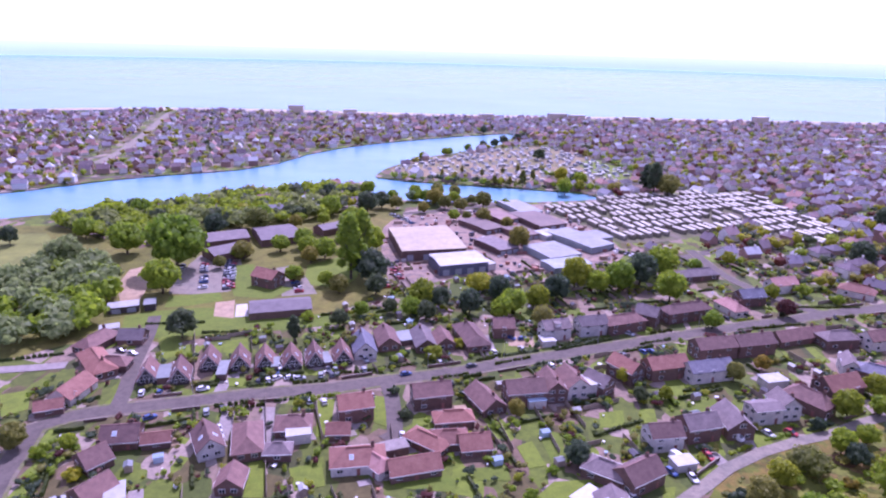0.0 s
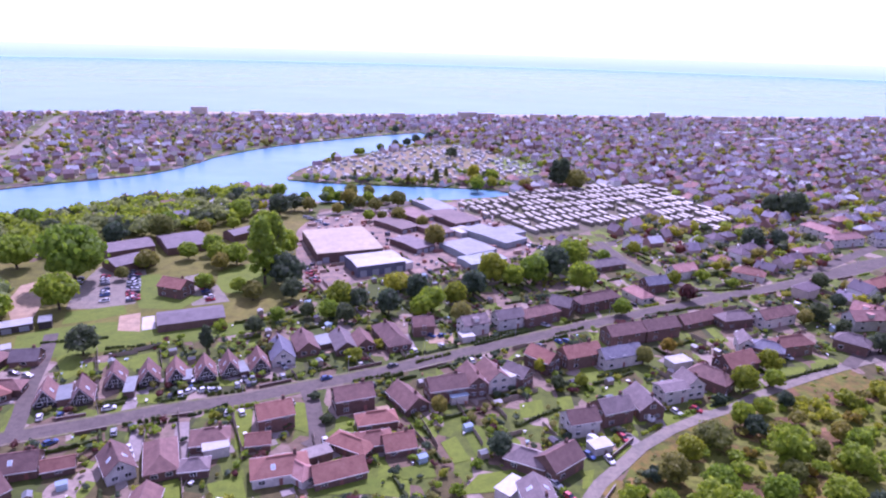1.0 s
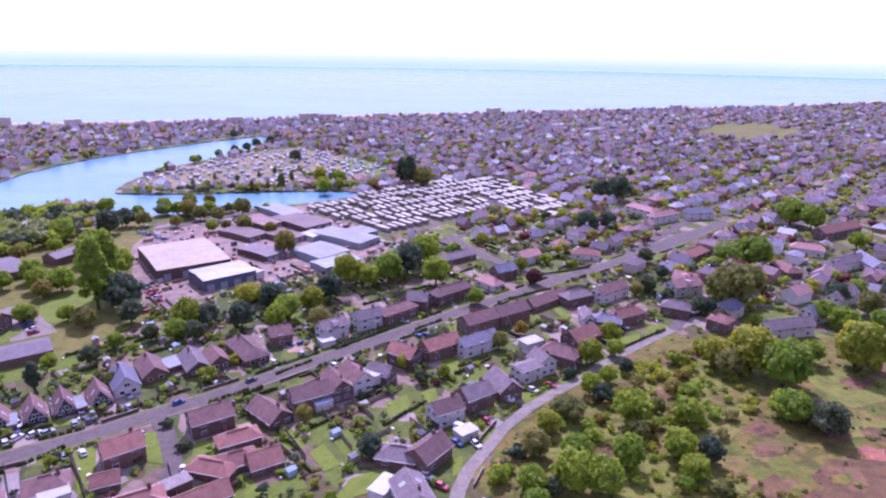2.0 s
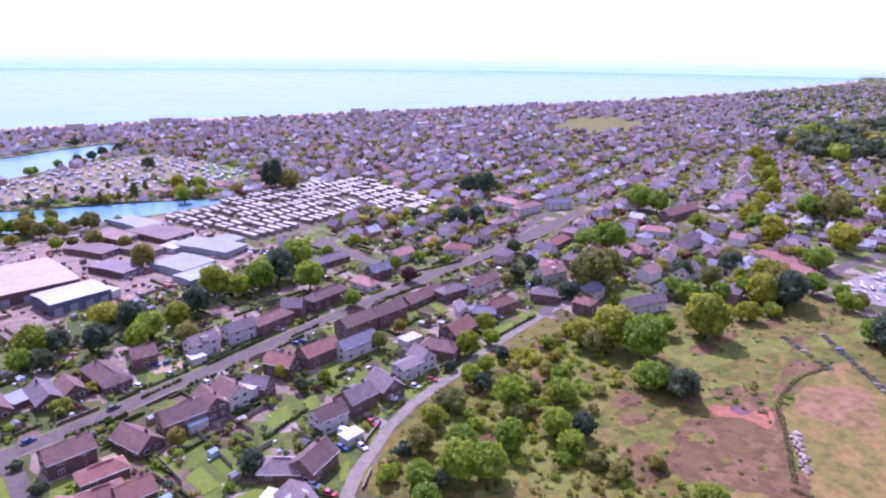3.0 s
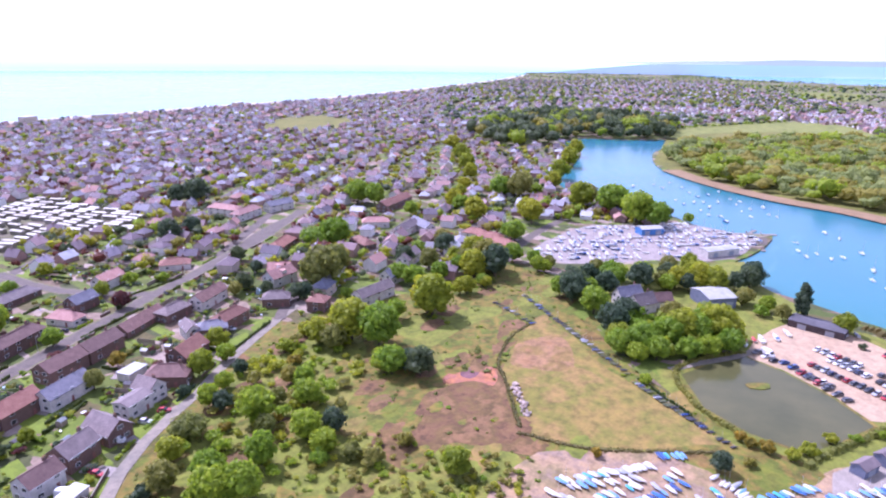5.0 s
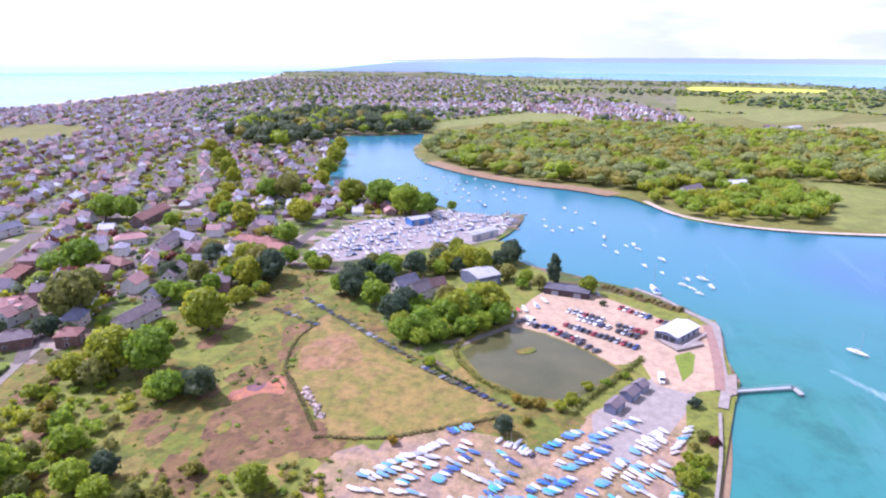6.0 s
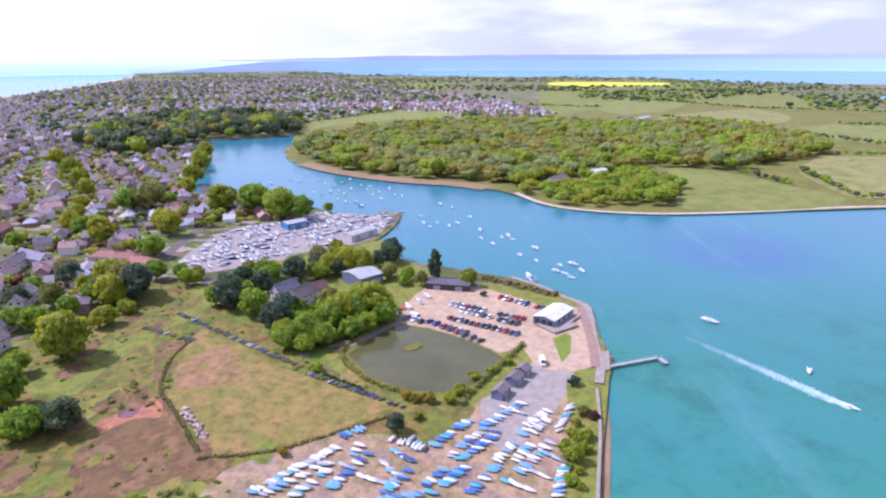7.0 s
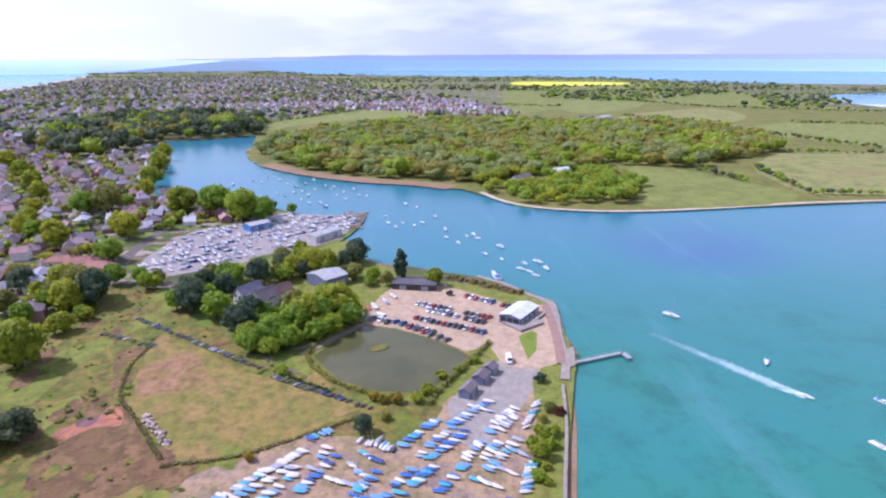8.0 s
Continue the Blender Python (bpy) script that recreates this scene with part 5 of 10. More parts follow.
def gable_roof(L, W, e, h, over=0.45, thick=0.18):
    a, b, k = L / 2 + over * 0.7, W / 2 + over, h / (W / 2)
    lo, hi = e - over * k, e + h
    v = []
    for x in (-a, a):
        v += [(x, -b, lo + 0.03), (x, 0, hi + 0.03), (x, b, lo + 0.03), (x, b, lo + thick + 0.05), (x, 0, hi + thick + 0.05), (x, -b, lo + thick + 0.05)]
    f = [(0, 1, 4, 5), (1, 2, 3, 4), (6, 11, 10, 7), (7, 10, 9, 8), (5, 4, 10, 11), (4, 3, 9, 10), (0, 6, 7, 1), (1, 7, 8, 2), (0, 5, 11, 6), (2, 8, 9, 3)]
    return v, f


def hip_roof(L, W, e, h, over=0.45, thick=0.18):
    a, b = L / 2 + over, W / 2 + over
    r = max(0.15, L / 2 - W / 2 * 0.9)
    v = [(-a, -b, e), (a, -b, e), (a, b, e), (-a, b, e), (-a, -b, e + thick), (a, -b, e + thick), (a, b, e + thick), (-a, b, e + thick), (-r, 0, e + h), (r, 0, e + h)]
    f = [(0, 3, 2, 1), (0, 1, 5, 4), (1, 2, 6, 5), (2, 3, 7, 6), (3, 0, 4, 7), (4, 5, 9, 8), (5, 6, 9), (6, 7, 8, 9), (7, 4, 8)]
    return v, f


def make_window():
    fr, pn = Pile(), Pile()
    box(fr, 0, 0, 0, 1.7, 0.12, 1.25)
    for x in (-0.4, 0.4):
        box(pn, x, -0.055, 0.1, 0.68, 0.04, 1.05)
    return fr.mesh("window", [WHITEPAINT]), pn.mesh("pane", [DARKGLASS])


WINDOW_M, PANE_M = make_window()


def make_far_window():
    p = Pile()
    box(p, 0, 0, 0, 1.7, 0.12, 1.25)
    box(p, 0, -0.055, 0.1, 1.45, 0.04, 1.05, 1)
    return p.mesh("window", [WHITEPAINT, DARKGLASS])


WINDOW_ONE = make_far_window()


def make_door():
    p = Pile()
    box(p, 0, 0, 0, 0.95, 0.1, 2.05)
    return p.mesh("door", [DOORPAINT])


DOORPAINT = plain("door_paint", (0.25, 0.1, 0.08), 0.5)
DOOR_M = make_door()
POT = plain("clay_chimney_pot", (0.4, 0.17, 0.1), 0.8)


def make_chimney():
    p = Pile()
    box(p, 0, 0, -1.2, 0.9, 0.6, 2.1)
    box(p, 0, 0, 0.9, 1.0, 0.7, 0.12)
    for x in (-0.22, 0.22):
        box(p, x, 0, 1.02, 0.22, 0.22, 0.35, 1, 0.8)
    return p.mesh("chimney", [BRICK, POT])


CHIMNEY_M = make_chimney()


def window(parent, x, y, z, turn, s=1.0, plain_one=False):
    if plain_one:
        part("window", WINDOW_ONE, None, parent).matrix_basis = spin(x, y, z, turn)
        return
    w = part("window", WINDOW_M, None, parent)
    w.matrix_basis = spin(x, y, z, turn) @ Matrix.Diagonal((s, 1, s, 1))
    part("pane", PANE_M, None, w)


ROOF_WORDS = {"b": "brown tiled", "r": "terracotta tiled", "g": "grey tiled", "p": "pink tiled", "s": "blue slate"}
WALL_WORDS = {"b": "brick", "w": "white rendered", "c": "cream rendered", "t": "dark timbered"}
homes = []


def house(x, y, turn, L, W, eave=2.6, rise=2.6, style="g", roof="b", wall="b", extra="c", base=0.0):
    """A house about its ground centre, with the ridge along its own x. style g: gables, h: hipped.
    extra: c chimney, s skylights, d dormers, t timbered gable front, x no openings."""
    storeys = "two-storey house" if eave > 4 else "bungalow"
    if L * W < 34:
        storeys = "garage"
    ob = thing("house" if eave > 4 else "bungalow" if L * W >= 34 else "garage",
               WALL_WORDS[wall] + " " + storeys + " with a " + ROOF_WORDS[roof] + (" hipped" if style == "h" else " gabled") + " roof", "house" if L * W >= 34 else "garage", m=spin(x, y, base, turn))
    homes.append((x, y, max(L, W) * 0.6))
    far = math.hypot(x, y) > 215
    p = Pile()
    if style == "h":
        v, f = gable_walls(L, W, eave, 0.02)
        p.add(v, f)
        part("wall", p, WALLS[wall], ob)
        p = Pile()
        p.add(*hip_roof(L, W, eave, rise))
    else:
        p.add(*gable_walls(L, W, eave, rise))
        part("wall", p, WALLS[wall], ob)
        p = Pile()
        p.add(*gable_roof(L, W, eave, rise))
    r = part("roof", p, ROOFS[roof], ob)
    cap = Pile()
    hl = L + 0.6 if style == "g" else max(0.5, L - W * 0.9)
    box(cap, 0, 0, eave + rise + 0.06, hl, 0.34, 0.16)
    part("ridge", cap, ROOFS[roof], r)
    if not far and "m" not in extra:
        edge = W / 2 + 0.47
        low_edge = eave - (0.45 * rise / (W / 2) if style == "g" else 0)
        for k in (-1, 1):
            q = Pile()
            box(q, 0, k * edge, low_edge - 0.04, L + 0.7, 0.07, 0.24)
            part("fascia", q, WHITEPAINT, ob)
    if "c" in extra:
        part("chimney", CHIMNEY_M, None, ob).matrix_basis = spin(L * 0.28, W * 0.08, eave + rise, 0)
    if "x" not in extra:
        for s in ([1.0, 3.7] if eave > 4 else [1.0]):
            n = max(1, int(L / (4.2 if "m" not in extra and not far else 5.5)))
            for i in range(n):
                u = (i + 0.5) / n * L - L / 2
                if s == 1.0 and i == n // 2 and n > 1:
                    part("door", DOOR_M, None, ob).matrix_basis = spin(u, -W / 2 - 0.03, 0.05, 0)
                else:
                    window(ob, u, -W / 2 - 0.02, s, 0, 1.0, ("m" in extra or far))
                window(ob, u, W / 2 + 0.02, s, 180, 1.0, "m" in extra or far)
            for k in (-1, 1):
                for u in ((-W * 0.22, W * 0.22) if W > 6 and "m" not in extra else (0,)):
                    window(ob, k * (L / 2 + 0.02), u, s, 90 * k, 1.0, "m" in extra or far)
        if style == "g" and eave <= 4 and rise > 3:
            for k in (-1, 1):
                window(ob, k * (L / 2 + 0.02), 0, eave + 0.3, 90 * k, 1.1)
    tilt = math.degrees(math.atan2(rise, W / 2))
    if "s" in extra:
        for k in (-1, 1):
            q = Pile()
            box(q, 0, 0, 0.0, 1.2, 1.6, 0.1)
            sk = part("skylight", q, WHITEPAINT, r)
            sk.matrix_basis = pose(-L * 0.12, k * W * 0.27, eave + rise * 0.46 + 0.2, -k * tilt, 0, 0)
            q = Pile()
            box(q, 0, 0, 0.1, 0.95, 1.3, 0.03)
            part("pane", q, SKYGLASS, sk)
    if "t" in extra:
        for k in (-1, 1):
            q = Pile()
            for s in (-1, 1):
                n = math.hypot(W / 2, rise)
                v = [(0, 0), (0, 0.35), (s * W / 2, -rise + 0.1), (s * (W / 2 - 0.1), -rise - 0.35)]
                vv = [(k * (L / 2 + 0.33) + dx, yy, eave + rise + zz - 0.25) for dx in (0, 0.12 * k) for yy, zz in v]
                q.add(vv, [(0, 1, 2, 3), (7, 6, 5, 4), (0, 4, 5, 1), (1, 5, 6, 2), (2, 6, 7, 3), (3, 7, 4, 0)])
            part("bargeboard", q, BOARDPAINT, ob)
    if "d" in extra:
        q, g = Pile(), Pile()
        yb = -W * 0.3
        box(q, 0, yb, eave + rise * 0.25, 2.4, W * 0.3, rise * 0.55)
        d = part("dormer", q, WALLS[wall], ob)
        box(g, 0, yb - 0.02, eave + rise * 0.8, 2.8, W * 0.3 + 0.4, 0.14)
        part("dormer_roof", g, ROOFS[roof], d)
        w = part("window", WINDOW_M, None, d)
        w.matrix_basis = spin(0, yb - W * 0.15 - 0.02, eave + rise * 0.32, 0)
    return ob


SKYGLASS = plain("skylight_glass", (0.45, 0.55, 0.68), 0.1)
BOARDPAINT = plain("pale_bargeboard_paint", (0.55, 0.5, 0.52), 0.6)


def flat_box(name, x, y, turn, L, W, h, roof, wall, label, category="building", edge=0.25):
    """A flat-roofed building with a proud roof edge."""
    ob = thing(name, label, category, m=spin(x, y, 0, turn))
    homes.append((x, y, max(L, W) * 0.55))
    p = Pile()
    box(p, 0, 0, -0.2, L, W, h + 0.2)
    part("wall", p, wall, ob)
    p = Pile()
    box(p, 0, 0, h, L + edge * 2, W + edge * 2, 0.22)
    part("roof", p, roof, ob)
    return ob


def hall(name, x, y, turn, L, W, eave, rise, roof, wall, label, ribs=0, doors=3, category="building"):
    """A large low-pitched hall with sheet roofing and roller doors."""
    ob = thing(name, label, category, m=spin(x, y, 0, turn))
    homes.append((x, y, max(L, W) * 0.6))
    p = Pile()
    p.add(*gable_walls(L, W, eave, rise))
    part("wall", p, wall, ob)
    p = Pile()
    p.add(*gable_roof(L, W, eave, rise, 0.3, 0.15))
    r = part("roof", p, roof, ob)
    for i in range(ribs):
        q = Pile()
        u = (i + 1) / (ribs + 1) * L - L / 2
        v = []
        for s in (-0.12, 0.12):
            v += [(u + s, -W / 2 - 0.3, eave + 0.12), (u + s, 0, eave + rise + 0.3), (u + s, W / 2 + 0.3, eave + 0.12)]
        q.add(v, [(0, 3, 4, 1), (1, 4, 5, 2)])
        part("roof_seam", q, roof, r)
    for i in range(doors):
        q = Pile()
        u = (i + 0.5) / doors * L - L / 2
        box(q, u, -W / 2 - 0.04, 0.0, 3.4, 0.1, min(3.2, eave * 0.75))
        part("roller_door", q, plain_door, ob)
    return ob


plain_door = plain("grey_roller_door", (0.3, 0.32, 0.36), 0.5)


# ---- makers: vehicles and boats ----
def make_wheel():
    p = Pile()
    for r, w, s in ((0.32, 0.2, 0), (0.2, 0.22, 1)):
        ring = [(math.cos(k * math.pi / 6) * r, math.sin(k * math.pi / 6) * r) for k in range(12)]
        v = [(a, -w / 2, b) for a, b in ring] + [(a, w / 2, b) for a, b in ring]
        p.add(v, [(k, (k + 1) % 12, 12 + (k + 1) % 12, 12 + k) for k in range(12)] + [tuple(range(12))[::-1], tuple(range(12, 24))], s)
    return p.mesh("wheel", [TYRE, HUBS])


HUBS = plain("silver_hub", (0.5, 0.5, 0.52), 0.3, 0.8)
WHEEL_M = make_wheel()
CAR_COLOURS = {"silver": (0.42, 0.44, 0.47), "black": (0.025, 0.025, 0.03), "dark grey": (0.08, 0.085, 0.1), "white": (0.75, 0.76, 0.78),
               "blue": (0.04, 0.09, 0.26), "red": (0.42, 0.03, 0.04), "dark blue": (0.02, 0.035, 0.1)}
CARPAINT = {k: plain("car_paint_" + k.replace(" ", "_"), c, 0.3, 0.1, 0.5) for k, c in CAR_COLOURS.items()}
CAR_MESH = {}


def car_mesh(colour):
    if colour in CAR_MESH:
        return CAR_MESH[colour]
    prof = [(-2.1, 0.45, 0.72, 0.78), (-1.95, 0.3, 0.84, 0.88), (-1.0, 0.25, 0.87, 0.93), (0.6, 0.25, 0.87, 0.93), (1.6, 0.27, 0.83, 0.84), (2.0, 0.32, 0.74, 0.7), (2.1, 0.42, 0.6, 0.6)]
    sec = [[(x, -w, lo), (x, w, lo), (x, w + 0.02, (lo + hi) / 2), (x, w * 0.93, hi), (x, -w * 0.93, hi), (x, -w - 0.02, (lo + hi) / 2)] for x, lo, w, hi in prof]
    body = loft(sec)
    cab = [[(x, -w, 0.86), (x, w, 0.86), (x, w * 0.8, z), (x, -w * 0.8, z)] for x, w, z in ((-1.9, 0.74, 0.95), (-1.5, 0.78, 1.38), (0.1, 0.8, 1.42), (1.0, 0.78, 0.93))]
    glass = loft(cab)
    top = Pile()
    top.add([(-1.45, -0.63, 1.385), (0.08, -0.66, 1.43), (0.08, 0.66, 1.43), (-1.45, 0.63, 1.385), (-1.4, -0.55, 1.44), (0.0, -0.58, 1.48), (0.0, 0.58, 1.48), (-1.4, 0.55, 1.44)], BOX_F)
    lamps = Pile()
    box(lamps, 2.03, 0, 0.5, 0.1, 0.3, 0.14)
    CAR_MESH[colour] = (body.mesh("body", [CARPAINT[colour]]), glass.mesh("window_glass", [DARKGLASS]), top.mesh("car_roof", [CARPAINT[colour]]), lamps.mesh("headlight", [WHITEPAINT]))
    return CAR_MESH[colour]


def car(x, y, turn, colour="silver", where="parked on the drive", s=1.0, group="", base=0.0):
    ob = thing("car", colour + " family car " + where, "car", group, m=spin(x, y, base + 0.07, turn) @ Matrix.Diagonal((s, s, s, 1)))
    body, glass, top, lamps = car_mesh(colour)
    part("body", body, None, ob)
    part("window_glass", glass, None, ob)
    part("car_roof", top, None, ob)
    for wx in (-1.3, 1.35) if math.hypot(x, y) < 225 else ():
        for wy in (-0.78, 0.78):
            part("wheel", WHEEL_M, None, ob).matrix_basis = spin(wx, wy, 0.32, 0)
    return ob


VAN_MESH = []


def van(x, y, turn, where="parked on the drive"):
    ob = thing("van", "white panel van " + where, "van", m=spin(x, y, 0.07, turn))
    if not VAN_MESH:
        sec = [[(a, -w, lo), (a, w, lo), (a, w, hi * 0.6), (a, w * 0.9, hi), (a, -w * 0.9, hi), (a, -w, hi * 0.6)] for a, lo, w, hi in
               ((-2.7, 0.4, 0.93, 2.2), (-2.6, 0.35, 0.98, 2.35), (1.0, 0.35, 0.98, 2.35), (1.5, 0.35, 0.97, 2.2), (2.2, 0.35, 0.95, 1.25), (2.75, 0.4, 0.85, 0.95))]
        VAN_MESH.append(loft(sec).mesh("body", [WHITEPAINT]))
        g = Pile()
        g.add([(1.55, -0.85, 2.12), (1.55, 0.85, 2.12), (2.22, 0.85, 1.3), (2.22, -0.85, 1.3), (1.6, -0.85, 2.16), (1.6, 0.85, 2.16), (2.27, 0.85, 1.34), (2.27, -0.85, 1.34)], BOX_F)
        VAN_MESH.append(g.mesh("windscreen", [DARKGLASS]))
    part("body", VAN_MESH[0], None, ob)
    part("windscreen", VAN_MESH[1], None, ob)
    for wx in (-1.7, 1.8):
        for wy in (-0.85, 0.85):
            part("wheel", WHEEL_M, None, ob).matrix_basis = spin(wx, wy, 0.32, 0)
    return ob


def hull_pile(L, B, D, z0=0.0, n=7):
    sec = []
    for i in range(n):
        t = i / (n - 1)
        w = B / 2 * (0.78 + 0.5 * t - 1.28 * t ** 3.2) if t < 1 else 0.02
        w = max(w, 0.02)
        x, keel = (t - 0.5) * L, z0 + D * (0.05 + 0.75 * t ** 4)
        top = z0 + D * (0.9 + 0.25 * t * t)
        sec.append([(x, -w, top), (x, -w * 0.72, (keel + top) / 2 - D * 0.12), (x, 0, keel), (x, w * 0.72, (keel + top) / 2 - D * 0.12), (x, w, top)])
    return loft(sec)


def cover_pile(L, B, D, z0, peak, n=7):
    sec = []
    for i in range(n):
        t = i / (n - 1)
        w = max(0.04, B / 2 * (0.78 + 0.5 * t - 1.28 * t ** 3.2) + 0.05)
        x, top = (t - 0.5) * L, z0 + D * (0.9 + 0.25 * t * t) + 0.01
        k = peak * math.sin(math.pi * min(1, 0.15 + t * 0.85)) + 0.05
        sec.append([(x, -w, top - 0.08), (x, -w * 0.55, top + k * 0.65), (x, 0, top + k), (x, w * 0.55, top + k * 0.65), (x, w, top - 0.08)])
    return loft(sec)


COVER_COLOURS = {"moss green": (0.12, 0.13, 0.06), "bright blue": (0.035, 0.14, 0.42), "pale blue": (0.14, 0.31, 0.52), "white": (0.62, 0.61, 0.6), "turquoise": (0.06, 0.36, 0.44), "dark blue": (0.03, 0.07, 0.22), "grey": (0.35, 0.36, 0.4), "green": (0.02, 0.3, 0.2), "red": (0.45, 0.07, 0.06), "cream": (0.62, 0.55, 0.45), "black": (0.05, 0.05, 0.06)}
COVER = {k: plain("boat_cover_" + k.replace(" ", "_"), c, 0.7) for k, c in COVER_COLOURS.items()}
GRP = plain("white_boat_hull", (0.68, 0.68, 0.66), 0.3)
SPAR = plain("aluminium_spar", (0.6, 0.6, 0.62), 0.35, 0.7)
DINGHY = {}


def dinghy(x, y, turn, colour, s=1.0, group="dinghies in the boat park"):
    if not DINGHY:
        DINGHY["hull"] = hull_pile(4.6, 1.7, 0.55, 0.35).mesh("hull", [GRP])
        DINGHY["dark_hull"] = hull_pile(4.6, 1.7, 0.55, 0.35).mesh("hull", [COVER["black"]])
        t = Pile()
        box(t, -0.4, 0, 0.25, 2.8, 0.1, 0.1)
        box(t, -0.6, 0, 0.2, 0.1, 1.5, 0.1)
        for k in (-0.8, 0.8):
            box(t, -0.6, k, 0, 0.4, 0.12, 0.4)
        DINGHY["trolley"] = t.mesh("launching_trolley", [SPAR])
        m = Pile()
        box(m, 0.4, 0, 0.7, 0.09, 0.09, 5.6, 0, 0.6)
        DINGHY["mast"] = m.mesh("mast", [SPAR])
    if colour not in DINGHY:
        DINGHY[colour] = cover_pile(4.6, 1.7, 0.55, 0.35, 0.4).mesh("cover", [COVER[colour]])
    ob = thing("dinghy", "small sailing dinghy under a " + colour + (" cover on its trolley" if s > 0.88 else " cover on the ground"), "dinghy", group, m=spin(x, y, 0.05, turn) @ Matrix.Diagonal((s, s, s, 1)))
    part("hull", DINGHY["dark_hull" if colour in ("black", "moss green") else "hull"], None, ob)
    part("cover", DINGHY[colour], None, ob)
    if s > 0.88:
        part("launching_trolley", DINGHY["trolley"], None, ob)
    if rng.random() < 0.3:
        part("mast", DINGHY["mast"], None, ob)
    return ob


BOAT = {}


def boat(x, y, turn, size=1.0, mast=True, z=-1.25, where="moored in the harbour", group="moored boats", colour="white"):
    if not BOAT:
        BOAT["white"] = hull_pile(8.0, 2.7, 1.3).mesh("hull", [GRP])
        BOAT["dark blue"] = hull_pile(8.0, 2.7, 1.3).mesh("hull", [COVER["dark blue"]])
        d = cover_pile(7.8, 2.5, 1.3, 0.0, 0.08).mesh("deck", [GRP])
        BOAT["deck"] = d
        c = loft([[(a, -w, 1.2), (a, w, 1.2), (a, w * 0.8, h), (a, -w * 0.8, h)] for a, w, h in ((-1.2, 0.8, 1.75), (0.6, 0.85, 1.75), (1.8, 0.6, 1.55), (2.3, 0.4, 1.4))])
        BOAT["cabin"] = c.mesh("cabin", [GRP])
        g = Pile()
        for k in (-1, 1):
            box(g, 0.1, k * 0.78, 1.42, 1.7, 0.12, 0.2)
        BOAT["glass"] = g.mesh("cabin_glass", [DARKGLASS])
        m = Pile()
        box(m, 0.6, 0, 1.3, 0.16, 0.16, 8.6, 0, 0.6)
        box(m, -1.1, 0, 2.1, 3.4, 0.2, 0.22)
        BOAT["mast"] = m.mesh("mast", [SPAR])
        t = Pile()
        box(t, -2.5, 0, 1.25, 1.6, 1.6, 0.3)
        BOAT["canopy"] = t.mesh("cockpit_cover", [COVER["bright blue"]])
    ob = thing("sailing_boat" if mast else "motor_boat", colour + (" sailing yacht " if mast else " motor boat ") + where, "boat", group, m=spin(x, y, z, turn) @ Matrix.Diagonal((size, size, size, 1)))
    part("hull", BOAT[colour], None, ob)
    part("deck", BOAT["deck"], None, ob)
    c = part("cabin", BOAT["cabin"], None, ob)
    part("cabin_glass", BOAT["glass"], None, c)
    if mast:
        part("mast", BOAT["mast"], None, ob)
    if rng.random() < 0.4:
        part("cockpit_cover", BOAT["canopy"], None, ob)
    return ob


CARAVAN = {}


def caravan(x, y, turn, L=10.0, group="static caravans in the park"):
    if not CARAVAN:
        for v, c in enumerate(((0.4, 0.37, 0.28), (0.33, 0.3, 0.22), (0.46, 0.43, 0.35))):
            w = Pile()
            box(w, 0, 0, 0.4, 10, 3.4, 2.35)
            box(w, 0, 0, 0, 9.7, 3.1, 0.42)
            # the sides take the roof colour times 0.62
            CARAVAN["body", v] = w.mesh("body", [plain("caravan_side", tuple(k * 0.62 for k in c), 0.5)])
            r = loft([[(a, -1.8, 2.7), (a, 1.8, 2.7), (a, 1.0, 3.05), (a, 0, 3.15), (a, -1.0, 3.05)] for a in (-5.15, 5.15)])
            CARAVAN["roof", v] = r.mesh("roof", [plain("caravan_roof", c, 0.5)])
    v = rng.randrange(3)
    ob = thing("static_caravan", "cream static caravan with a shallow white roof", "caravan", group, m=spin(x, y, 0, turn) @ Matrix.Diagonal((L / 10, 1, 1, 1)))
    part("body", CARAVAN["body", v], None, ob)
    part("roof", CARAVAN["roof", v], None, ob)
    return ob

# ---- things placed one by one ----
# row of chalet bungalows with timbered fronts
house(-98.3, 194.7, 105, 9.5, 6.3, 2.0, 4.3, "g", "b", "t", "st")
house(-87.9, 195.3, 105, 9.5, 6.3, 2.0, 4.3, "g", "b", "t", "st")
house(-81.1, 204.9, 105, 9.5, 6.3, 2.0, 4.3, "g", "b", "t", "st")
house(-70.7, 205.8, 105, 9.5, 6.3, 2.0, 4.3, "g", "b", "t", "st")
house(-62.0, 206.4, 105, 9.5, 6.3, 2.0, 4.3, "g", "b", "t", "st")
house(-52.8, 207.8, 105, 9.5, 6.3, 2.0, 4.3, "g", "b", "t", "st")
house(-45.1, 209.9, 105, 9.5, 6.3, 2.0, 4.3, "g", "b", "t", "st")
house(-35.5, 212.2, 105, 9.5, 6.3, 2.0, 4.3, "g", "b", "t", "st")
flat_box("garage", -93.4, 195.3, 18, 3.8, 9.6, 2.5, GREYROOF, BRICK, "flat-roofed garage between two chalets", "garage")
flat_box("garage", -74.6, 199.0, 10, 3.0, 10.0, 2.5, GREYROOF, BRICK, "flat-roofed garage between two chalets", "garage")
flat_box("garage", -57.9, 204.2, 11, 2.3, 7.0, 2.5, GREYROOF, BRICK, "flat-roofed garage between two chalets", "garage")
flat_box("garage", -40.7, 208.7, 23, 2.7, 8.1, 2.5, GREYROOF, BRICK, "flat-roofed garage between two chalets", "garage")
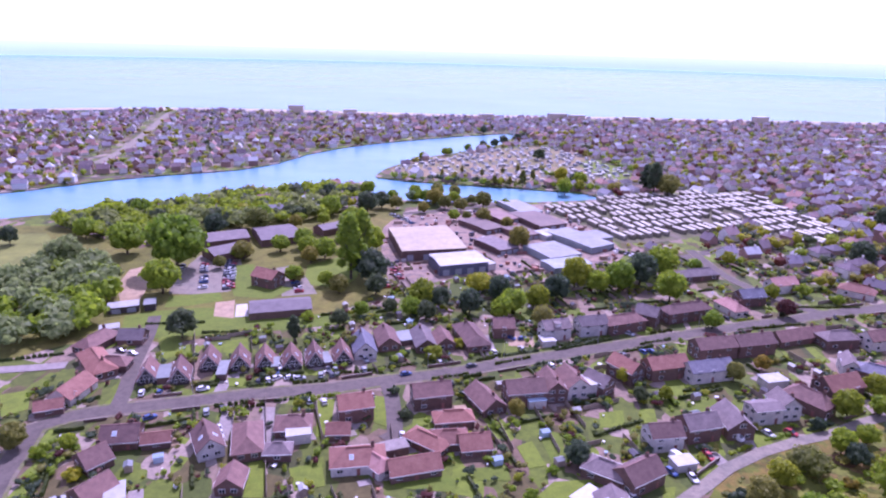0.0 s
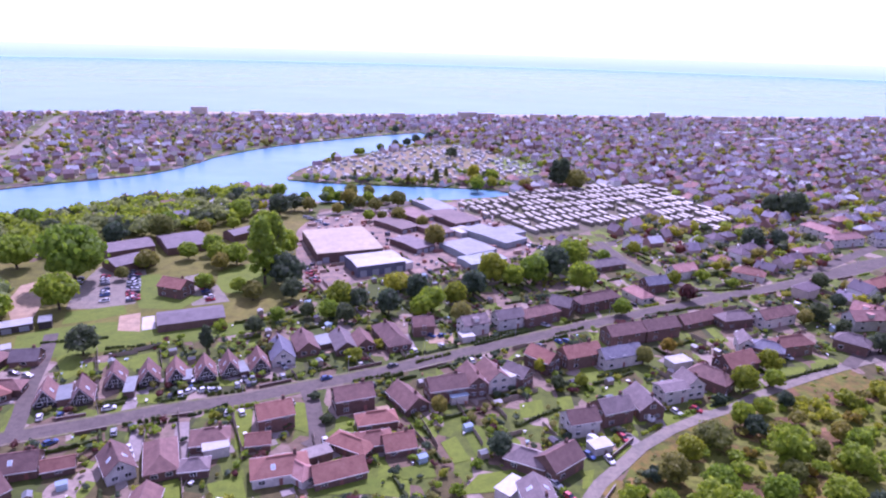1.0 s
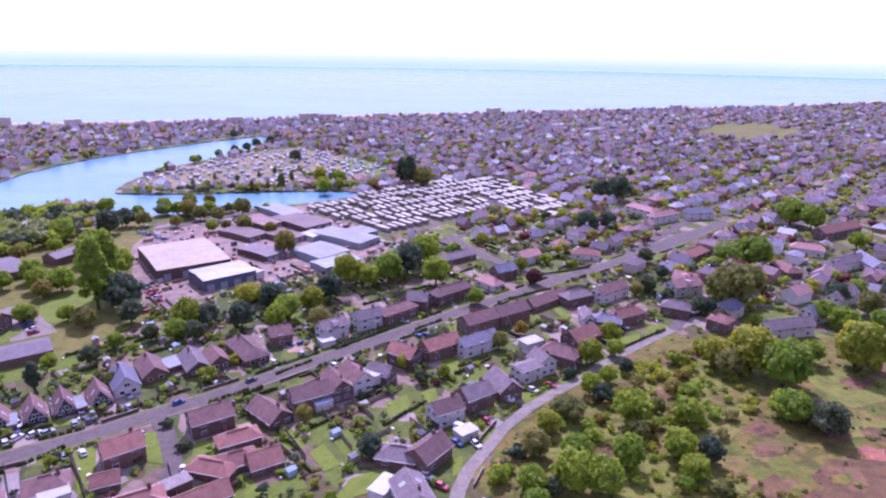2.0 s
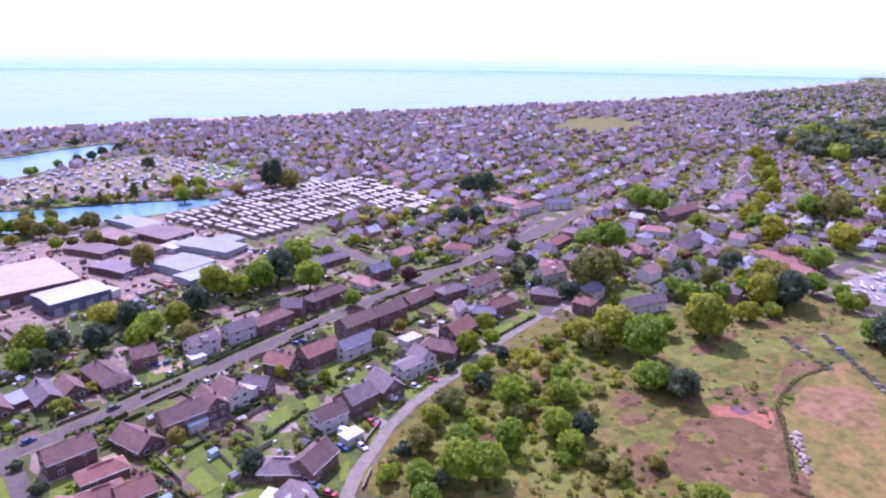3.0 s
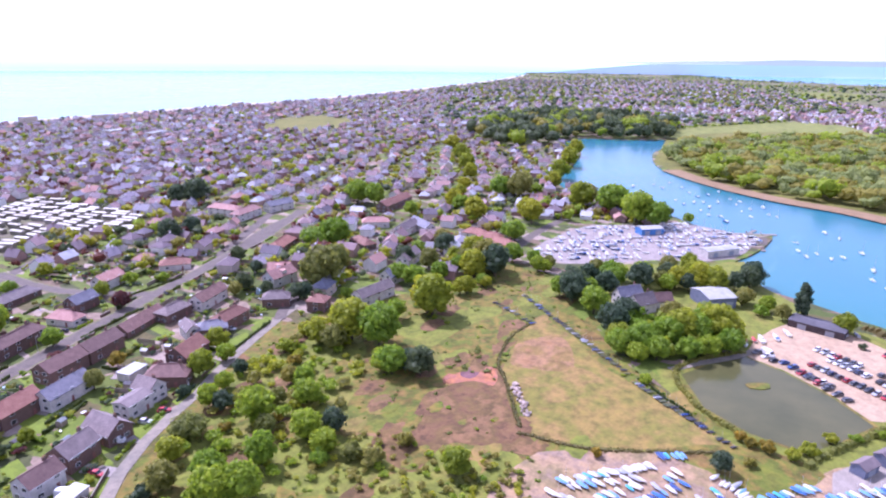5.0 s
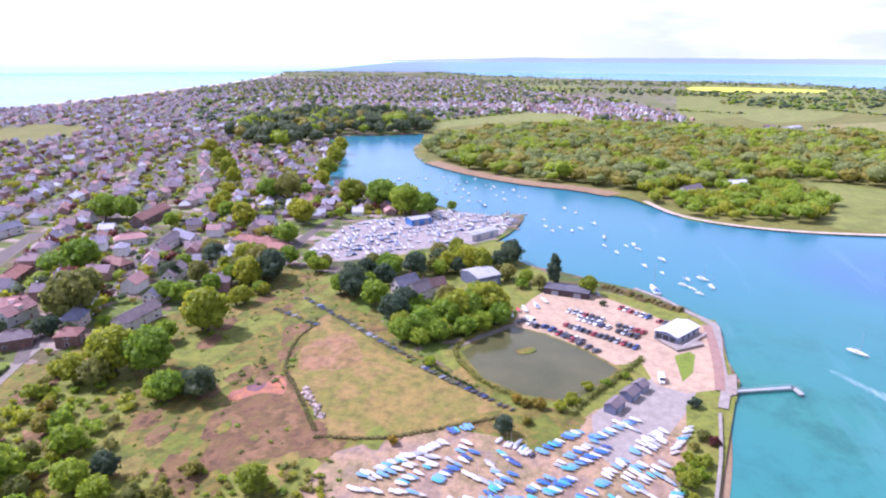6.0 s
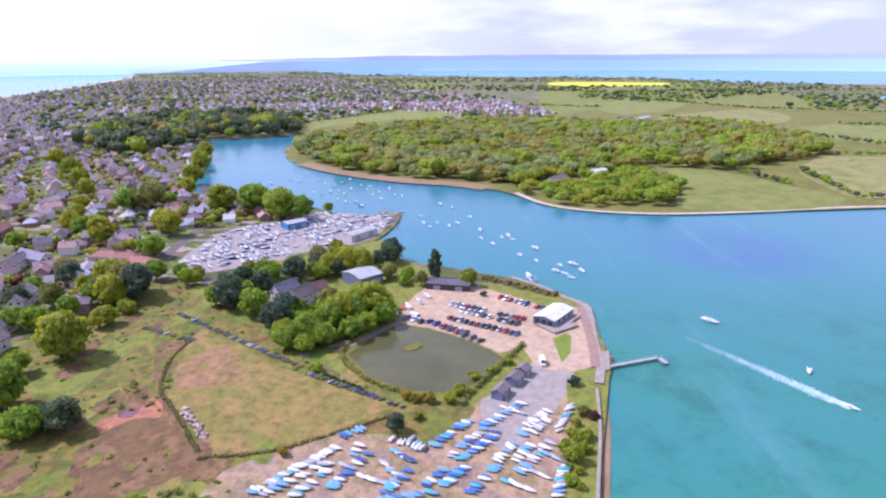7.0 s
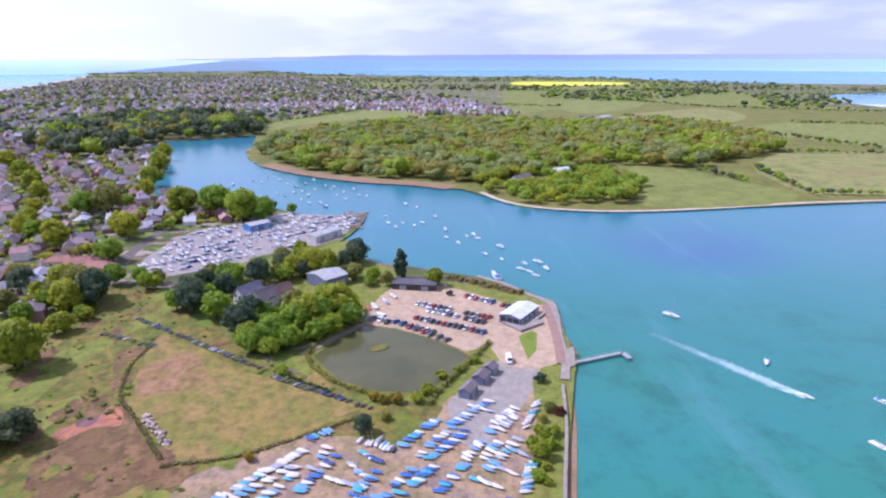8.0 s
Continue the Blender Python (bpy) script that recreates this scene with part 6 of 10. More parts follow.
# houses on both sides of the road
house(-117.4, 182.5, 81, 12.7, 8.1, 2.6, 3.0, "g", "r", "w", "c")
house(-118.9, 172.6, 23, 7.8, 5.4, 2.4, 1.8, "g", "r", "b", "")
house(-119.2, 201.0, -49, 20.0, 8.1, 2.6, 3.0, "h", "r", "b", "c")
house(-113.3, 200.9, 3, 10.6, 6.3, 2.5, 2.4, "h", "b", "b", "")
house(-127.9, 218.0, 73, 15.5, 8.1, 2.6, 3.0, "h", "b", "b", "c")
house(-116.5, 222.1, 4, 9.1, 7.2, 2.6, 2.8, "g", "g", "b", "c")
flat_box("shed", -129.1, 229.3, 27, 6.8, 4.8, 2.6, WHITEROOF, RENDER, "white flat-roofed outbuilding behind the bungalows", "outbuilding")
hall("stable", -134.2, 251.5, 24, 11.8, 6.5, 2.8, 0.6, WHITEROOF, TIMBER, "long low shed with a white roof", 0, 2, "building")
flat_box("shed", -124.4, 254.7, 21, 4.4, 6.8, 3.0, GREYROOF, TIMBER, "small dark shed with a pale roof", "shed")
house(-28.7, 219.3, 104, 13.7, 8.1, 3.0, 3.6, "g", "s", "w", "c")
house(-20.6, 226.4, 105, 14.3, 8.1, 2.6, 3.0, "g", "b", "b", "c")
house(-6.4, 226.6, 103, 15.0, 8.1, 2.6, 2.8, "g", "g", "b", "c")
house(1.1, 226.9, 104, 10.9, 7.2, 2.6, 2.8, "g", "b", "b", "")
flat_box("garage", -13.6, 228.9, 24, 6.0, 8.5, 2.4, GREYROOF, BRICK, "flat-roofed brick garage beside bungalows", "garage")
house(12.2, 230.4, 107, 20.2, 9.0, 2.8, 3.4, "h", "b", "b", "c")
house(25.2, 237.2, 4, 8.4, 7.2, 4.6, 2.8, "g", "b", "b", "c")
house(45.7, 236.7, 19, 11.3, 7.2, 5.0, 2.6, "g", "g", "w", "cd")
house(61.3, 241.7, 16, 12.2, 7.2, 5.0, 2.6, "g", "g", "w", "c")
house(75.3, 244.9, 22, 18.2, 7.2, 4.6, 2.8, "h", "b", "b", "c")
house(88.1, 253.4, -34, 9.1, 7.7, 5.0, 3.0, "g", "g", "b", "c")
house(105.9, 258.6, 21, 22.4, 7.2, 4.8, 3.0, "h", "b", "b", "c")
flat_box("outbuilding", 41.9, 229.4, 12, 5.3, 5.2, 2.5, WHITEROOF, RENDER, "white flat-roofed porch garage", "garage")
house(-64.6, 156.1, 119, 11.2, 7.2, 3.2, 3.2, "g", "b", "w", "cs")
house(-53.9, 158.1, -74, 15.3, 8.1, 2.6, 2.8, "h", "b", "b", "")
house(-42.7, 166.2, 9, 10.4, 8.1, 2.6, 2.8, "h", "b", "b", "c")
house(-44.1, 153.3, 6, 7.4, 5.4, 2.5, 2.2, "h", "g", "b", "")
flat_box("extension", -40.3, 161.5, 15, 6.8, 4.7, 3.0, WHITEROOF, RENDER, "white flat-roofed extension behind the house", "extension")
house(-52.8, 140.1, -86, 7.6, 6.8, 2.6, 2.6, "g", "b", "b", "")
house(-89.7, 158.1, 11, 10.0, 8.6, 2.8, 3.0, "g", "b", "b", "cs")
house(-79.5, 157.2, 15, 7.7, 4.5, 2.4, 1.8, "g", "r", "b", "")
house(-92.2, 147.3, 52, 7.0, 8.1, 2.6, 3.0, "g", "b", "b", "c")
house(-85.4, 134.4, 59, 8.7, 8.6, 2.6, 3.0, "g", "b", "b", "c")
flat_box("extension", -79.7, 133.6, 24, 4.5, 6.9, 2.8, WHITEROOF, RENDER, "white flat-roofed extension behind the house", "extension")
house(-25.8, 175.1, 17, 10.5, 8.1, 5.0, 2.8, "g", "r", "b", "c")
house(-29.0, 163.9, 5, 6.8, 5.4, 2.5, 2.0, "g", "r", "b", "")
house(-21.6, 150.5, 10, 14.6, 9.0, 2.8, 3.0, "h", "r", "w", "cs")
house(-16.2, 148.4, -45, 8.4, 5.4, 2.6, 2.4, "h", "p", "w", "")
house(-6.2, 148.0, 17, 14.0, 7.2, 2.6, 2.6, "g", "r", "b", "")
house(-2.8, 159.8, -35, 12.9, 6.3, 2.5, 2.2, "h", "r", "b", "")
flat_box("extension", -12.0, 156.5, 22, 7.1, 4.4, 2.6, PAVING, BRICK, "pale flat roof terrace of the bungalow", "extension")
house(3.5, 161.1, 8, 10.6, 7.2, 2.6, 2.6, "h", "r", "b", "")
house(10.5, 159.1, 11, 8.9, 7.7, 2.6, 2.8, "g", "r", "b", "c")
house(-2.4, 183.4, 14, 12.3, 7.7, 5.0, 2.8, "g", "b", "b", "c")
house(4.7, 171.9, 10, 11.9, 6.3, 2.6, 2.4, "h", "r", "b", "")
house(15.0, 183.1, -64, 13.4, 8.1, 2.7, 3.0, "g", "b", "b", "c")
house(27.9, 187.0, 11, 12.8, 8.1, 5.0, 2.8, "g", "b", "b", "c")
flat_box("conservatory", 31.4, 184.1, 12, 5.8, 4.7, 2.8, SKYROOF, RENDER, "pale blue conservatory behind the house", "conservatory")
house(37.5, 191.2, -81, 12.0, 7.2, 4.6, 3.0, "g", "b", "b", "c")
house(44.7, 193.8, -74, 11.3, 7.7, 4.8, 2.8, "g", "b", "w", "c")
flat_box("extension", 50.9, 193.8, 19, 6.4, 6.8, 4.5, WHITEROOF, RENDER, "white flat-roofed extension behind the house", "extension")
house(54.0, 194.4, -50, 8.9, 6.3, 4.4, 2.4, "g", "g", "b", "")
house(65.7, 204.3, -55, 11.0, 7.2, 5.0, 2.8, "g", "r", "b", "c")
house(80.3, 206.7, 16, 15.0, 7.7, 5.0, 2.8, "g", "r", "b", "c")
house(95.2, 205.6, 15, 16.9, 6.8, 4.6, 2.6, "g", "s", "w", "c")
house(104.1, 223.7, 14, 16.3, 8.1, 5.0, 2.8, "g", "b", "b", "c")
house(120.6, 227.7, 15, 16.4, 8.1, 5.0, 2.8, "g", "b", "b", "c")
house(144.9, 239.0, 19, 24.4, 7.2, 2.8, 2.8, "g", "b", "b", "c")
# houses along the lane
house(65.9, 163.8, 10, 9.8, 7.2, 5.0, 2.6, "g", "b", "w", "c")
house(78.1, 169.1, 15, 10.9, 7.7, 5.0, 2.8, "g", "g", "b", "c")
house(90.3, 173.0, -86, 11.9, 8.1, 4.0, 3.2, "g", "g", "b", "c")
house(102.7, 179.2, 12, 9.9, 6.3, 5.0, 0.9, "g", "g", "w", "")
house(110.6, 182.6, -81, 7.9, 7.2, 5.0, 2.8, "g", "g", "w", "c")
house(121.1, 186.8, -55, 14.2, 8.1, 4.0, 3.2, "h", "b", "b", "c")
house(135.9, 196.1, 18, 14.3, 8.6, 4.6, 3.2, "g", "r", "b", "c")
house(53.8, 145.8, 32, 11.9, 8.1, 4.0, 3.0, "g", "b", "b", "c")
house(45.8, 148.2, -33, 11.2, 7.2, 2.8, 2.6, "h", "g", "b", "")
house(43.5, 129.2, -89, 11.7, 8.1, 5.0, 2.6, "g", "g", "w", "cs")
flat_box("extension", 38.3, 136.6, 41, 7.8, 4.7, 3.0, WHITEROOF, RENDER, "white flat-roofed extension behind the house", "extension")
flat_box("extension", 116.6, 201.3, 13, 8.3, 5.5, 3.0, WHITEROOF, RENDER, "white flat-roofed extension behind the house", "extension")
flat_box("shed", 68.5, 153.3, 15, 6.2, 4.4, 2.4, WHITEROOF, RENDER, "white flat roof of a garden room", "garden room")
house(149.3, 212.4, -110, 9.9, 5.4, 4.6, 2.2, "g", "g", "w", "")
house(155.3, 206.6, -38, 11.8, 7.2, 4.0, 2.6, "h", "s", "b", "c")
house(165.5, 208.6, 9, 17.4, 7.2, 4.6, 3.0, "h", "r", "b", "c")
house(193.5, 209.2, -51, 12.0, 7.2, 4.0, 3.0, "h", "g", "b", "c")
house(177.4, 236.1, 17, 19.4, 7.2, 4.8, 2.8, "g", "b", "w", "c")
house(158.6, 235.5, 9, 14.4, 7.2, 4.0, 2.8, "h", "g", "b", "c")
house(259.1, 273.4, 21, 24.2, 9.0, 3.0, 3.4, "h", "r", "b", "c")
house(222.0, 236.3, -54, 11.1, 7.2, 5.0, 3.0, "g", "p", "w", "cd")
house(129.9, 267.9, -72, 13.5, 7.2, 3.0, 3.0, "h", "p", "w", "c")
house(142.6, 278.3, 14, 12.6, 7.2, 4.6, 2.8, "g", "s", "b", "c")
house(166.0, 296.2, 18, 14.7, 7.2, 4.6, 2.8, "g", "p", "w", "c")
house(201.6, 293.0, -40, 15.2, 8.1, 3.0, 3.0, "h", "r", "w", "c")
house(131.0, 311.6, 17, 20.5, 8.1, 2.8, 2.8, "h", "g", "b", "")
house(222.8, 176.3, -6, 21.4, 7.2, 4.8, 2.8, "g", "g", "w", "c")
house(277.3, 194.2, 14, 19.1, 7.2, 4.6, 3.0, "g", "g", "w", "c")
house(248.8, 184.0, 2, 13.7, 7.2, 4.6, 3.0, "g", "s", "w", "d")
house(289.1, 236.0, -109, 17.5, 8.1, 3.0, 3.0, "h", "r", "b", "c")
house(384.2, 281.9, 8, 40.8, 9.0, 5.0, 3.2, "g", "r", "b", "c")
house(330.0, 257.8, -50, 17.5, 8.1, 4.0, 3.0, "h", "p", "w", "c")
house(328.9, 231.4, 6, 20.1, 7.2, 4.6, 3.0, "g", "g", "w", "c")
house(339.2, 226.6, -119, 23.4, 7.2, 4.6, 3.0, "g", "s", "w", "c")
house(345.1, 189.5, -88, 15.5, 8.1, 3.0, 3.0, "h", "r", "w", "c")
house(341.6, 177.8, -81, 16.0, 8.1, 3.0, 3.0, "h", "r", "w", "c")
house(333.4, 164.5, -100, 16.4, 8.1, 3.0, 3.0, "h", "r", "w", "c")
house(296.9, 366.7, -80, 24.6, 8.1, 5.0, 3.0, "h", "p", "w", "c")
house(298.8, 347.5, 12, 25.1, 8.1, 5.0, 3.0, "h", "p", "w", "c")
house(328.6, 346.4, -7, 21.0, 8.1, 5.0, 3.0, "g", "s", "w", "c")
house(215.4, 229.5, -0, 15.7, 8.1, 5.0, 3.0, "g", "p", "w", "cd")
# house in the copse and the boathouse
house(284.3, 74.7, -37, 12.5, 7.2, 4.4, 4.0, "g", "s", "w", "c")
house(277.9, 66.3, -33, 10.7, 7.2, 4.6, 4.0, "g", "g", "w", "c")
house(288.5, 62.0, -50, 12.1, 6.3, 3.4, 3.0, "g", "b", "w", "")
hall("boat_shed", 306.4, 41.1, -47, 13.9, 15.4, 5.0, 1.5, WHITEROOF, TIMBERBLUE, "boat shed with a pale roof and blue-grey boarding", 3, 2, "building")
hall("warehouse", -9.8, 353.8, 14, 35.8, 46.9, 5.6, 0.8, SHEDROOF, BRICK, "large warehouse with a cream low-pitched roof", 5, 4, "building")
hall("warehouse", 8.3, 317.9, 19, 26.1, 19.6, 5.5, 0.7, WHITEROOF, WALLBLUE, "white-roofed warehouse with dark blue-grey cladding", 4, 4, "building")
flat_box("office", 23.2, 318.9, 33, 6.4, 8.0, 3.5, WHITEROOF, RENDER, "low white office block beside the warehouse", "building")
hall("workshop", 61.4, 344.1, 28, 21.4, 26.0, 3.5, 0.5, GREYROOF, PALEROOF, "greenhouse-like shed with a grey-green roof", 3, 3, "building")
hall("workshop", 65.7, 323.1, 24, 23.2, 13.9, 3.2, 0.5, PALEROOF, PALEROOF, "long shed with a pale blue-grey roof", 3, 3, "building")
hall("workshop", 81.2, 370.1, 34, 18.4, 39.7, 3.5, 0.5, GREYROOF, PALEROOF, "long shed with a grey sheet roof", 3, 3, "building")
hall("workshop", 64.0, 380.9, 34, 12.7, 12.4, 3.0, 0.5, WHITEROOF, RENDER, "small workshop with a white roof", 3, 3, "building")
hall("workshop", 61.8, 415.2, 28, 20.8, 38.6, 3.2, 0.5, BROWNROOF, BRICK, "workshop with a brown sheet roof", 3, 3, "building")
hall("workshop", 53.9, 447.7, 23, 16.2, 37.8, 3.2, 0.5, GREYROOF, PALEROOF, "workshop with a grey sheet roof", 3, 3, "building")
hall("workshop", 30.7, 354.8, 33, 13.4, 25.4, 3.2, 0.5, PURPLEROOF, BRICK, "workshop with a purple-grey roof", 3, 3, "building")
hall("workshop", 24.1, 397.8, 36, 14.4, 28.5, 3.0, 0.5, BROWNROOF, BRICK, "workshop with a brown sheet roof", 3, 3, "building")
hall("workshop", 36.9, 422.1, 33, 14.1, 28.0, 3.0, 0.5, PINKROOF, BRICK, "workshop with a pinkish roof", 3, 3, "building")
hall("workshop", 47.5, 383.7, 29, 13.7, 22.4, 3.0, 0.5, BROWNROOF, BRICK, "workshop with a brown sheet roof", 3, 3, "building")
hall("workshop", 94.3, 379.3, 26, 11.6, 16.6, 3.0, 0.5, GREYROOF, PALEROOF, "small workshop with a grey roof", 3, 3, "building")
hall("long_lodge", -68.5, 254.4, 16, 25.4, 13.7, 3.2, 1.6, PURPLEROOF, BRICK, "long single-storey lodge with a grey roof", 0, 0, "building")
hall("holiday_block", -97.7, 362.1, 27, 22.9, 28.1, 4.0, 2.0, PURPLEROOF, BRICK, "low brick block with a purple-grey roof", 0, 0, "building")
hall("holiday_block", -124.2, 352.5, 30, 23.2, 18.7, 4.0, 2.0, PURPLEROOF, BRICK, "low brick block with a purple-grey roof", 0, 0, "building")
hall("holiday_block", -115.7, 327.4, 44, 20.2, 15.1, 4.0, 2.0, PURPLEROOF, BRICK, "low brick block with a purple-grey roof", 0, 0, "building")
hall("holiday_block", -63.1, 383.9, 45, 33.8, 10.9, 4.0, 2.0, PURPLEROOF, BRICK, "low brick block with a purple-grey roof", 0, 0, "building")
house(-82.4, 286.4, -26, 12.7, 9.0, 5.0, 3.0, "g", "r", "b", "c")
hall("clubhouse", 256.5, -47.1, -37, 17.8, 9.9, 3.6, 1.1, CLUBROOF, TIMBERBLUE, "harbour clubhouse with a white low-pitched roof", 4, 4, "building")
flat_box("clubhouse_terrace", 249.7, -47.6, -145, 10.9, 13.5, 0.8, CONCRETE, CONCRETE, "raised concrete terrace around the clubhouse", "terrace")
hall("boat_store", 192.7, -18.9, -29, 6.9, 4.1, 2.6, 1.2, PURPLEROOF, TIMBERBLUE, "blue-grey boarded boat store with a grey roof", 0, 1, "building")
hall("boat_store", 201.3, -24.3, -31, 5.9, 4.4, 2.6, 1.2, PURPLEROOF, TIMBERBLUE, "blue-grey boarded boat store with a grey roof", 0, 1, "building")
hall("boat_store", 207.4, -28.2, -34, 4.6, 4.2, 2.6, 1.2, PURPLEROOF, TIMBERBLUE, "blue-grey boarded boat store with a grey roof", 0, 1, "building")
hall("cafe", 298.0, -2.8, -102, 21.4, 9.8, 3.0, 0.8, DARKROOF, TIMBER, "long dark timber cafe building", 0, 2, "building")
hall("boatyard_shed", 415.2, 99.4, -45, 15.5, 8.7, 4.0, 0.8, WHITEROOF, WALLBRIGHT, "boatyard shed with bright blue walls", 2, 2, "building")
hall("boatyard_shed", 389.6, 52.5, -37, 23.1, 7.7, 4.0, 0.8, WHITEROOF, RENDER, "white boatyard shed beside laid-up boats", 2, 2, "building")
hall("barn", 1108.0, -338.4, -46, 34.0, 15.0, 5.0, 2.0, WHITEROOF, RENDER, "white farm barn among fields", 0, 2, "building")
hall("barn", 1120.0, -312.0, 30, 24.0, 12.0, 4.5, 2.0, BROWNROOF, BRICK, "brown-roofed farm barn beside a white one", 0, 2, "building")
hall("barn", 1092.0, -300.0, -50, 20.0, 10.0, 4.0, 1.8, GREYROOF, RENDER, "grey-roofed farm shed among fields", 0, 2, "building")
hall("house", 590.7, -140.5, -63, 23.8, 9.0, 5.0, 2.6, CLUBROOF, RENDER, "white house with a white roof among trees", 0, 2, "house")
house(560.0, -100.5, -41, 24.3, 8.1, 4.5, 3.0, "g", "g", "w", "")
# blocks of flats along the sea front
flat_box("apartment_block", -248, 1082, 5, 24, 12, 12, PALEROOF, CREAM, "pale block of flats near the beach", "apartment block")
flat_box("apartment_block", -157, 1069, 20, 20, 12, 9, WHITEROOF, CREAM, "pale block of flats near the beach", "apartment block")
flat_box("apartment_block", 182, 1073, 12, 30, 12, 11, PALEROOF, CREAM, "pale block of flats near the beach", "apartment block")
flat_box("apartment_block", 302, 1072, 12, 22, 12, 9, PALEROOF, CREAM, "pale block of flats near the beach", "apartment block")
flat_box("apartment_block", 529, 1102, 20, 26, 12, 12, WHITEROOF, CREAM, "pale block of flats near the beach", "apartment block")
flat_box("apartment_block", 947, 1099, 20, 30, 12, 12, WHITEROOF, CREAM, "pale block of flats near the beach", "apartment block")
flat_box("apartment_block", 633, 1078, 12, 24, 12, 9, GREYROOF, CREAM, "pale block of flats near the beach", "apartment block")
flat_box("apartment_block", 1869, 1088, 20, 26, 12, 10, WHITEROOF, CREAM, "pale block of flats near the beach", "apartment block")
flat_box("apartment_block", 213, 1068, 5, 26, 12, 10, PALEROOF, CREAM, "pale block of flats near the beach", "apartment block")
flat_box("apartment_block", 65, 1056, 12, 22, 12, 9, PALEROOF, CREAM, "pale block of flats near the beach", "apartment block")
flat_box("apartment_block", 547, 801, 20, 40, 12, 7, GREYROOF, CREAM, "pale block of flats near the beach", "apartment block")
flat_box("apartment_block", 533, 874, 12, 30, 12, 6, PALEROOF, CREAM, "pale block of flats near the beach", "apartment block")
# trees on the heath and by the lane
tree(119.2, 141.4, 1.43, "g", "r")
tree(103.0, 152.4, 1.08, "o", "w")
tree(92.3, 146.5, 0.99, "y", "r")
tree(92.6, 131.0, 1.12, "g", "r")
tree(83.2, 137.8, 1.05, "o", "r")
tree(104.9, 124.0, 1.13, "g", "r")
tree(84.7, 120.5, 1.35, "g", "r")
tree(91.6, 117.0, 1.33, "g", "r")
tree(74.1, 123.2, 1.04, "g", "r")
tree(71.2, 115.4, 0.89, "g", "r")
tree(116.1, 134.3, 0.82, "o", "r")
tree(110.8, 146.2, 1.15, "z", "b")
tree(135.8, 135.9, 1.13, "g", "r")
tree(121.3, 122.5, 1.18, "g", "r")
tree(118.7, 113.3, 0.95, "g", "r")
tree(128.1, 117.9, 0.92, "d", "r")
tree(142.6, 150.1, 0.79, "o", "r")
tree(143.8, 145.0, 0.91, "g", "r")
tree(182.0, 155.6, 2.32, "y", "r")
tree(184.8, 143.7, 2.04, "g", "r")
tree(172.9, 164.9, 1.28, "y", "r")
tree(172.4, 156.1, 1.25, "o", "r")
tree(160.7, 169.8, 2.14, "y", "b")
tree(170.9, 129.0, 1.21, "g", "w")
tree(175.1, 121.2, 1.14, "d", "w")
tree(220.9, 142.3, 2.25, "y", "r")
tree(130.3, 75.9, 1.07, "y", "r")
tree(134.4, 95.9, 1.64, "o", "b")
tree(121.1, 105.4, 2.01, "o", "b")
tree(122.2, 97.9, 1.98, "o", "b")
tree(138.4, 170.5, 0.69, "d", "r")
tree(127.9, 166.6, 0.80, "g", "r")
tree(117.5, 161.6, 0.89, "g", "r")
tree(118.5, 156.4, 0.84, "d", "r")
tree(130.9, 144.4, 0.71, "o", "r")
tree(123.2, 136.9, 1.07, "z", "b")
tree(79.1, 120.1, 0.67, "d", "r")
tree(114.6, 111.2, 1.61, "g", "b")
tree(68.2, 130.7, 1.71, "g", "b")
tree(117.8, 174.2, 1.48, "d", "b")
tree(176.5, 174.8, 2.25, "y", "b")
tree(154.9, 160.2, 1.55, "z", "b")
tree(204.3, 194.2, 0.85, "d", "r")
tree(78.3, 139.1, 1.61, "d", "b")
tree(72.3, 133.3, 1.16, "g", "b")
# trees among the houses further off
tree(206.3, 203.6, 1.04, "d", "r", where="growing among houses and gardens")
tree(300.6, 166.7, 1.75, "y", "r", where="growing among houses and gardens")
tree(283.6, 144.2, 1.89, "d", "r", where="growing among houses and gardens")
tree(290.7, 165.2, 1.25, "o", "r", where="growing among houses and gardens")
tree(253.9, 143.8, 1.11, "y", "r", where="growing among houses and gardens")
tree(266.3, 139.8, 0.78, "y", "r", where="growing among houses and gardens")
tree(281.1, 250.5, 2.20, "g", "r", where="growing among houses and gardens")
tree(240.3, 215.6, 1.97, "o", "r", where="growing among houses and gardens")
tree(231.8, 217.3, 1.42, "o", "r", where="growing among houses and gardens")
tree(400.1, 232.7, 1.61, "g", "r", where="growing among houses and gardens")
tree(379.8, 210.4, 1.93, "y", "r", where="growing among houses and gardens")
tree(462.8, 215.3, 2.45, "o", "r", where="growing among houses and gardens")
tree(394.6, 173.9, 1.92, "y", "r", where="growing among houses and gardens")
tree(319.8, 199.2, 1.18, "o", "r", where="growing among houses and gardens")
tree(673.2, 404.9, 2.39, "y", "r", where="growing among houses and gardens")
tree(603.2, 351.9, 2.39, "y", "r", where="growing among houses and gardens")
tree(551.0, 314.5, 2.18, "y", "r", where="growing among houses and gardens")
tree(510.7, 287.6, 1.79, "y", "r", where="growing among houses and gardens")
tree(468.7, 269.9, 1.45, "y", "r", where="growing among houses and gardens")
tree(440.2, 257.2, 1.27, "y", "r", where="growing among houses and gardens")
tree(461.5, 231.4, 2.08, "g", "r", where="growing among houses and gardens")
tree(378.7, 312.5, 2.36, "g", "r", where="growing among houses and gardens")
tree(380.7, 297.8, 1.95, "g", "r", where="growing among houses and gardens")
tree(309.7, 413.7, 2.48, "d", "r", where="growing among houses and gardens")
tree(299.0, 422.4, 1.79, "d", "r", where="growing among houses and gardens")
tree(179.0, 506.9, 2.26, "o", "r", where="growing among houses and gardens")
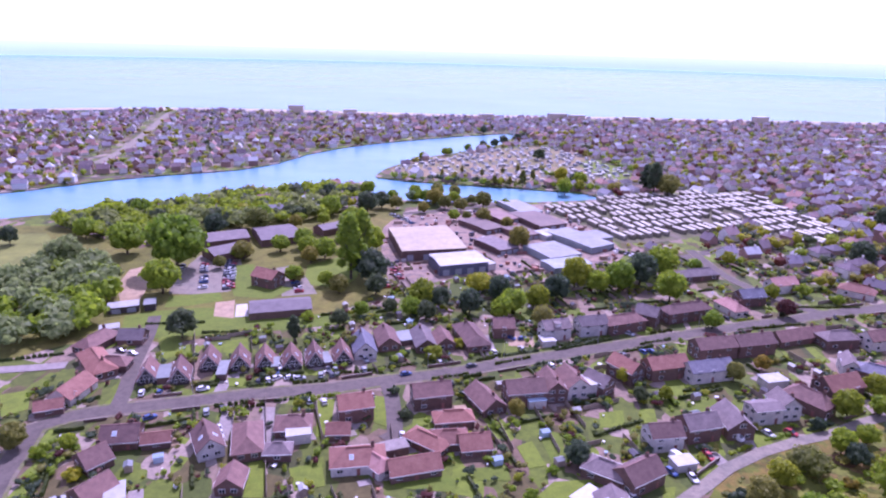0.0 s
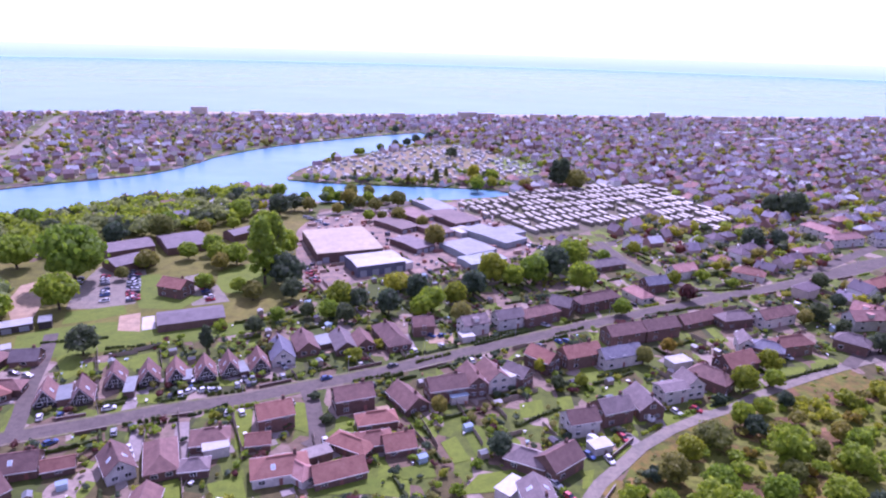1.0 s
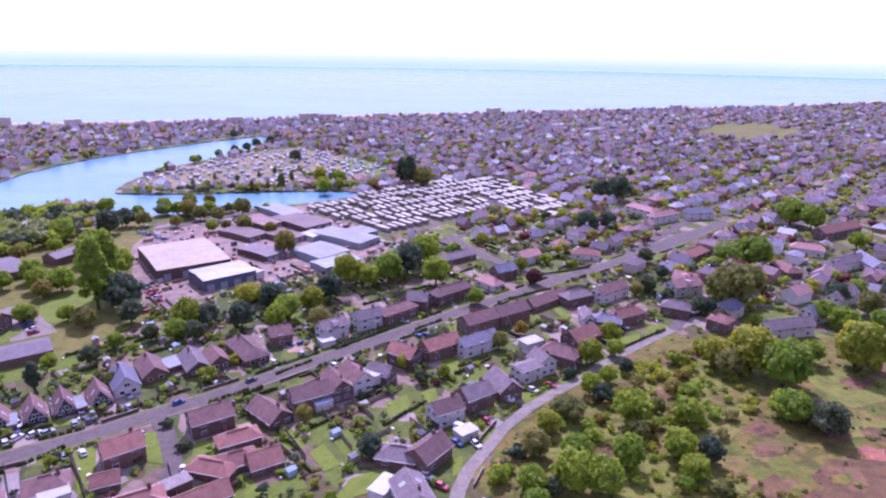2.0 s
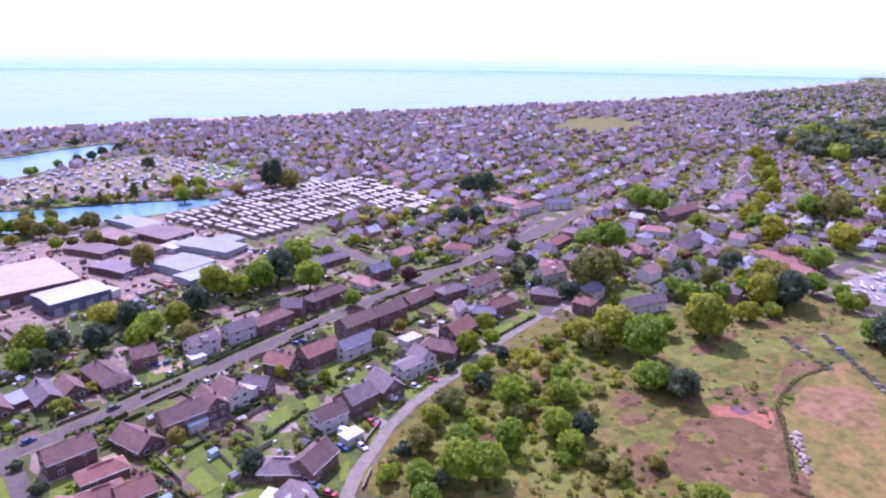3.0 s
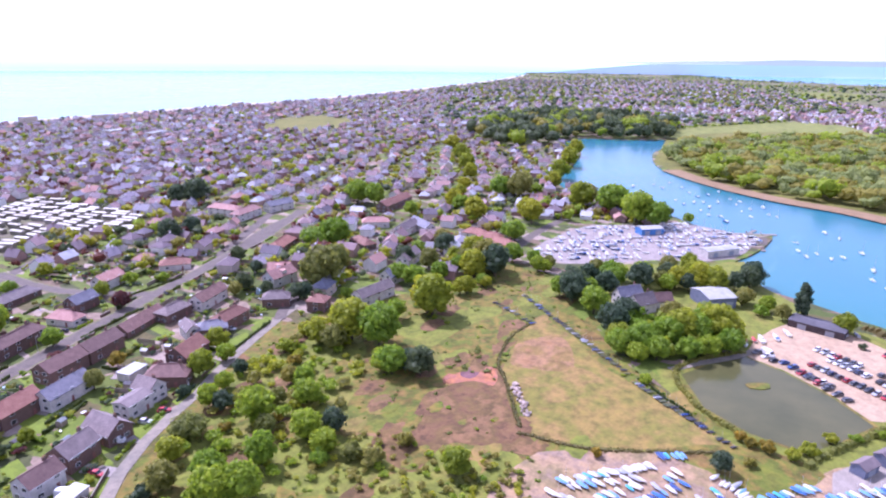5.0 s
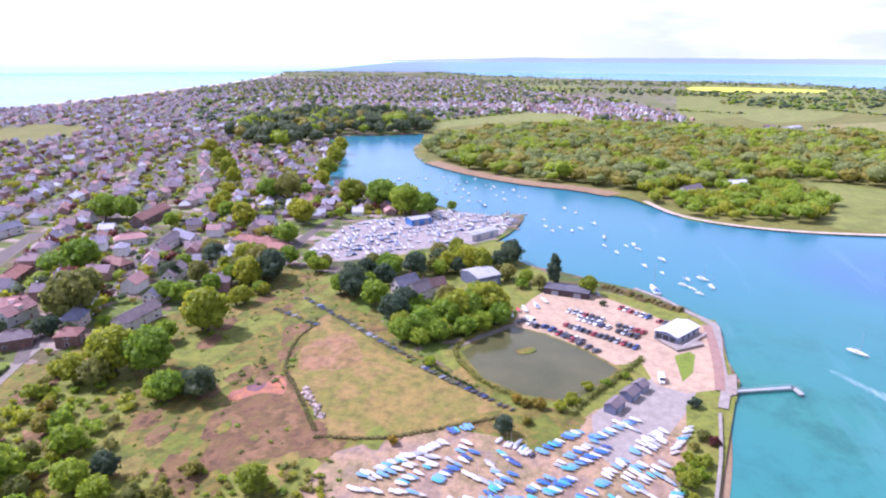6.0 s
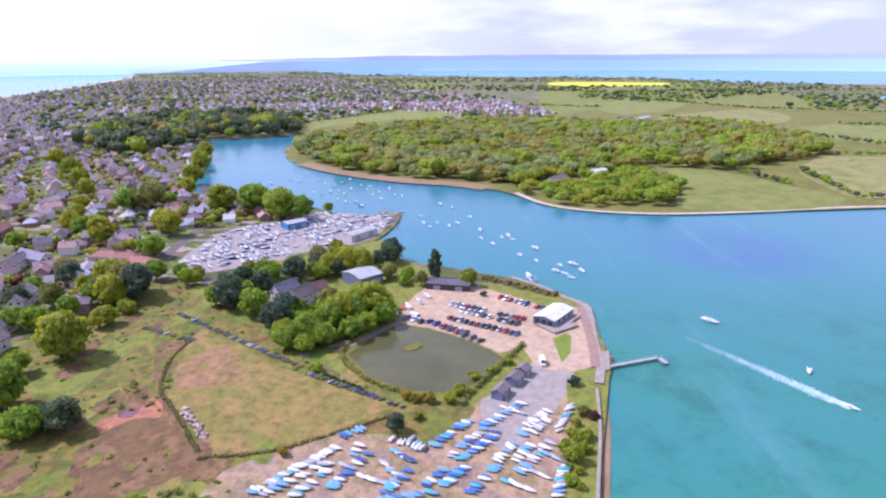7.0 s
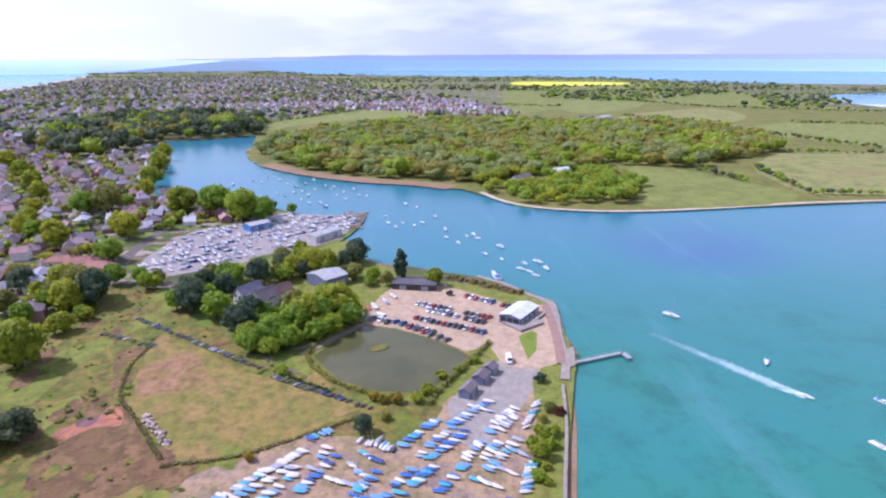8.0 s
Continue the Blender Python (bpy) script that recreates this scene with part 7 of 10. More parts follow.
tree(166.4, 523.4, 2.12, "d", "t", where="growing among houses and gardens")
tree(368.2, 255.7, 1.21, "g", "r", where="growing among houses and gardens")
tree(348.7, 164.2, 1.50, "g", "r", where="growing among houses and gardens")
tree(294.8, 175.7, 1.01, "y", "r", where="growing among houses and gardens")
tree(461.9, 138.0, 2.69, "g", "r", where="standing near the harbour")
tree(435.6, 113.3, 2.69, "g", "r", where="standing near the harbour")
tree(433.7, 99.2, 1.98, "g", "r", where="standing near the harbour")
tree(475.8, 163.2, 2.03, "o", "r", where="standing near the harbour")
tree(456.5, 83.7, 0.90, "g", "r", where="standing near the harbour")
tree(277.5, 98.4, 1.82, "d", "r", where="standing near the harbour")
tree(262.5, 83.4, 1.55, "g", "r", where="standing near the harbour")
tree(258.0, 68.3, 1.51, "d", "r", where="standing near the harbour")
tree(300.4, 86.8, 1.30, "g", "r", where="standing near the harbour")
tree(307.1, 75.3, 1.63, "d", "r", where="standing near the harbour")
tree(340.2, 55.3, 1.27, "y", "w", where="standing near the harbour")
tree(319.8, 43.1, 1.59, "y", "r", where="standing near the harbour")
tree(343.6, 29.0, 1.49, "d", "r", where="standing near the harbour")
tree(229.2, 61.7, 1.27, "g", "r", where="standing near the harbour")
tree(240.1, 55.4, 1.31, "g", "r", where="standing near the harbour")
tree(246.8, 46.8, 1.48, "g", "r", where="standing near the harbour")
tree(253.8, 38.9, 1.61, "g", "r", where="standing near the harbour")
tree(261.2, 31.6, 1.91, "y", "r", where="standing near the harbour")
tree(268.9, 51.0, 1.27, "o", "r", where="standing near the harbour")
tree(251.5, 25.3, 1.24, "g", "r", where="standing near the harbour")
tree(225.8, 53.9, 0.96, "g", "r", where="standing near the harbour")
tree(231.1, 47.8, 1.12, "g", "r", where="standing near the harbour")
tree(237.7, 37.6, 1.14, "g", "r", where="standing near the harbour")
tree(244.8, 31.7, 1.16, "g", "r", where="standing near the harbour")
tree(305.1, 4.4, 1.41, "d", "t", where="standing near the harbour")
tree(299.3, -12.5, 1.08, "y", "r", where="standing near the harbour")
tree(300.3, 11.1, 0.84, "o", "r", where="standing near the harbour")
tree(408.8, 184.5, 1.82, "y", "r", where="standing near the harbour")
tree(407.2, 243.7, 1.65, "y", "r", where="standing near the harbour")
tree(478.0, 220.8, 2.32, "o", "r", where="standing near the harbour")
tree(279.9, 155.4, 1.64, "y", "r", where="standing near the harbour")
tree(287.6, 147.1, 1.72, "d", "r", where="standing near the harbour")
tree(251.0, 145.8, 1.05, "y", "r", where="standing near the harbour")
tree(355.8, 171.3, 1.31, "g", "r", where="standing near the harbour")
tree(303.1, 128.6, 0.98, "g", "r", where="standing near the harbour")
tree(566.5, 223.2, 2.32, "y", "r", where="standing near the harbour")
tree(518.5, 209.5, 1.93, "y", "r", where="standing near the harbour")
tree(639.1, 242.3, 2.34, "y", "r", where="standing near the harbour")
tree(712.4, 263.2, 2.16, "y", "r", where="standing near the harbour")
tree(475.7, 207.1, 1.49, "g", "r", where="standing near the harbour")
tree(313.5, 100.1, 1.11, "o", "r", where="standing near the harbour")
tree(309.9, 62.7, 1.07, "g", "r", where="standing near the harbour")
tree(309.2, 28.9, 0.86, "o", "r", where="standing near the harbour")
tree(301.6, 19.9, 2.00, "g", "b", where="standing near the harbour")
tree(329.9, 54.9, 0.99, "g", "r", where="standing near the harbour")
# trees in the west
tree(-132.1, 303.7, 3.40, "g", "r", where="growing among houses and gardens")
tree(-168.1, 326.0, 2.22, "g", "r", where="growing among houses and gardens")
tree(-126.1, 271.4, 2.02, "g", "r", where="growing among houses and gardens")
tree(-186.5, 300.4, 2.14, "s", "r", where="growing among houses and gardens")
tree(-44.6, 297.1, 2.85, "g", "t", where="growing among houses and gardens")
tree(-34.8, 294.5, 2.12, "d", "r", where="growing among houses and gardens")
tree(-41.3, 313.5, 2.80, "g", "t", where="growing among houses and gardens")
tree(-62.7, 326.9, 1.51, "g", "r", where="growing among houses and gardens")
tree(-72.8, 331.9, 1.34, "g", "r", where="growing among houses and gardens")
tree(-99.8, 226.8, 1.41, "d", "r", where="growing among houses and gardens")
tree(-56.2, 226.1, 0.97, "d", "t", where="growing among houses and gardens")
tree(-52.1, 427.2, 1.83, "d", "r", where="growing among houses and gardens")
tree(-43.7, 443.1, 1.55, "d", "r", where="growing among houses and gardens")
tree(-21.7, 476.5, 1.20, "g", "r", where="growing among houses and gardens")
tree(-4.9, 490.3, 1.23, "o", "r", where="growing among houses and gardens")
tree(8.2, 484.1, 1.12, "o", "r", where="growing among houses and gardens")
tree(169.4, 511.6, 2.40, "d", "t", where="growing among houses and gardens")
tree(96.5, 506.1, 1.48, "g", "r", where="growing among houses and gardens")
tree(112.8, 544.0, 1.28, "d", "r", where="growing among houses and gardens")
tree(-238.0, 336.8, 1.20, "d", "r", where="growing among houses and gardens")
tree(-105.1, 322.7, 1.34, "o", "r", where="growing among houses and gardens")
tree(-47.1, 277.1, 1.13, "o", "r", where="growing among houses and gardens")
tree(-71.2, 291.5, 1.08, "g", "r", where="growing among houses and gardens")
tree(-30.2, 277.0, 1.23, "d", "r", where="growing among houses and gardens")
tree(-75.9, 419.9, 1.65, "g", "r", where="growing among houses and gardens")
tree(-113.1, 377.7, 1.69, "o", "r", where="growing among houses and gardens")
tree(-55.2, 246.4, 1.49, "g", "b", where="growing among houses and gardens")
tree(-203.6, 351.0, 1.58, "g", "r", where="growing among houses and gardens")
tree(-55.1, 368.2, 1.82, "g", "r", where="growing among houses and gardens")
tree(-38.9, 343.2, 1.63, "g", "r", where="growing among houses and gardens")
tree(-134.7, 365.4, 1.52, "d", "r", where="growing among houses and gardens")
tree(-194.0, 400.4, 1.55, "g", "r", where="growing among houses and gardens")
tree(-117.8, 153.3, 0.93, "o", "r", where="growing among houses and gardens")
tree(-108.6, 150.3, 1.34, "g", "b", where="growing among houses and gardens")
tree(-94.4, 141.3, 1.26, "y", "b", where="growing among houses and gardens")
tree(-102.7, 153.8, 0.60, "g", "r", where="growing among houses and gardens")
tree(-41.3, 241.0, 0.90, "d", "r", where="growing among houses and gardens")
tree(-33.6, 252.0, 0.78, "g", "r", where="growing among houses and gardens")
tree(-21.9, 255.9, 0.78, "d", "r", where="growing among houses and gardens")
# trees between the lodges and along the lagoon
tree(-112.4, 307.5, 0.80, "o", "r", where="growing between the lodges")
tree(-107.5, 322.0, 0.90, "g", "r", where="growing between the lodges")
tree(-89.2, 337.4, 1.20, "g", "r", where="growing between the lodges")
tree(-78.0, 345.6, 1.30, "g", "r", where="growing between the lodges")
tree(-69.2, 320.1, 1.10, "o", "r", where="growing between the lodges")
tree(-91.9, 385.7, 1.00, "o", "r", where="growing between the lodges")
tree(-76.2, 396.5, 1.00, "g", "r", where="growing between the lodges")
tree(-84.4, 463.9, 1.40, "d", "r", where="growing between the lodges")
tree(-58.7, 487.1, 1.40, "g", "r", where="growing between the lodges")
tree(-33.2, 440.5, 1.20, "o", "r", where="growing between the lodges")
tree(-53.7, 440.9, 1.00, "o", "r", where="growing between the lodges")
tree(-20.3, 465.8, 0.90, "g", "r", where="growing between the lodges")
tree(-55.0, 287.4, 0.90, "g", "r", where="growing between the lodges")
tree(-69.4, 291.5, 0.80, "o", "r", where="growing between the lodges")
tree(-53.9, 344.5, 1.40, "g", "r", where="growing between the lodges")
tree(-132.8, 392.7, 1.10, "o", "r", where="growing between the lodges")
tree(-115.3, 397.7, 1.30, "g", "r", where="growing between the lodges")
tree(-58.7, 401.8, 1.20, "g", "r", where="growing between the lodges")
tree(-23.9, 466.3, 1.03, "s", "r", where="growing on the lagoon shore")
tree(-13.0, 466.3, 1.15, "g", "r", where="growing on the lagoon shore")
tree(7.2, 464.7, 1.15, "g", "r", where="growing on the lagoon shore")
tree(65.4, 529.6, 1.26, "o", "t", where="growing on the lagoon shore")
tree(42.2, 533.7, 0.80, "o", "t", where="growing on the lagoon shore")
tree(54.9, 531.6, 0.80, "o", "t", where="growing on the lagoon shore")
tree(77.6, 557.8, 0.92, "o", "t", where="growing on the lagoon shore")
tree(-2.2, 557.2, 0.69, "o", "t", where="growing on the lagoon shore")
tree(15.9, 580.8, 0.69, "o", "t", where="growing on the lagoon shore")
tree(33.6, 569.0, 0.69, "o", "t", where="growing on the lagoon shore")
tree(52.8, 581.3, 0.69, "o", "t", where="growing on the lagoon shore")
tree(68.1, 594.2, 0.80, "o", "t", where="growing on the lagoon shore")
tree(-22.3, 651.0, 1.03, "g", "r", where="growing on the lagoon shore")
tree(0.4, 682.7, 1.03, "g", "r", where="growing on the lagoon shore")
tree(25.2, 711.8, 1.03, "g", "r", where="growing on the lagoon shore")
tree(43.0, 733.0, 1.15, "d", "r", where="growing on the lagoon shore")
tree(70.2, 779.4, 1.38, "d", "r", where="growing on the lagoon shore")
tree(100.1, 823.7, 1.15, "d", "r", where="growing on the lagoon shore")
tree(97.5, 666.8, 1.61, "d", "r", where="growing on the lagoon shore")
tree(102.6, 557.9, 1.49, "y", "r", where="growing on the lagoon shore")
tree(114.2, 535.7, 1.49, "g", "r", where="growing on the lagoon shore")
# trees in the works yard
tree(-6.5, 455.4, 1.50, "o", "r", where="growing between the workshops")
tree(0.8, 446.4, 1.20, "o", "r", where="growing between the workshops")
tree(7.0, 413.5, 1.00, "g", "r", where="growing between the workshops")
tree(15.6, 416.6, 0.80, "o", "r", where="growing between the workshops")
tree(28.4, 451.2, 1.50, "o", "r", where="growing between the workshops")
tree(26.8, 413.0, 1.20, "o", "r", where="growing between the workshops")
tree(40.9, 396.8, 1.00, "o", "r", where="growing between the workshops")
tree(43.6, 354.7, 1.50, "o", "r", where="growing between the workshops")
tree(12.0, 440.0, 1.20, "o", "r", where="growing between the workshops")
tree(-14.0, 432.0, 1.00, "o", "r", where="growing between the workshops")
tree(20.6, 462.0, 0.80, "o", "r", where="growing between the workshops")
# trees behind the houses of the road
tree(64.4, 292.3, 1.84, "y", "r", where="growing among houses and gardens")
tree(52.8, 276.0, 1.58, "d", "r", where="growing among houses and gardens")
tree(74.5, 287.1, 1.36, "g", "r", where="growing among houses and gardens")
tree(85.5, 290.6, 1.68, "g", "r", where="growing among houses and gardens")
tree(97.7, 298.5, 1.92, "d", "r", where="growing among houses and gardens")
tree(110.6, 309.7, 2.01, "g", "r", where="growing among houses and gardens")
tree(105.8, 278.4, 1.66, "g", "r", where="growing among houses and gardens")
tree(132.3, 318.9, 0.88, "g", "r", where="growing among houses and gardens")
tree(18.1, 286.0, 1.34, "y", "w", where="growing among houses and gardens")
tree(26.4, 272.6, 1.38, "d", "r", where="growing among houses and gardens")
tree(12.4, 257.1, 1.31, "d", "r", where="growing among houses and gardens")
tree(31.1, 259.7, 1.48, "g", "r", where="growing among houses and gardens")
tree(43.1, 265.2, 1.25, "y", "r", where="growing among houses and gardens")
tree(42.4, 246.4, 1.17, "o", "r", where="growing among houses and gardens")
tree(26.1, 252.6, 1.19, "g", "r", where="growing among houses and gardens")
tree(-8.3, 265.4, 1.50, "y", "r", where="growing among houses and gardens")
tree(-0.9, 264.0, 1.23, "d", "r", where="growing among houses and gardens")
tree(-6.1, 250.2, 1.07, "d", "r", where="growing among houses and gardens")
tree(-12.8, 253.2, 1.03, "g", "r", where="growing among houses and gardens")
tree(156.8, 336.1, 0.94, "y", "r", where="growing among houses and gardens")
tree(156.0, 284.4, 0.90, "y", "r", where="growing among houses and gardens")
tree(152.5, 264.1, 0.97, "r", "r", where="growing among houses and gardens")
tree(114.1, 248.8, 0.99, "g", "r", where="growing among houses and gardens")
tree(203.1, 205.9, 1.04, "d", "r", where="growing among houses and gardens")
tree(148.2, 194.9, 1.05, "y", "r", where="growing among houses and gardens")
tree(130.8, 181.2, 1.11, "y", "r", where="growing among houses and gardens")
tree(142.9, 183.4, 0.87, "g", "r", where="growing among houses and gardens")
tree(274.3, 259.3, 1.71, "g", "w", where="growing among houses and gardens")
tree(221.8, 206.9, 2.46, "o", "r", where="growing among houses and gardens")
tree(248.0, 219.4, 1.63, "o", "r", where="growing among houses and gardens")
tree(-2.3, 214.4, 2.20, "y", "b", where="growing among houses and gardens")
tree(-10.3, 174.8, 1.20, "d", "b", where="growing among houses and gardens")
tree(66.3, 188.0, 0.60, "d", "r", where="growing among houses and gardens")
tree(39.0, 153.8, 0.90, "d", "r", where="growing among houses and gardens")
tree(-32.4, 220.9, 0.61, "o", "r", where="growing among houses and gardens")
tree(63.9, 200.3, 0.62, "y", "r", where="growing among houses and gardens")
tree(75.2, 189.7, 0.56, "y", "r", where="growing among houses and gardens")
tree(104.1, 203.7, 0.85, "o", "r", where="growing among houses and gardens")
tree(118.0, 212.4, 0.75, "z", "r", where="growing among houses and gardens")
tree(-14.9, 189.0, 1.09, "d", "b", where="growing among houses and gardens")
tree(-22.2, 173.2, 1.03, "d", "b", where="growing among houses and gardens")
tree(109.1, 236.6, 1.41, "r", "b", where="growing among houses and gardens")
tree(198.5, 236.2, 1.10, "d", "r", where="growing among houses and gardens")
tree(219.7, 250.9, 0.86, "d", "r", where="growing among houses and gardens")
tree(191.0, 233.9, 0.84, "o", "r", where="growing among houses and gardens")
tree(31.5, 149.0, 0.94, "g", "b", where="growing among houses and gardens")
tree(13.0, 158.4, 0.96, "g", "b", where="growing among houses and gardens")
tree(24.6, 176.9, 0.67, "o", "r", where="growing among houses and gardens")
tree(24.7, 138.1, 1.11, "g", "b", where="growing among houses and gardens")
tree(7.0, 224.5, 1.45, "y", "b", where="growing among houses and gardens")
tree(82.5, 219.3, 1.29, "d", "b", where="growing among houses and gardens")
tree(185.1, 280.7, 1.91, "g", "b", where="growing among houses and gardens")
tree(174.7, 291.5, 2.08, "g", "b", where="growing among houses and gardens")
tree(250.0, 342.1, 1.48, "d", "r", where="growing among houses and gardens")
tree(200.0, 222.5, 0.78, "d", "r", where="growing among houses and gardens")
tree(224.5, 219.8, 0.87, "g", "r", where="growing among houses and gardens")
tree(218.8, 189.2, 1.93, "g", "b", where="growing among houses and gardens")
tree(226.9, 273.3, 1.05, "d", "r", where="growing among houses and gardens")
tree(232.3, 340.0, 1.76, "d", "r", where="growing among houses and gardens")
tree(277.4, 92.4, 1.29, "g", "r", where="standing near the harbour")
tree(289.8, 86.6, 1.32, "d", "r", where="standing near the harbour")
tree(335.6, 44.9, 1.13, "y", "r", where="standing near the harbour")
tree(334.9, 68.8, 1.21, "o", "r", where="standing near the harbour")
tree(318.8, 77.6, 1.30, "g", "r", where="standing near the harbour")
tree(311.9, 87.7, 1.15, "g", "r", where="standing near the harbour")
tree(314.0, 27.8, 0.94, "o", "r", where="standing near the harbour")
tree(308.6, 18.2, 0.86, "g", "r", where="standing near the harbour")
tree(287.5, 103.4, 1.40, "d", "r", where="standing near the harbour")
tree(275.4, 104.8, 1.18, "g", "r", where="standing near the harbour")
tree(303.8, 124.5, 0.84, "g", "r", where="standing near the harbour")
tree(316.0, 54.2, 1.14, "d", "r", where="standing near the harbour")
tree(330.6, 35.1, 1.12, "d", "r", where="standing near the harbour")
tree(293.2, 148.8, 1.62, "o", "r", where="standing near the harbour")
tree(277.6, 162.8, 1.08, "g", "r", where="standing near the harbour")
tree(294.0, 199.0, 1.05, "g", "r", where="standing near the harbour")
tree(263.3, 165.3, 1.11, "g", "r", where="standing near the harbour")
tree(249.5, 181.1, 1.23, "g", "r", where="standing near the harbour")
tree(209.4, 153.5, 1.05, "g", "r", where="standing near the harbour")
tree(97.0, 521.9, 1.27, "y", "r", where="growing on the lagoon shore")
tree(110.7, 518.5, 1.19, "y", "r", where="growing on the lagoon shore")
tree(135.3, 505.9, 1.31, "o", "r", where="growing on the lagoon shore")
tree(-6.7, 465.2, 1.12, "s", "r", where="growing on the lagoon shore")
tree(-38.1, 470.6, 0.97, "g", "r", where="growing on the lagoon shore")
tree(51.2, 870.5, 1.22, "d", "r", where="growing on the lagoon shore")
tree(57.4, 752.6, 1.21, "d", "r", where="growing on the lagoon shore")
tree(89.1, 800.4, 1.38, "d", "r", where="growing on the lagoon shore")
tree(4.6, 687.2, 0.94, "g", "r", where="growing on the lagoon shore")
tree(270.9, 96.4, 1.72, "d", "r", where="standing near the harbour")
tree(246.2, 69.4, 1.71, "d", "r", where="standing near the harbour")
tree(310.9, 91.7, 1.28, "g", "r", where="standing near the harbour")
tree(297.7, 98.5, 1.24, "d", "r", where="standing near the harbour")
tree(327.1, 67.1, 1.19, "d", "r", where="standing near the harbour")
tree(347.0, 60.6, 1.18, "y", "r", where="standing near the harbour")
tree(320.3, 50.0, 1.60, "y", "r", where="standing near the harbour")
tree(317.8, 60.6, 1.28, "y", "r", where="standing near the harbour")
tree(313.5, 66.3, 1.08, "o", "r", where="standing near the harbour")
tree(335.8, 29.4, 1.49, "d", "r", where="standing near the harbour")
tree(251.4, 42.9, 1.76, "y", "r", where="standing near the harbour")
tree(233.8, 54.6, 1.43, "g", "r", where="standing near the harbour")
tree(235.9, 63.4, 1.25, "y", "r", where="standing near the harbour")
tree(288.8, 152.7, 1.93, "o", "r", where="standing near the harbour")
tree(275.2, 151.8, 1.74, "y", "r", where="standing near the harbour")
tree(303.9, 187.3, 1.57, "d", "r", where="standing near the harbour")
tree(267.0, 142.4, 0.79, "g", "r", where="standing near the harbour")
tree(310.9, 147.0, 1.35, "g", "r", where="standing near the harbour")
tree(457.9, 163.2, 2.34, "y", "r", where="standing near the harbour")
tree(453.7, 137.6, 2.73, "g", "r", where="standing near the harbour")
tree(440.1, 106.9, 1.75, "d", "r", where="standing near the harbour")
tree(247.5, 170.3, 1.38, "g", "r", where="standing near the harbour")
tree(274.9, 194.8, 1.33, "d", "r", where="standing near the harbour")
tree(275.0, 179.4, 1.30, "o", "r", where="standing near the harbour")
tree(312.2, 134.7, 1.01, "g", "r", where="standing near the harbour")
tree(311.4, 125.8, 0.93, "o", "r", where="standing near the harbour")
# hedges and fences
def near_road(x, y, gap):
    for line in ROAD_LINES:
        for (ax, ay), (bx, by) in zip(line, line[1:]):
            dx, dy = bx - ax, by - ay
            t = max(0, min(1, ((x - ax) * dx + (y - ay) * dy) / (dx * dx + dy * dy)))
            if (ax + t * dx - x) ** 2 + (ay + t * dy - y) ** 2 < gap * gap:
                return True
    return False


hedge([(-63.3, 177.2), (-55.9, 179.7)])
hedge([(-51.9, 181.8), (-42.0, 186.6)])
hedge([(-24.7, 204.4), (-9.2, 209.8)])
hedge([(-36.7, 201.4), (-23.7, 203.4)])
hedge([(-1.8, 199.4), (9.7, 202.9)])
hedge([(17.8, 216.3), (32.2, 221.8)])
hedge([(44.7, 224.2), (68.3, 235.1)])
hedge([(79.5, 231.6), (92.4, 236.6)])
hedge([(83.9, 195.4), (96.8, 199.5)])
hedge([(80.9, 190.5), (96.9, 197.2)])
hedge([(-92.4, 226.9), (-74.4, 231.4)])
hedge([(47.7, 167.4), (63.4, 175.9)])
hedge([(150.5, 188.1), (177.0, 196.5)])
hedge([(124.9, 247.4), (155.0, 255.6)])
hedge([(159.3, 274.7), (192.9, 276.8)])
hedge([(178.8, 298.3), (246.1, 317.8)])
hedge([(-116.9, 175.1), (-108.6, 181.2)])
hedge([(-93.3, 231.2), (-80.5, 233.1)])
hedge([(-118.5, 237.7), (-96.8, 240.8)])
hedge([(-155.2, 203.7), (-136.9, 210.1)])
hedge([(211.8, 48.8), (197.1, 28.4)])
hedge([(20.8, 211.5), (33.5, 217.3)])
hedge([(45.1, 228.4), (68.0, 237.1)])
fence([(-65.2, 181.0), (-59.1, 160.3)])
fence([(-56.3, 185.0), (-48.0, 155.3)])
fence([(-41.5, 186.5), (-32.2, 158.7)])
fence([(-48.3, 155.3), (-42.8, 136.0)])
fence([(-40.2, 185.2), (-32.4, 157.4)])
fence([(-14.2, 169.0), (-10.5, 145.5)])
fence([(30.7, 181.3), (35.0, 158.1)])
fence([(17.5, 177.3), (21.8, 158.2)])
fence([(41.1, 186.3), (45.1, 171.3)])
fence([(-96.6, 231.0), (-84.7, 199.4)])
fence([(67.8, 156.7), (70.2, 147.4)])
fence([(-0.3, 222.5), (5.3, 210.1)])
fence([(12.7, 232.0), (16.6, 214.3)])
fence([(-94.6, 223.4), (-82.7, 193.1)])
fence([(-73.8, 229.1), (-69.0, 214.0)])
hedge([(256.6, 21.0), (243.9, 31.7), (225.6, 39.5), (206.0, 29.5), (193.1, 12.7)], 2.2, 1.8, LEAF["o"], "rough scrub bank round the pond", "scrub_bank")
hedge([(186.4, -5.2), (200.6, -12.5), (215.4, -21.7), (231.2, -30.9)], 2.6, 2.2, LEAF["o"], "rough scrub bank round the pond", "scrub_bank")
hedge([(309.3, -20.6), (302.7, -31.0), (293.2, -42.5), (284.2, -52.8)], 6.5, 2.3, STRAW, "brown scrub along the sea wall", "scrub_bank")
hedge([(158.2, 70.5), (161.3, 50.3), (171.3, 32.2), (180.8, 15.7)], 1.6, 0.9, STRAW, "rough hedge along the field edge", "field_hedge")
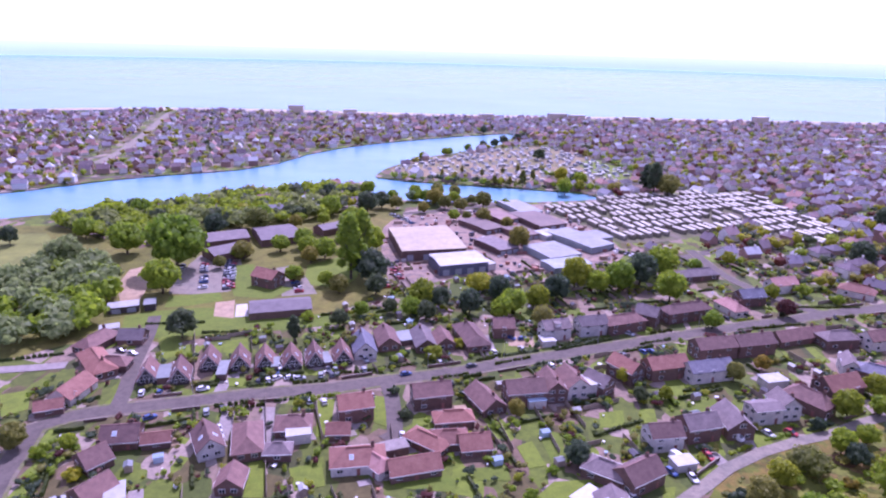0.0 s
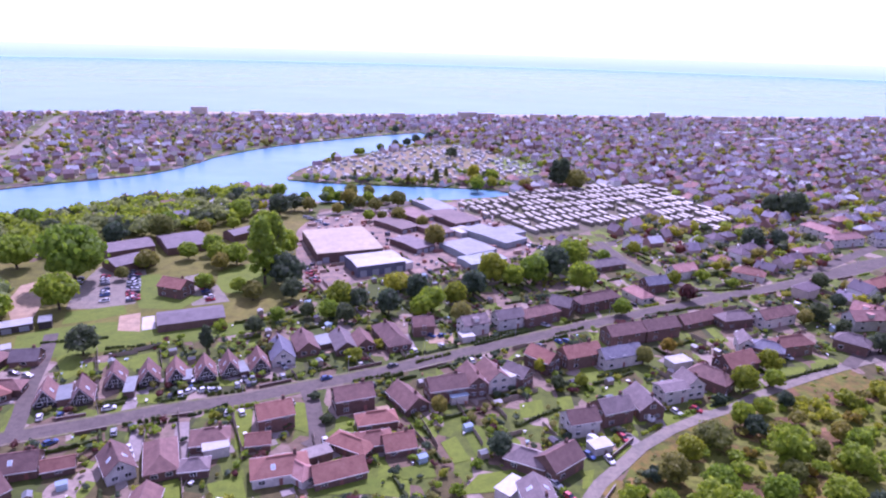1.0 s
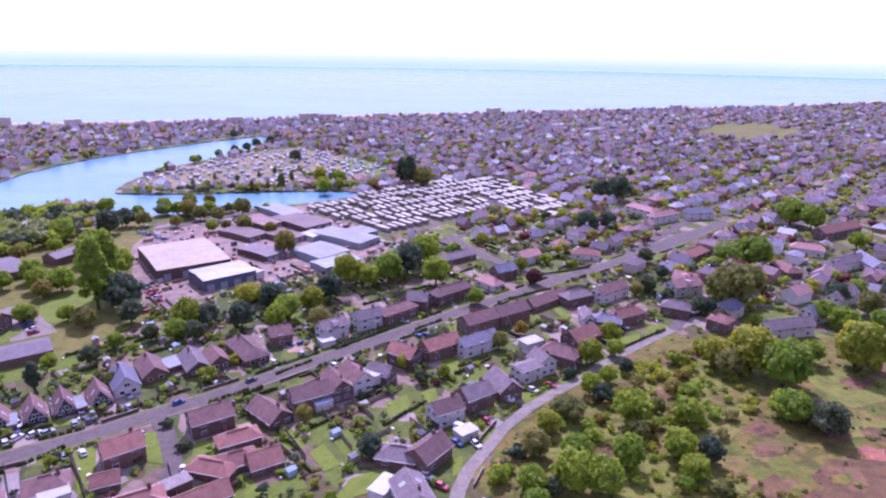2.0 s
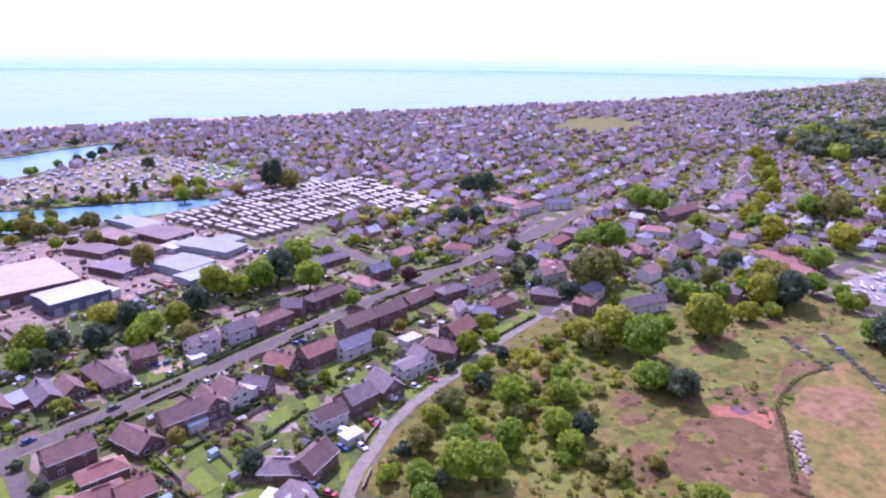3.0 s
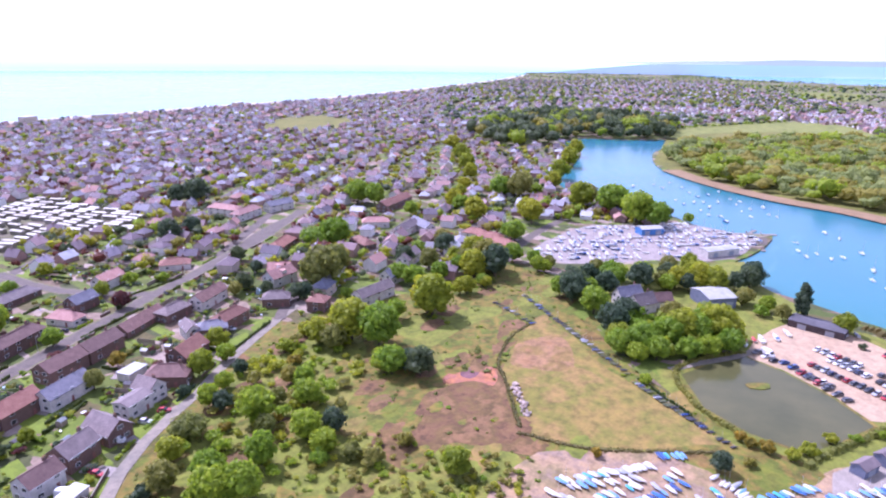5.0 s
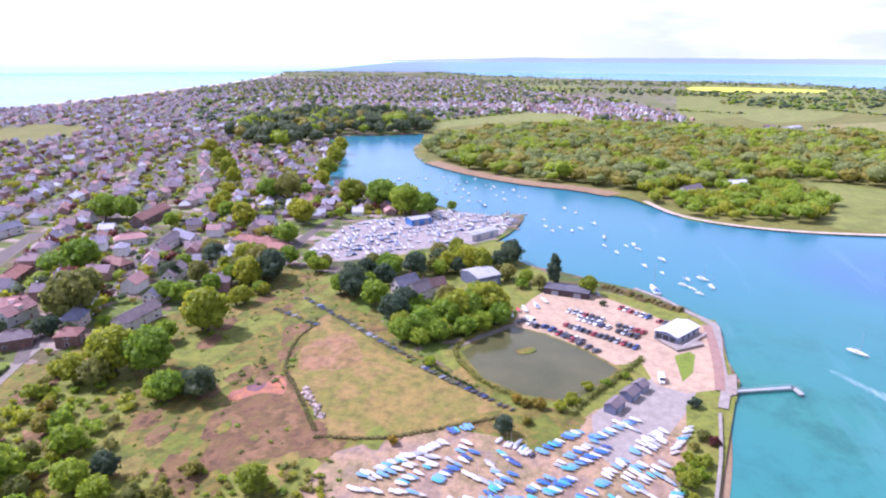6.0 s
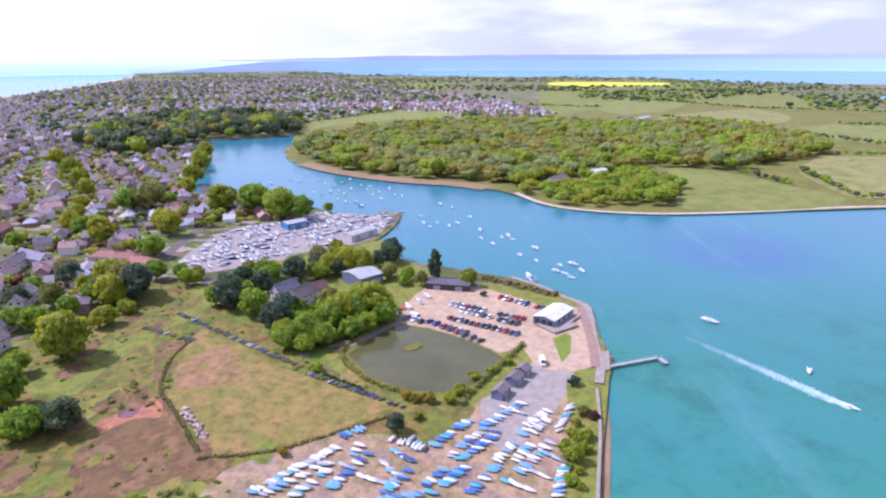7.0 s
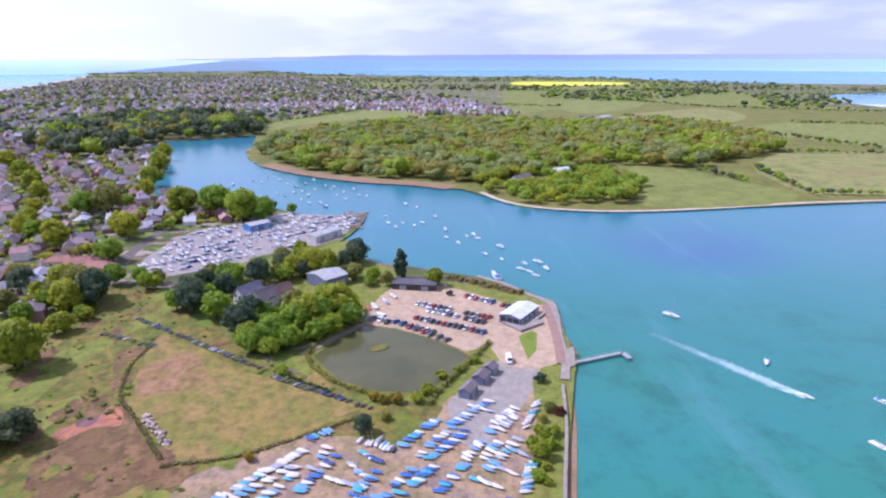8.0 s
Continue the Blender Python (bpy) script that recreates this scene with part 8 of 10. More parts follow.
hedge([(236.6, 102.5), (219.3, 103.4), (197.9, 97.6), (183.2, 86.9), (161.5, 71.7)], 1.4, 0.8, STRAW, "rough hedge along the ditch", "field_hedge")
tree(193.8, -5.4, 1.39, "y", "b")
tree(188.3, -1.5, 1.36, "y", "b")
tree(204.0, -10.6, 1.25, "y", "b")
tree(190.8, 12.6, 1.10, "z", "b")
tree(188.4, 5.0, 1.36, "z", "b")
tree(188.8, 9.7, 1.18, "z", "b")
tree(208.5, -16.9, 1.08, "g", "b")
tree(215.3, -23.7, 1.01, "g", "b")
tree(211.0, 46.5, 1.31, "g", "b")
tree(159.5, 46.5, 0.99, "z", "b")
tree(171.3, 14.9, 0.76, "d", "r")
tree(178.5, 8.4, 1.13, "o", "b")
tree(166.7, -41.6, 1.27, "y", "b")
tree(155.7, -36.8, 0.65, "y", "r")
tree(178.0, -46.6, 1.07, "r", "b")
tree(199.5, -44.6, 1.25, "d", "b")
tree(223.2, 146.4, 2.01, "y", "r")
tree(167.9, 125.3, 1.32, "g", "r")
tree(172.3, 116.0, 1.35, "d", "r")
tree(285.6, -18.6, 1.02, "d", "b")
tree(251.4, 30.1, 1.49, "g", "b")
# scrub on the bank behind the sea wall
tree(161.7, -34.3, 0.90, "g", "b", where="on the sea wall bank")
tree(157.8, -35.1, 1.20, "y", "b", where="on the sea wall bank")
tree(165.7, -39.0, 0.70, "g", "b", where="on the sea wall bank")
tree(168.5, -37.9, 0.90, "y", "b", where="on the sea wall bank")
tree(180.4, -43.6, 1.20, "o", "b", where="on the sea wall bank")
tree(152.9, -34.2, 0.70, "g", "b", where="on the sea wall bank")
tree(150.5, -36.7, 0.90, "y", "b", where="on the sea wall bank")
tree(146.0, -33.6, 1.20, "g", "b", where="on the sea wall bank")
tree(143.8, -36.0, 0.70, "y", "b", where="on the sea wall bank")
tree(174.2, -40.7, 0.90, "o", "b", where="on the sea wall bank")
tree(160.4, -40.2, 1.20, "g", "b", where="on the sea wall bank")
tree(164.4, -35.6, 0.70, "y", "b", where="on the sea wall bank")
# front hedges and low brick walls along the road
def garden_wall(a, b, h=1.0):
    n, turn = math.dist(a, b), math.atan2(b[1] - a[1], b[0] - a[0])
    ob = thing("garden_wall", "low brown brick front garden wall with a coping", "wall", m=spin((a[0] + b[0]) / 2, (a[1] + b[1]) / 2, 0.05, math.degrees(turn)))
    p = Pile()
    box(p, 0, 0, -0.1, n, 0.24, h + 0.1)
    part("brickwork", p, BRICK, ob)
    p = Pile()
    box(p, 0, 0, h, n + 0.06, 0.34, 0.08)
    part("coping", p, CONCRETE, ob)


fronts = random.Random(31)
for line, gap, t0, t1 in ((ROAD_LINES[0], 5.3, 60.0, 460.0), (ROAD_LINES[1], 3.6, 14.0, 120.0)):
    run = curve_through(line, 1.0)
    for side in (-1, 1):
        k = int(t0)
        while k < min(len(run) - 16, int(t1)):
            n = fronts.randint(6, 13)
            spot = []
            for q in (k, k + n // 2, k + n):
                (ax, ay), (bx, by) = run[q], run[q + 1]
                m = math.hypot(bx - ax, by - ay)
                spot.append((ax - (by - ay) / m * gap * side, ay + (bx - ax) / m * gap * side))
            clear = all(not near_road(x, y, 4.4 if gap > 4 else 2.6) and not any((x - a) ** 2 + (y - b) ** 2 < (r * 0.85) ** 2 for a, b, r in homes) and (gap > 4 or not inside(x, y, HEATH_LOOP)) for x, y in spot)
            if clear and fronts.random() < 0.8:
                if fronts.random() < 0.62:
                    hedge(spot, fronts.uniform(0.9, 1.5), fronts.uniform(1.1, 2.0), fronts.choice((HEDGE, HEDGE, LEAF["d"], LEAF["g"])), "clipped green front hedge along the road")
                else:
                    garden_wall(spot[0], spot[2], fronts.uniform(0.8, 1.2))
            k += n + fronts.randint(4, 7)

# parked cars
def car_row(x0, y0, x1, y1, n, turn, where, group):
    for i in range(n):
        if rng.random() < 0.06:
            continue
        k = i / max(1, n - 1)
        colour = rng.choice(["silver", "black", "dark grey", "dark grey", "white", "blue", "red", "dark blue", "silver", "red", "white", "silver"])
        car(x0 + (x1 - x0) * k + rng.uniform(-0.2, 0.2), y0 + (y1 - y0) * k + rng.uniform(-0.2, 0.2), turn + rng.choice((0, 180)) + rng.uniform(-4, 4), colour, where, rng.uniform(0.95, 1.08), group)


car_row(286.2, -22.1, 268.8, -44.2, 11, -38, "parked in the sandy harbour car park", "cars in the harbour car park")
car_row(274.2, -3.7, 257.3, -33.9, 14, -29, "parked in the sandy harbour car park", "cars in the harbour car park")
car_row(266.6, -8.6, 251.8, -30.9, 11, -34, "parked in the sandy harbour car park", "cars in the harbour car park")
car_row(258.4, -2.5, 241.4, -29.8, 13, -32, "parked in the sandy harbour car park", "cars in the harbour car park")
car_row(258.6, 16.2, 254.8, 9.9, 3, -31, "parked in the sandy harbour car park", "cars in the harbour car park")
car_row(254.8, 6.3, 235.1, -14.4, 8, -43, "parked in the sandy harbour car park", "cars in the harbour car park")
car_row(248.7, 0.3, 243.4, -9.0, 5, -30, "parked in the sandy harbour car park", "cars in the harbour car park")
car_row(-121.7, 311.2, -110.8, 279.4, 10, 19, "parked in the lodge car park", "cars in the lodge car park")
car_row(-111.3, 317.6, -100.0, 278.8, 12, 16, "parked in the lodge car park", "cars in the lodge car park")
car_row(-132.2, 308.5, -129.0, 291.9, 4, 11, "parked in the lodge car park", "cars in the lodge car park")
car_row(-71.7, 292.4, -65.7, 277.7, 5, 22, "parked in the lodge car park", "cars in the lodge car park")
car_row(-108.2, 314.1, -98.4, 280.4, 9, 16, "parked in the lodge car park", "cars in the lodge car park")
car_row(-26.9, 320.1, -20.6, 298.6, 6, 16, "parked beside the warehouse", "cars beside the warehouse")
car_row(-1.0, 312.5, 15.8, 314.5, 5, 97, "parked beside the warehouse", "cars beside the warehouse")
car_row(-31.0, 302.1, -26.2, 286.4, 4, 17, "parked beside the warehouse", "cars beside the warehouse")
car_row(96.2, 361.0, 111.2, 340.5, 8, 36, "parked beside the workshops", "cars beside the workshops")
car_row(-34.8, 424.4, -20.1, 403.8, 6, 35, "parked beside the warehouse", "cars beside the warehouse")
car(-11.6, 201.8, 23, "blue", "driving along the road")
car(11.7, 209.1, 23, "dark grey", "parked at the kerb")
car(-77.6, 187.8, 19, "white", "parked on a house drive")
car(-51.0, 196.9, 29, "white", "parked on a house drive")
car(-47.6, 196.5, 25, "silver", "parked on a house drive")
car(-37.2, 205.8, -71, "white", "parked on a house drive")
car(-36.3, 202.6, -71, "silver", "parked on a house drive")
car(-38.9, 203.2, -71, "dark grey", "parked on a house drive")
car(-27.0, 211.5, -61, "silver", "parked on a house drive")
car(-10.2, 163.8, -79, "white", "parked on a house drive")
car(10.3, 227.0, -72, "white", "parked on a house drive")
car(32.8, 233.1, 20, "blue", "parked on a house drive")
car(28.3, 233.5, -41, "blue", "parked on a house drive")
car(100.8, 225.7, 26, "white", "parked on a house drive")
car(77.3, 240.5, -45, "silver", "parked on a house drive")
car(77.7, 160.3, -77, "red", "parked on a house drive")
car(77.7, 157.8, -77, "red", "parked on a house drive")
car(70.4, 154.4, -72, "white", "parked on a house drive")
car(69.5, 147.9, -80, "white", "parked on a house drive")
car(64.4, 150.5, -61, "blue", "parked on a house drive")
car(51.1, 138.9, -60, "white", "parked on a house drive")
car(53.2, 133.6, -56, "red", "parked on a house drive")
car(100.6, 170.3, -65, "white", "parked on a house drive")
car(107.9, 171.3, -51, "red", "parked on a house drive")
car(122.1, 180.8, -80, "white", "parked on a house drive")
car(174.6, 263.2, -109, "black", "driving along the road")
car(163.1, 204.3, -78, "white", "parked on a house drive")
car(293.1, 279.4, -11, "white", "parked on a house drive")
car(-64.6, 165.0, -64, "white", "parked on a house drive")
car(-56.7, 204.5, -64, "white", "parked on a house drive")
car(-56.7, 200.9, -67, "blue", "parked on a house drive")
car(-93.8, 132.5, 37, "silver", "parked on a house drive")
car(-87.4, 170.3, 38, "blue", "parked on a house drive")
car(-63.4, 162.4, -61, "white", "parked on a house drive")
car(-55.5, 196.5, 46, "white", "parked on a house drive")
car(-117.0, 213.5, -21, "dark grey", "parked on a house drive")
car(-111.9, 211.5, -21, "silver", "parked on a house drive")
van(89.4, 168.2, -51, "parked on a drive beside the lane")
van(68.4, 156.2, -58, "parked on a drive beside the lane")
van(215.6, -36.3, -180, "parked on a drive beside the lane")
van(259.1, 12.5, -127, "parked on a drive beside the lane")
# cars on the front drives of the road
run = curve_through(ROAD_LINES[0], 1.0)
parked = 0
while parked < 26:
    k, side, off = fronts.randrange(60, 320), fronts.choice((-1, 1)), fronts.uniform(7.5, 9.5)
    (ax, ay), (bx, by) = run[k], run[k + 1]
    m = math.hypot(bx - ax, by - ay)
    x, y = ax - (by - ay) / m * off * side, ay + (bx - ax) / m * off * side
    if near_road(x, y, 5.5) or any((x - a) ** 2 + (y - b) ** 2 < (r * 0.8 + 2) ** 2 for a, b, r in homes) or any((x - a) ** 2 + (y - b) ** 2 < 9 for a, b in planted):
        continue
    car(x, y, math.degrees(math.atan2(by - ay, bx - ax)) + 90 + fronts.uniform(-8, 8), fronts.choice(("white", "silver", "blue", "dark grey", "white", "black", "red")), "parked on a front drive")
    planted.append((x, y))
    parked += 1
# dinghies in the boat park
def dinghy_row(x0, y0, x1, y1, n, turn, colours, size=0.84):
    for i in range(n):
        if rng.random() < 0.07:
            continue
        k = (i + rng.uniform(-0.2, 0.2)) / max(1, n - 1)
        dinghy(x0 + (x1 - x0) * k + rng.uniform(-0.4, 0.4), y0 + (y1 - y0) * k + rng.uniform(-0.4, 0.4), turn + rng.gauss(0, 6), rng.choice(colours), size * rng.uniform(0.8, 1.12))


MIXED = ["white", "white", "cream", "pale blue", "bright blue", "grey", "pale blue"]
BLUES = ["bright blue", "bright blue", "pale blue", "turquoise", "dark blue", "white", "pale blue"]
BANKED2 = ["white", "grey", "white", "black", "white"]
PALES = ["white", "white", "cream", "white", "grey", "turquoise", "pale blue"]

dinghy_row(142.9, 50.2, 162.3, 31.6, 24, -110, PALES)
dinghy_row(141.8, 47.1, 155.3, 32.7, 12, -109, PALES)
dinghy_row(141.2, 39.3, 152.3, 32.2, 9, -109, PALES)
dinghy_row(168.5, 30.9, 172.7, 25.0, 6, -136, BLUES)
dinghy_row(144.3, 30.1, 159.6, 21.9, 14, -115, BLUES)
dinghy_row(154.1, 28.0, 163.6, 24.7, 5, -115, MIXED)
dinghy_row(148.7, 22.2, 144.8, 13.6, 7, -123, MIXED)
dinghy_row(141.6, 16.5, 150.9, 9.7, 10, -112, BLUES)
dinghy_row(155.2, 17.3, 148.7, 12.1, 6, -119, MIXED)
dinghy_row(160.2, 13.6, 155.8, 9.5, 6, -121, BLUES)
dinghy_row(166.5, 15.2, 162.1, 5.9, 7, -23, BANKED2)
dinghy_row(163.1, 3.2, 176.4, -7.8, 14, -116, BLUES)
dinghy_row(145.2, 5.1, 152.3, -0.2, 8, -112, BLUES)
dinghy_row(145.2, 0.2, 152.9, -5.8, 9, -110, BLUES)
dinghy_row(141.5, 8.2, 142.0, 2.6, 5, -112, BLUES)
dinghy_row(156.6, -4.8, 169.4, -16.0, 13, -107, BLUES)
dinghy_row(158.1, -1.8, 171.3, -11.7, 10, -115, MIXED)
dinghy_row(173.1, -11.8, 186.2, -24.8, 13, -121, MIXED)
dinghy_row(185.1, -18.1, 180.6, -24.5, 6, -128, MIXED)
dinghy_row(142.4, -6.8, 153.1, -14.3, 11, -115, BLUES)
dinghy_row(156.1, -14.9, 171.2, -25.1, 12, -132, MIXED)
dinghy_row(173.7, -25.8, 181.3, -32.7, 8, -136, PALES)
dinghy_row(153.1, -18.3, 163.1, -25.2, 8, -132, PALES)
dinghy_row(170.0, -26.9, 177.3, -32.9, 6, -136, PALES)
dinghy_row(150.1, -20.2, 163.7, -30.8, 9, -133, PALES)
dinghy_row(146.7, -16.6, 142.8, -22.5, 6, -134, PALES)
dinghy_row(153.6, -21.7, 148.3, -26.9, 6, -127, MIXED)
dinghy_row(159.8, -27.5, 156.6, -32.3, 6, -137, PALES)
dinghy_row(140.6, -29.1, 153.5, -33.6, 10, -81, PALES)
dinghy_row(171.1, -34.8, 185.2, -41.3, 8, -64, PALES)
dinghy_row(166.2, 10.0, 162.8, 6.7, 3, -29, PALES)
dinghy_row(137.3, 24.1, 140.5, 9.9, 8, -115, MIXED)
dinghy_row(136.5, 51.1, 138.5, 32.9, 9, -108, PALES)
dinghy_row(135.0, 1.1, 138.0, -24.8, 12, -112, BLUES)
# small upturned boats along the bank
BANKED = ["grey", "black", "black", "moss green", "moss green", "moss green", "black", "dark blue"]
dinghy_row(267.1, 120.2, 214.0, 53.3, 58, -58, BANKED, 0.62)
dinghy_row(249.8, 125.3, 237.1, 101.5, 12, -48, BANKED, 0.62)
dinghy_row(208.7, 49.2, 185.0, 13.2, 36, -53, BANKED, 0.62)
# boats on their moorings
boat(591.1, 141.6, 191, 0.70, True, colour="dark blue")
boat(579.7, 131.3, 206, 0.89, False, colour="white")
boat(608.1, 132.0, 184, 0.73, True, colour="white")
boat(590.3, 116.8, 212, 0.83, False, colour="white")
boat(570.9, 106.6, 209, 0.76, False, colour="white")
boat(533.3, 95.2, 190, 0.94, True, colour="white")
boat(506.4, 84.8, 195, 0.71, False, colour="white")
boat(537.8, 88.8, 201, 0.77, False, colour="white")
boat(570.4, 91.2, 216, 0.83, False, colour="dark blue")
boat(521.5, 81.6, 183, 0.93, False, colour="white")
boat(544.7, 79.1, 192, 0.87, True, colour="white")
boat(493.6, 68.6, 218, 0.82, False, colour="white")
boat(493.8, 76.6, 218, 0.72, True, colour="white")
boat(562.0, 72.4, 212, 0.65, False, colour="white")
boat(544.3, 65.4, 191, 0.63, True, colour="white")
boat(520.9, 58.2, 189, 0.64, False, colour="white")
boat(505.5, 49.8, 203, 0.82, False, colour="white")
boat(543.7, 46.0, 197, 0.98, True, colour="white")
boat(520.3, 39.5, 216, 0.63, True, colour="white")
boat(515.8, 33.6, 198, 0.68, True, colour="white")
boat(532.1, 53.6, 202, 0.75, True, colour="white")
boat(556.6, 64.3, 206, 0.79, False, colour="white")
boat(446.4, 16.1, 217, 0.66, False, colour="white")
boat(427.0, 13.6, 199, 0.78, False, colour="white")
boat(416.4, 8.7, 201, 0.78, True, colour="white")
boat(426.8, 3.9, 203, 0.62, True, colour="white")
boat(419.0, -3.8, 183, 0.76, False, colour="white")
boat(426.5, -9.7, 203, 0.79, False, colour="white")
boat(442.2, -18.8, 199, 0.89, True, colour="white")
boat(407.0, -24.1, 183, 0.97, True, colour="white")
boat(388.1, -23.7, 202, 0.68, True, colour="white")
boat(375.4, -30.2, 198, 0.73, True, colour="white")
boat(392.9, -41.2, 183, 0.97, False, colour="white")
boat(385.1, -43.2, 214, 0.70, False, colour="white")
boat(352.1, -43.7, 193, 0.86, False, colour="white")
boat(365.4, -54.6, 202, 0.96, False, colour="white")
boat(341.4, -51.9, 192, 0.65, False, colour="white")
boat(323.7, -59.9, 218, 0.78, True, colour="white")
boat(335.0, -71.1, 215, 0.96, True, colour="white")
boat(312.8, -65.9, 218, 0.69, True, colour="white")
boat(323.4, -73.4, 187, 0.91, True, colour="white")
boat(333.2, -63.1, 200, 0.81, False, colour="white")
boat(319.0, -63.6, 208, 0.72, False, colour="white")
boat(522.1, 100.4, 208, 0.68, True, colour="dark blue")
boat(557.6, 96.8, 214, 0.78, False, colour="dark blue")
boat(533.8, 109.6, 196, 0.63, False, colour="white")
boat(479.7, 62.5, 215, 0.97, False, colour="dark blue")
boat(572.4, 155.3, 186, 0.93, False, colour="white")
boat(390.4, -36.7, 197, 0.64, False, colour="white")
boat(483.9, 2.1, 194, 0.94, False, colour="white")
boat(472.3, -6.5, 182, 0.79, True, colour="white")
boat(589.3, 86.2, 197, 0.86, False, colour="white")
boat(312.0, -44.3, 10, 1.5, True, where="alongside the harbour wall")
boat(255.5, -114.5, 215, 1.05, True, where="under way in the harbour")
boat(210.0, -132.2, 150, 0.8, False, where="under way in the harbour")
boat(185.1, -132.0, -148, 0.75, False, where="speeding across the harbour")
WAKE = (185.1, -132.0, 239.6, -98.5)
boat(155.2, -136.5, 200, 0.9, True)
boat(179.4, -155.2, 200, 0.8, False)
# boats ashore beside the car park
boat(272.2, 16.4, 20, 0.90, False, 0.12, "standing ashore beside the car park", "boats beside the car park")
boat(277.7, 11.5, 25, 0.80, False, 0.12, "standing ashore beside the car park", "boats beside the car park")
boat(284.9, 8.2, 30, 0.80, False, 0.12, "standing ashore beside the car park", "boats beside the car park")
boat(264.9, 21.5, 15, 0.70, False, 0.12, "standing ashore beside the car park", "boats beside the car park")
dinghy(270.5, 18.9, 20, "red", 1.1, "boats beside the car park")
dinghy(268.5, 22.3, 20, "red", 1.1, "boats beside the car park")
dinghy(297.2, -12.3, 20, "grey", 1.1, "boats beside the car park")
dinghy(298.8, -16.6, 20, "grey", 1.1, "boats beside the car park")
CARAVAN_TURN = -69.1

# ---- caravan park, camp site and boatyard ----
def lattice(loop, turn, du, dv, jitter):
    """Points of a turned grid inside a loop."""
    c, s = math.cos(radians(turn)), math.sin(radians(turn))
    uv = [(x * c + y * s, -x * s + y * c) for x, y in loop]
    u0, u1, v0, v1 = min(q[0] for q in uv), max(q[0] for q in uv), min(q[1] for q in uv), max(q[1] for q in uv)
    out, u = [], u0 + du * 0.6
    while u < u1:
        v = v0 + dv * 0.6
        while v < v1:
            a, b = u + rng.uniform(-jitter, jitter), v + rng.uniform(-jitter, jitter)
            x, y = a * c - b * s, a * s + b * c
            if inside(x, y, loop):
                out.append((x, y))
            v += dv
        u += du
    return out


for x, y in lattice(CARAVAN_PARK, CARAVAN_TURN, 15.0, 6.6, 1.0):
    if rng.random() < 0.9:
        caravan(x, y, CARAVAN_TURN + 18 * noise.noise(Vector((x / 45, y / 45, 2))) + rng.uniform(-4, 4), rng.choice((8.5, 10.0, 11.0, 12.0)))
camp = Pile()
for x, y in lattice(CAMP_SITE, 12, 10.0, 6.8, 2.6):
    if rng.random() < 0.75:
        a, n = rng.choice((0.2, 1.77)) + rng.uniform(-0.3, 0.3), rng.uniform(3.5, 6.5)
        if rng.random() < 0.7:
            box(camp, x, y, 0.35, n, 2.2, 1.7, 0, 1.0, a)
            box(camp, x, y, 2.05, n * 0.98, 2.15, 0.35, 0, 0.85, a)
            box(camp, x, y, 1.1, n * 0.7, 2.24, 0.6, 1, 1.0, a)
        else:
            v = [(-2, -1.6, 0), (2, -1.6, 0), (2, 1.6, 0), (-2, 1.6, 0), (-1.7, 0, 2), (1.7, 0, 2)]
            c, t = math.cos(a), math.sin(a)
            camp.add([(x + p * c - q * t, y + p * t + q * c, z + 0.1) for p, q, z in v], [(0, 1, 5, 4), (2, 3, 4, 5), (1, 2, 5), (3, 0, 4)])
tagged(part("touring_caravans", camp, [CAMPMIX, DARKGLASS]), "white touring caravans and tents on the camp field", "caravans", kind="stuff")
for x, y in lattice(BOATYARD, 35, 8.4, 4.0, 1.1):
    if rng.random() < 0.85 and not any((x - a) ** 2 + (y - b) ** 2 < (r + 2) ** 2 for a, b, r in homes):
        boat(x, y, rng.choice((35, 35, 215, 120)) + rng.uniform(-12, 12), rng.uniform(0.55, 0.98), rng.random() < 0.35, 0.12, "laid up on the gravel hardstanding", "boats laid up ashore", "white" if rng.random() < 0.76 else "dark blue")

# ---- the built-up area beyond ----
def built_up(x, y):
    return not any(inside(x, y, q) for q in NO_TOWN) and not in_water(x, y)


def simple_house(pile, x, y, turn, L, W, e, h, hip, walls=1):
    c, s = math.cos(turn), math.sin(turn)

    def put(v):
        return [(x + a * c - b * s, y + a * s + b * c, z) for a, b, z in v]

    v, f = gable_walls(L, W, e, 0.02 if hip else h)
    pile.add(put(v), f, walls)
    v, f = hip_roof(L, W, e, h) if hip else gable_roof(L, W, e, h)
    pile.add(put(v), f, 0)
    a, b = x + L * 0.25 * c, y + L * 0.25 * s
    box(pile, a, b, e + h - 0.6, 0.9, 0.7, 1.7, walls)


def far_crown(pile, x, y, r, h, slot, gen, leaves=7, lobes=3, size=0.24):
    """A light crown for trees far off: a few lobes with leaf clumps."""
    for k in range(lobes):
        a = gen.uniform(0, 6.28)
        lr = r * gen.uniform(0.5, 0.75)
        c = (x + math.cos(a) * r * 0.4, y + math.sin(a) * r * 0.4, h * gen.uniform(0.45, 0.72))
        blob(pile, c, lr * 0.88, slot, 0.22, min(lr, h * 0.34) * 0.88, gen)
        leaves_on(pile, c, lr * 1.08, min(lr, h * 0.36), leaves, r * size, gen, slot)


LEAF_SLOTS = ["g", "d", "y", "o", "s", "r"]
gen = np.random.RandomState(5)
town, greenery, streets, cars_far = Pile(), Pile(), Pile(), Pile()
TURN = TOWN_TURN
ct, st = math.cos(TURN), math.sin(TURN)
simple_spots = []


def street_block(u, v):
    """Town streets wander a little."""
    w, q = noise.noise(Vector((u / 330, v / 330, 1.5))), noise.noise(Vector((u / 300, v / 300, 7.5)))
    return u + 60 * w, v + 55 * q


def plot(u, v):
    a, b = street_block(u, v)
    return a * ct - b * st, a * st + b * ct


